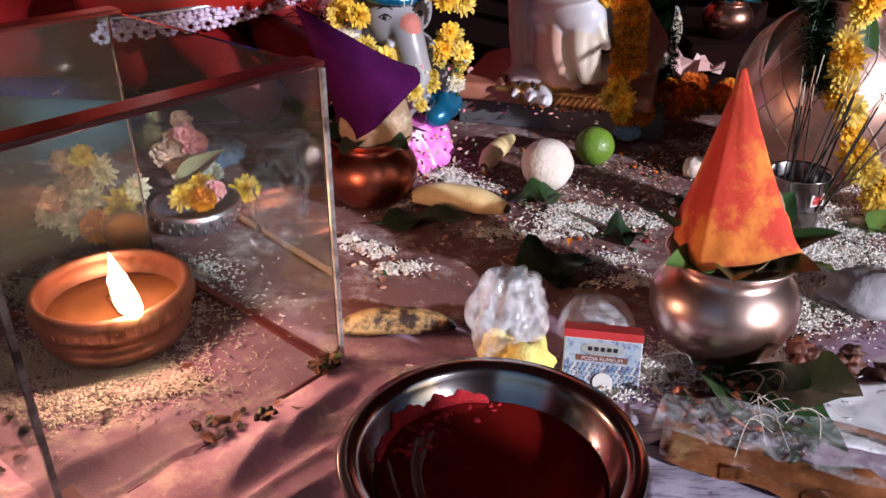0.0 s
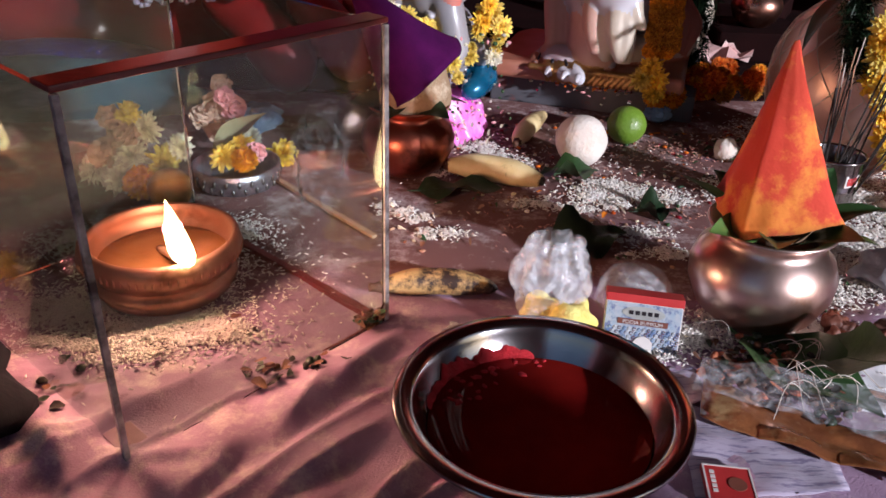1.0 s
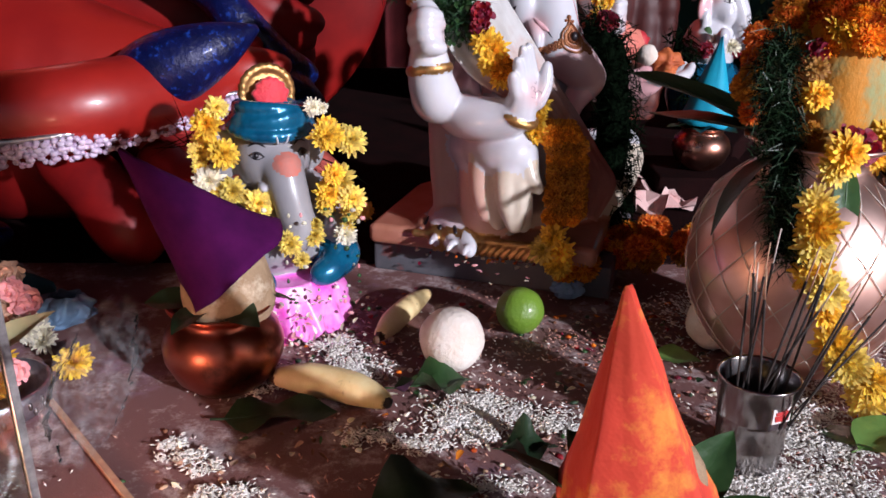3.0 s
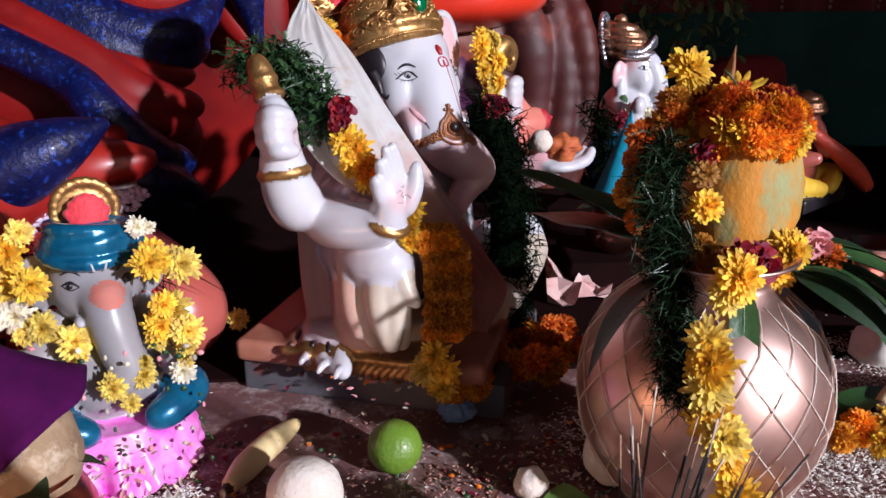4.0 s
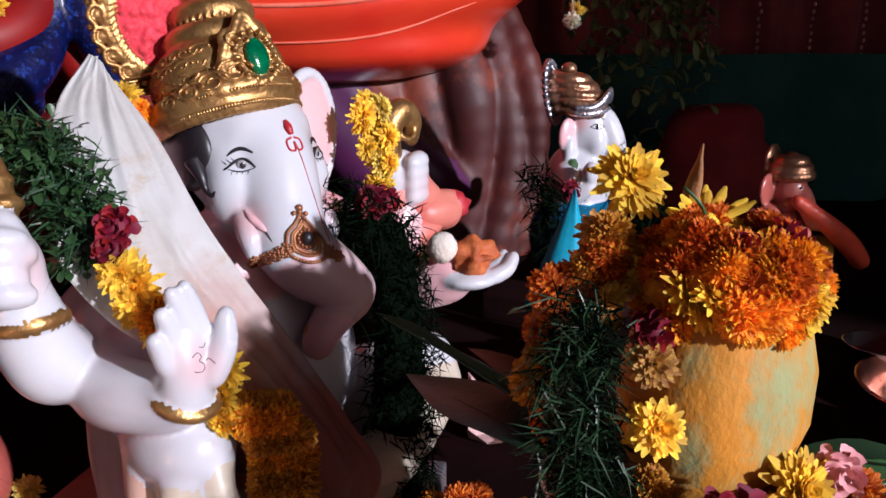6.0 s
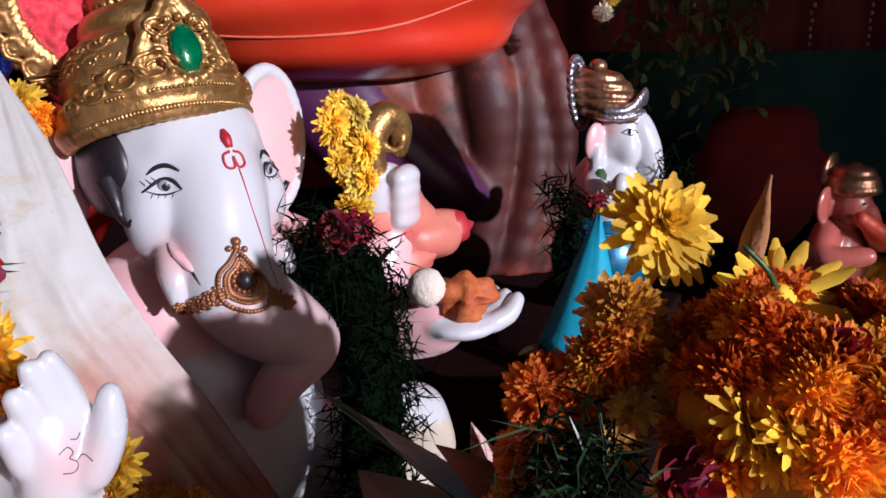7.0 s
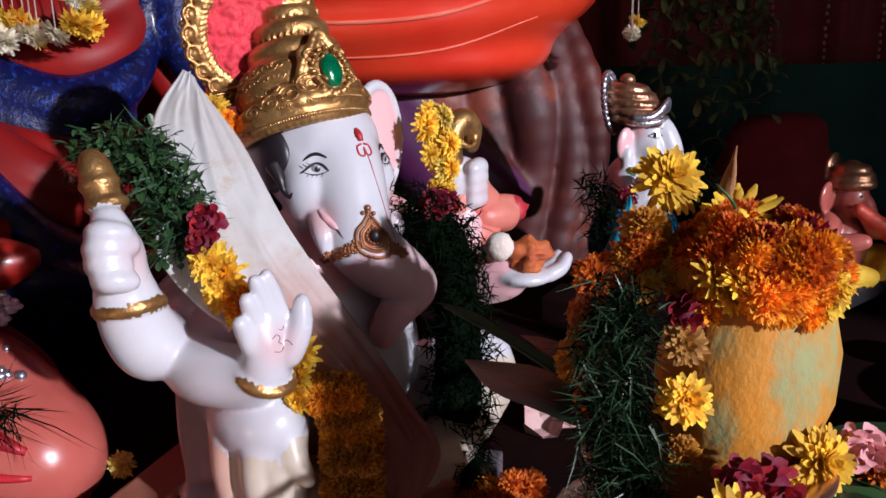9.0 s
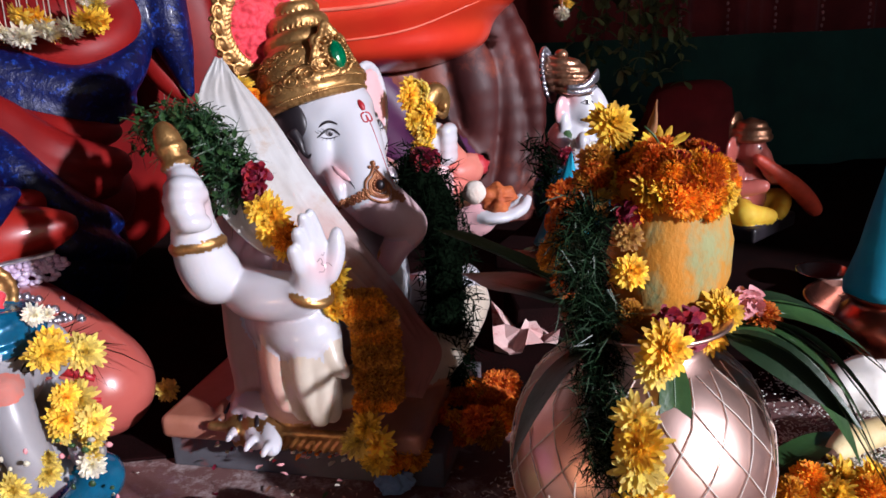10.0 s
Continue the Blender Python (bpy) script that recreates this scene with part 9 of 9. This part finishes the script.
for i in range(11):
    x = 0.98 + 0.14 * i
    s = Shape()
    rr = random.Random(i)
    for j in range(64):
        blob(s, (x + rr.gauss(0, 0.002), 2.74, 0.006 + 0.018 * j), (0.0045, 0.0045, 0.006), 0, 6, 4)
    tagged(part("bead_strand", s, paint("dull_pink_beads_%d" % i, (0.6, 0.3, 0.3), 0.25, (0.45, 0.16, 0.18), 30)), "strand of dull pink beads hanging before a curtain", "beads", "bead strands")
s = Shape()
blob(s, (0, 0, 0.13), (0.14, 0.1, 0.14), 0, 28, 18, 0.25, 3)
tagged(part("red_sack", s, paint("dark_red_velvet", (0.22, 0.012, 0.018), 0.8, (0.15, 0.008, 0.012), 12), at=Matrix.Translation((1.0, 2.32, 0.0))), "dim dark red velvet cushion before a curtain", "cushion")
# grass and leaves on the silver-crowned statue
grass_string([(0.53, 1.76, 0.23), (0.54, 1.72, 0.18), (0.56, 1.71, 0.12)], 500, 0.03, 0.0012, 0.03, GRASS_SHADED, "dark green grass garland on a silver-crowned statue", 110)
grass_string([(0.68, 1.8, 0.25), (0.7, 1.78, 0.2), (0.7, 1.77, 0.12)], 400, 0.03, 0.0012, 0.03, GRASS_SHADED, "dark green grass garland on a silver-crowned statue", 111)
garland("withered white flowers under a statue's chin", [(0.6, 1.755, 0.222, 0.02, "white"), (0.575, 1.75, 0.21, 0.018, "rose"), (0.625, 1.76, 0.215, 0.018, "white")], 112)
# grass blades by the giant toe
grass_string([(-0.2, 1.19, 0.165), (-0.12, 1.185, 0.16), (-0.05, 1.19, 0.145)], 220, 0.05, 0.0007, 0.01, GRASS_SHADED, "thin dark grass blades across a giant toe", 113)
garland("small yellow flower on dark cloth", [(0.002, 1.27, 0.05, 0.014, "pale")], 114, name="yellow_flower", category="flower")


# ---- rice, petals and crumbs over the cloth ----
def grains(name, spots, mat, label, seed, size=0.0027):
    """Loose rice: spots of (x, y, spread_x, spread_y, count)."""
    rr = np.random.RandomState(seed)
    s = Shape()
    for x, y, wx, wy, count in spots:
        nests = [(x + rr.normal() * wx, y + rr.normal() * wy) for _ in range(7)]
        for g in range(int(count * 2.6)):
            if g % 3:
                nx, ny = nests[rr.randint(7)]
                px, py = nx + rr.normal() * wx * 0.35, ny + rr.normal() * wy * 0.35
            else:
                px, py = x + rr.normal() * wx, y + rr.normal() * wy
            a, tip = rr.uniform(0, 3.14), rr.uniform(-0.5, 0.5)
            l, w = size * rr.uniform(0.8, 1.2), size * 0.3
            z = max(0, fold_height(px, py)) + w + rr.uniform(0, 0.004)
            c_, s_ = math.cos(a), math.sin(a)
            dx, dy, dz = c_ * l, s_ * l, tip * l
            s.add([(px - dx, py - dy, z - dz), (px + s_ * w, py - c_ * w, z), (px, py, z + w), (px - s_ * w, py + c_ * w, z), (px, py, z - w), (px + dx, py + dy, z + dz)], [(0, 1, 2), (0, 2, 3), (0, 3, 4), (0, 4, 1), (5, 2, 1), (5, 3, 2), (5, 4, 3), (5, 1, 4)])
    return tagged(part(name, s, mat, smooth=True), label, "rice", kind="stuff")


# slim spots, as at (-0.1, 0.79), lay rice to stand for sunlit streaks
grains("loose_rice", [(0.134, 0.84, 0.016, 0.014, 600), (0.165, 0.845, 0.018, 0.016, 420), (0.1, 0.8, 0.02, 0.006, 160), (0.06, 0.81, 0.015, 0.006, 90), (0.04, 0.925, 0.016, 0.012, 420), (0.012, 0.965, 0.014, 0.014, 300), (-0.03, 0.905, 0.014, 0.01, 180), (-0.1, 0.79, 0.007, 0.007, 90), (-0.085, 0.772, 0.008, 0.007, 110), (-0.07, 0.757, 0.008, 0.006, 70), (-0.037, 0.727, 0.014, 0.006, 180), (0.2, 0.55, 0.03, 0.02, 900), (0.265, 0.545, 0.03, 0.02, 700), (0.376, 0.735, 0.035, 0.035, 1500), (0.34, 0.66, 0.03, 0.03, 900), (0.42, 0.74, 0.04, 0.04, 1000), (0.45, 0.86, 0.03, 0.03, 500), (0.3, 0.86, 0.02, 0.02, 250), (0.22, 0.84, 0.015, 0.012, 260), (0.15, 0.745, 0.03, 0.008, 150), (0.19, 0.7, 0.02, 0.008, 160), (-0.06, 0.89, 0.02, 0.02, 150), (0.1, 0.95, 0.1, 0.07, 120)], RICE, "white rice on the cloth, partly laid as sunlit streaks", 1)
grains("lamp_rice", [(-0.285, 0.6, 0.055, 0.05, 3000), (-0.24, 0.525, 0.035, 0.014, 900), (-0.3, 0.51, 0.03, 0.012, 500)], RICE, "rice bed under a brass lamp", 2)
grains("far_rice", [(0.815, 1.23, 0.05, 0.04, 900), (0.72, 1.1, 0.06, 0.05, 900), (0.63, 1.02, 0.05, 0.04, 600), (0.56, 0.93, 0.05, 0.05, 500), (0.85, 1.15, 0.08, 0.06, 500), (0.4, 1.05, 0.05, 0.05, 300)], RICE, "white rice grains beside a kalash", 3)
grains("stained_rice", [(0.1, 0.9, 0.1, 0.1, 160), (0.25, 1.0, 0.08, 0.06, 140), (0.3, 0.8, 0.1, 0.1, 160), (-0.02, 1.0, 0.06, 0.05, 90)], RICE_RED, "rice grains stained red by kumkum", 4)
scraps("petal_scatter", [(0.1, 1.02, 0.06), (0.25, 1.03, 0.05), (0.3, 0.9, 0.06), (0.2, 0.88, 0.06), (0.42, 0.85, 0.04), (0.0, 1.02, 0.05), (0.35, 1.0, 0.05), (0.05, 0.92, 0.05)], 330, 0.006, [ROSE, RUST_PETAL, WHITE_PETAL, DRY, LEAF, LEAF_DARK, DRY], "scattered petals and dried leaves on the cloth", 5)
# some pale scraps follow the sunlit streaks to brighten them
scraps("chaff", [(-0.087, 0.775, 0.03), (-0.05, 0.735, 0.025), (0.1, 0.87, 0.03), (0.18, 0.8, 0.03), (0.2, 0.7, 0.04), (0.02, 0.83, 0.03), (0.37, 0.9, 0.05), (0.45, 0.8, 0.04), (0.33, 0.61, 0.03), (0.7, 1.1, 0.08), (0.85, 1.3, 0.1)], 280, 0.005, [WHITE_PETAL, STICK_END, DRY, WHITE_PETAL, LEAF], "pale petals and chaff, some strewn along sunlit streaks", 6)
scraps("base_petals", [(0.13, 1.165, 0.03), (0.18, 1.15, 0.03), (0.22, 1.14, 0.02)], 260, 0.005, [ROSE, PINK_PETAL, RUST_PETAL, WHITE_PETAL], "red and pink petals on a dark board", 7, lift=0.0).location.z = 0.04
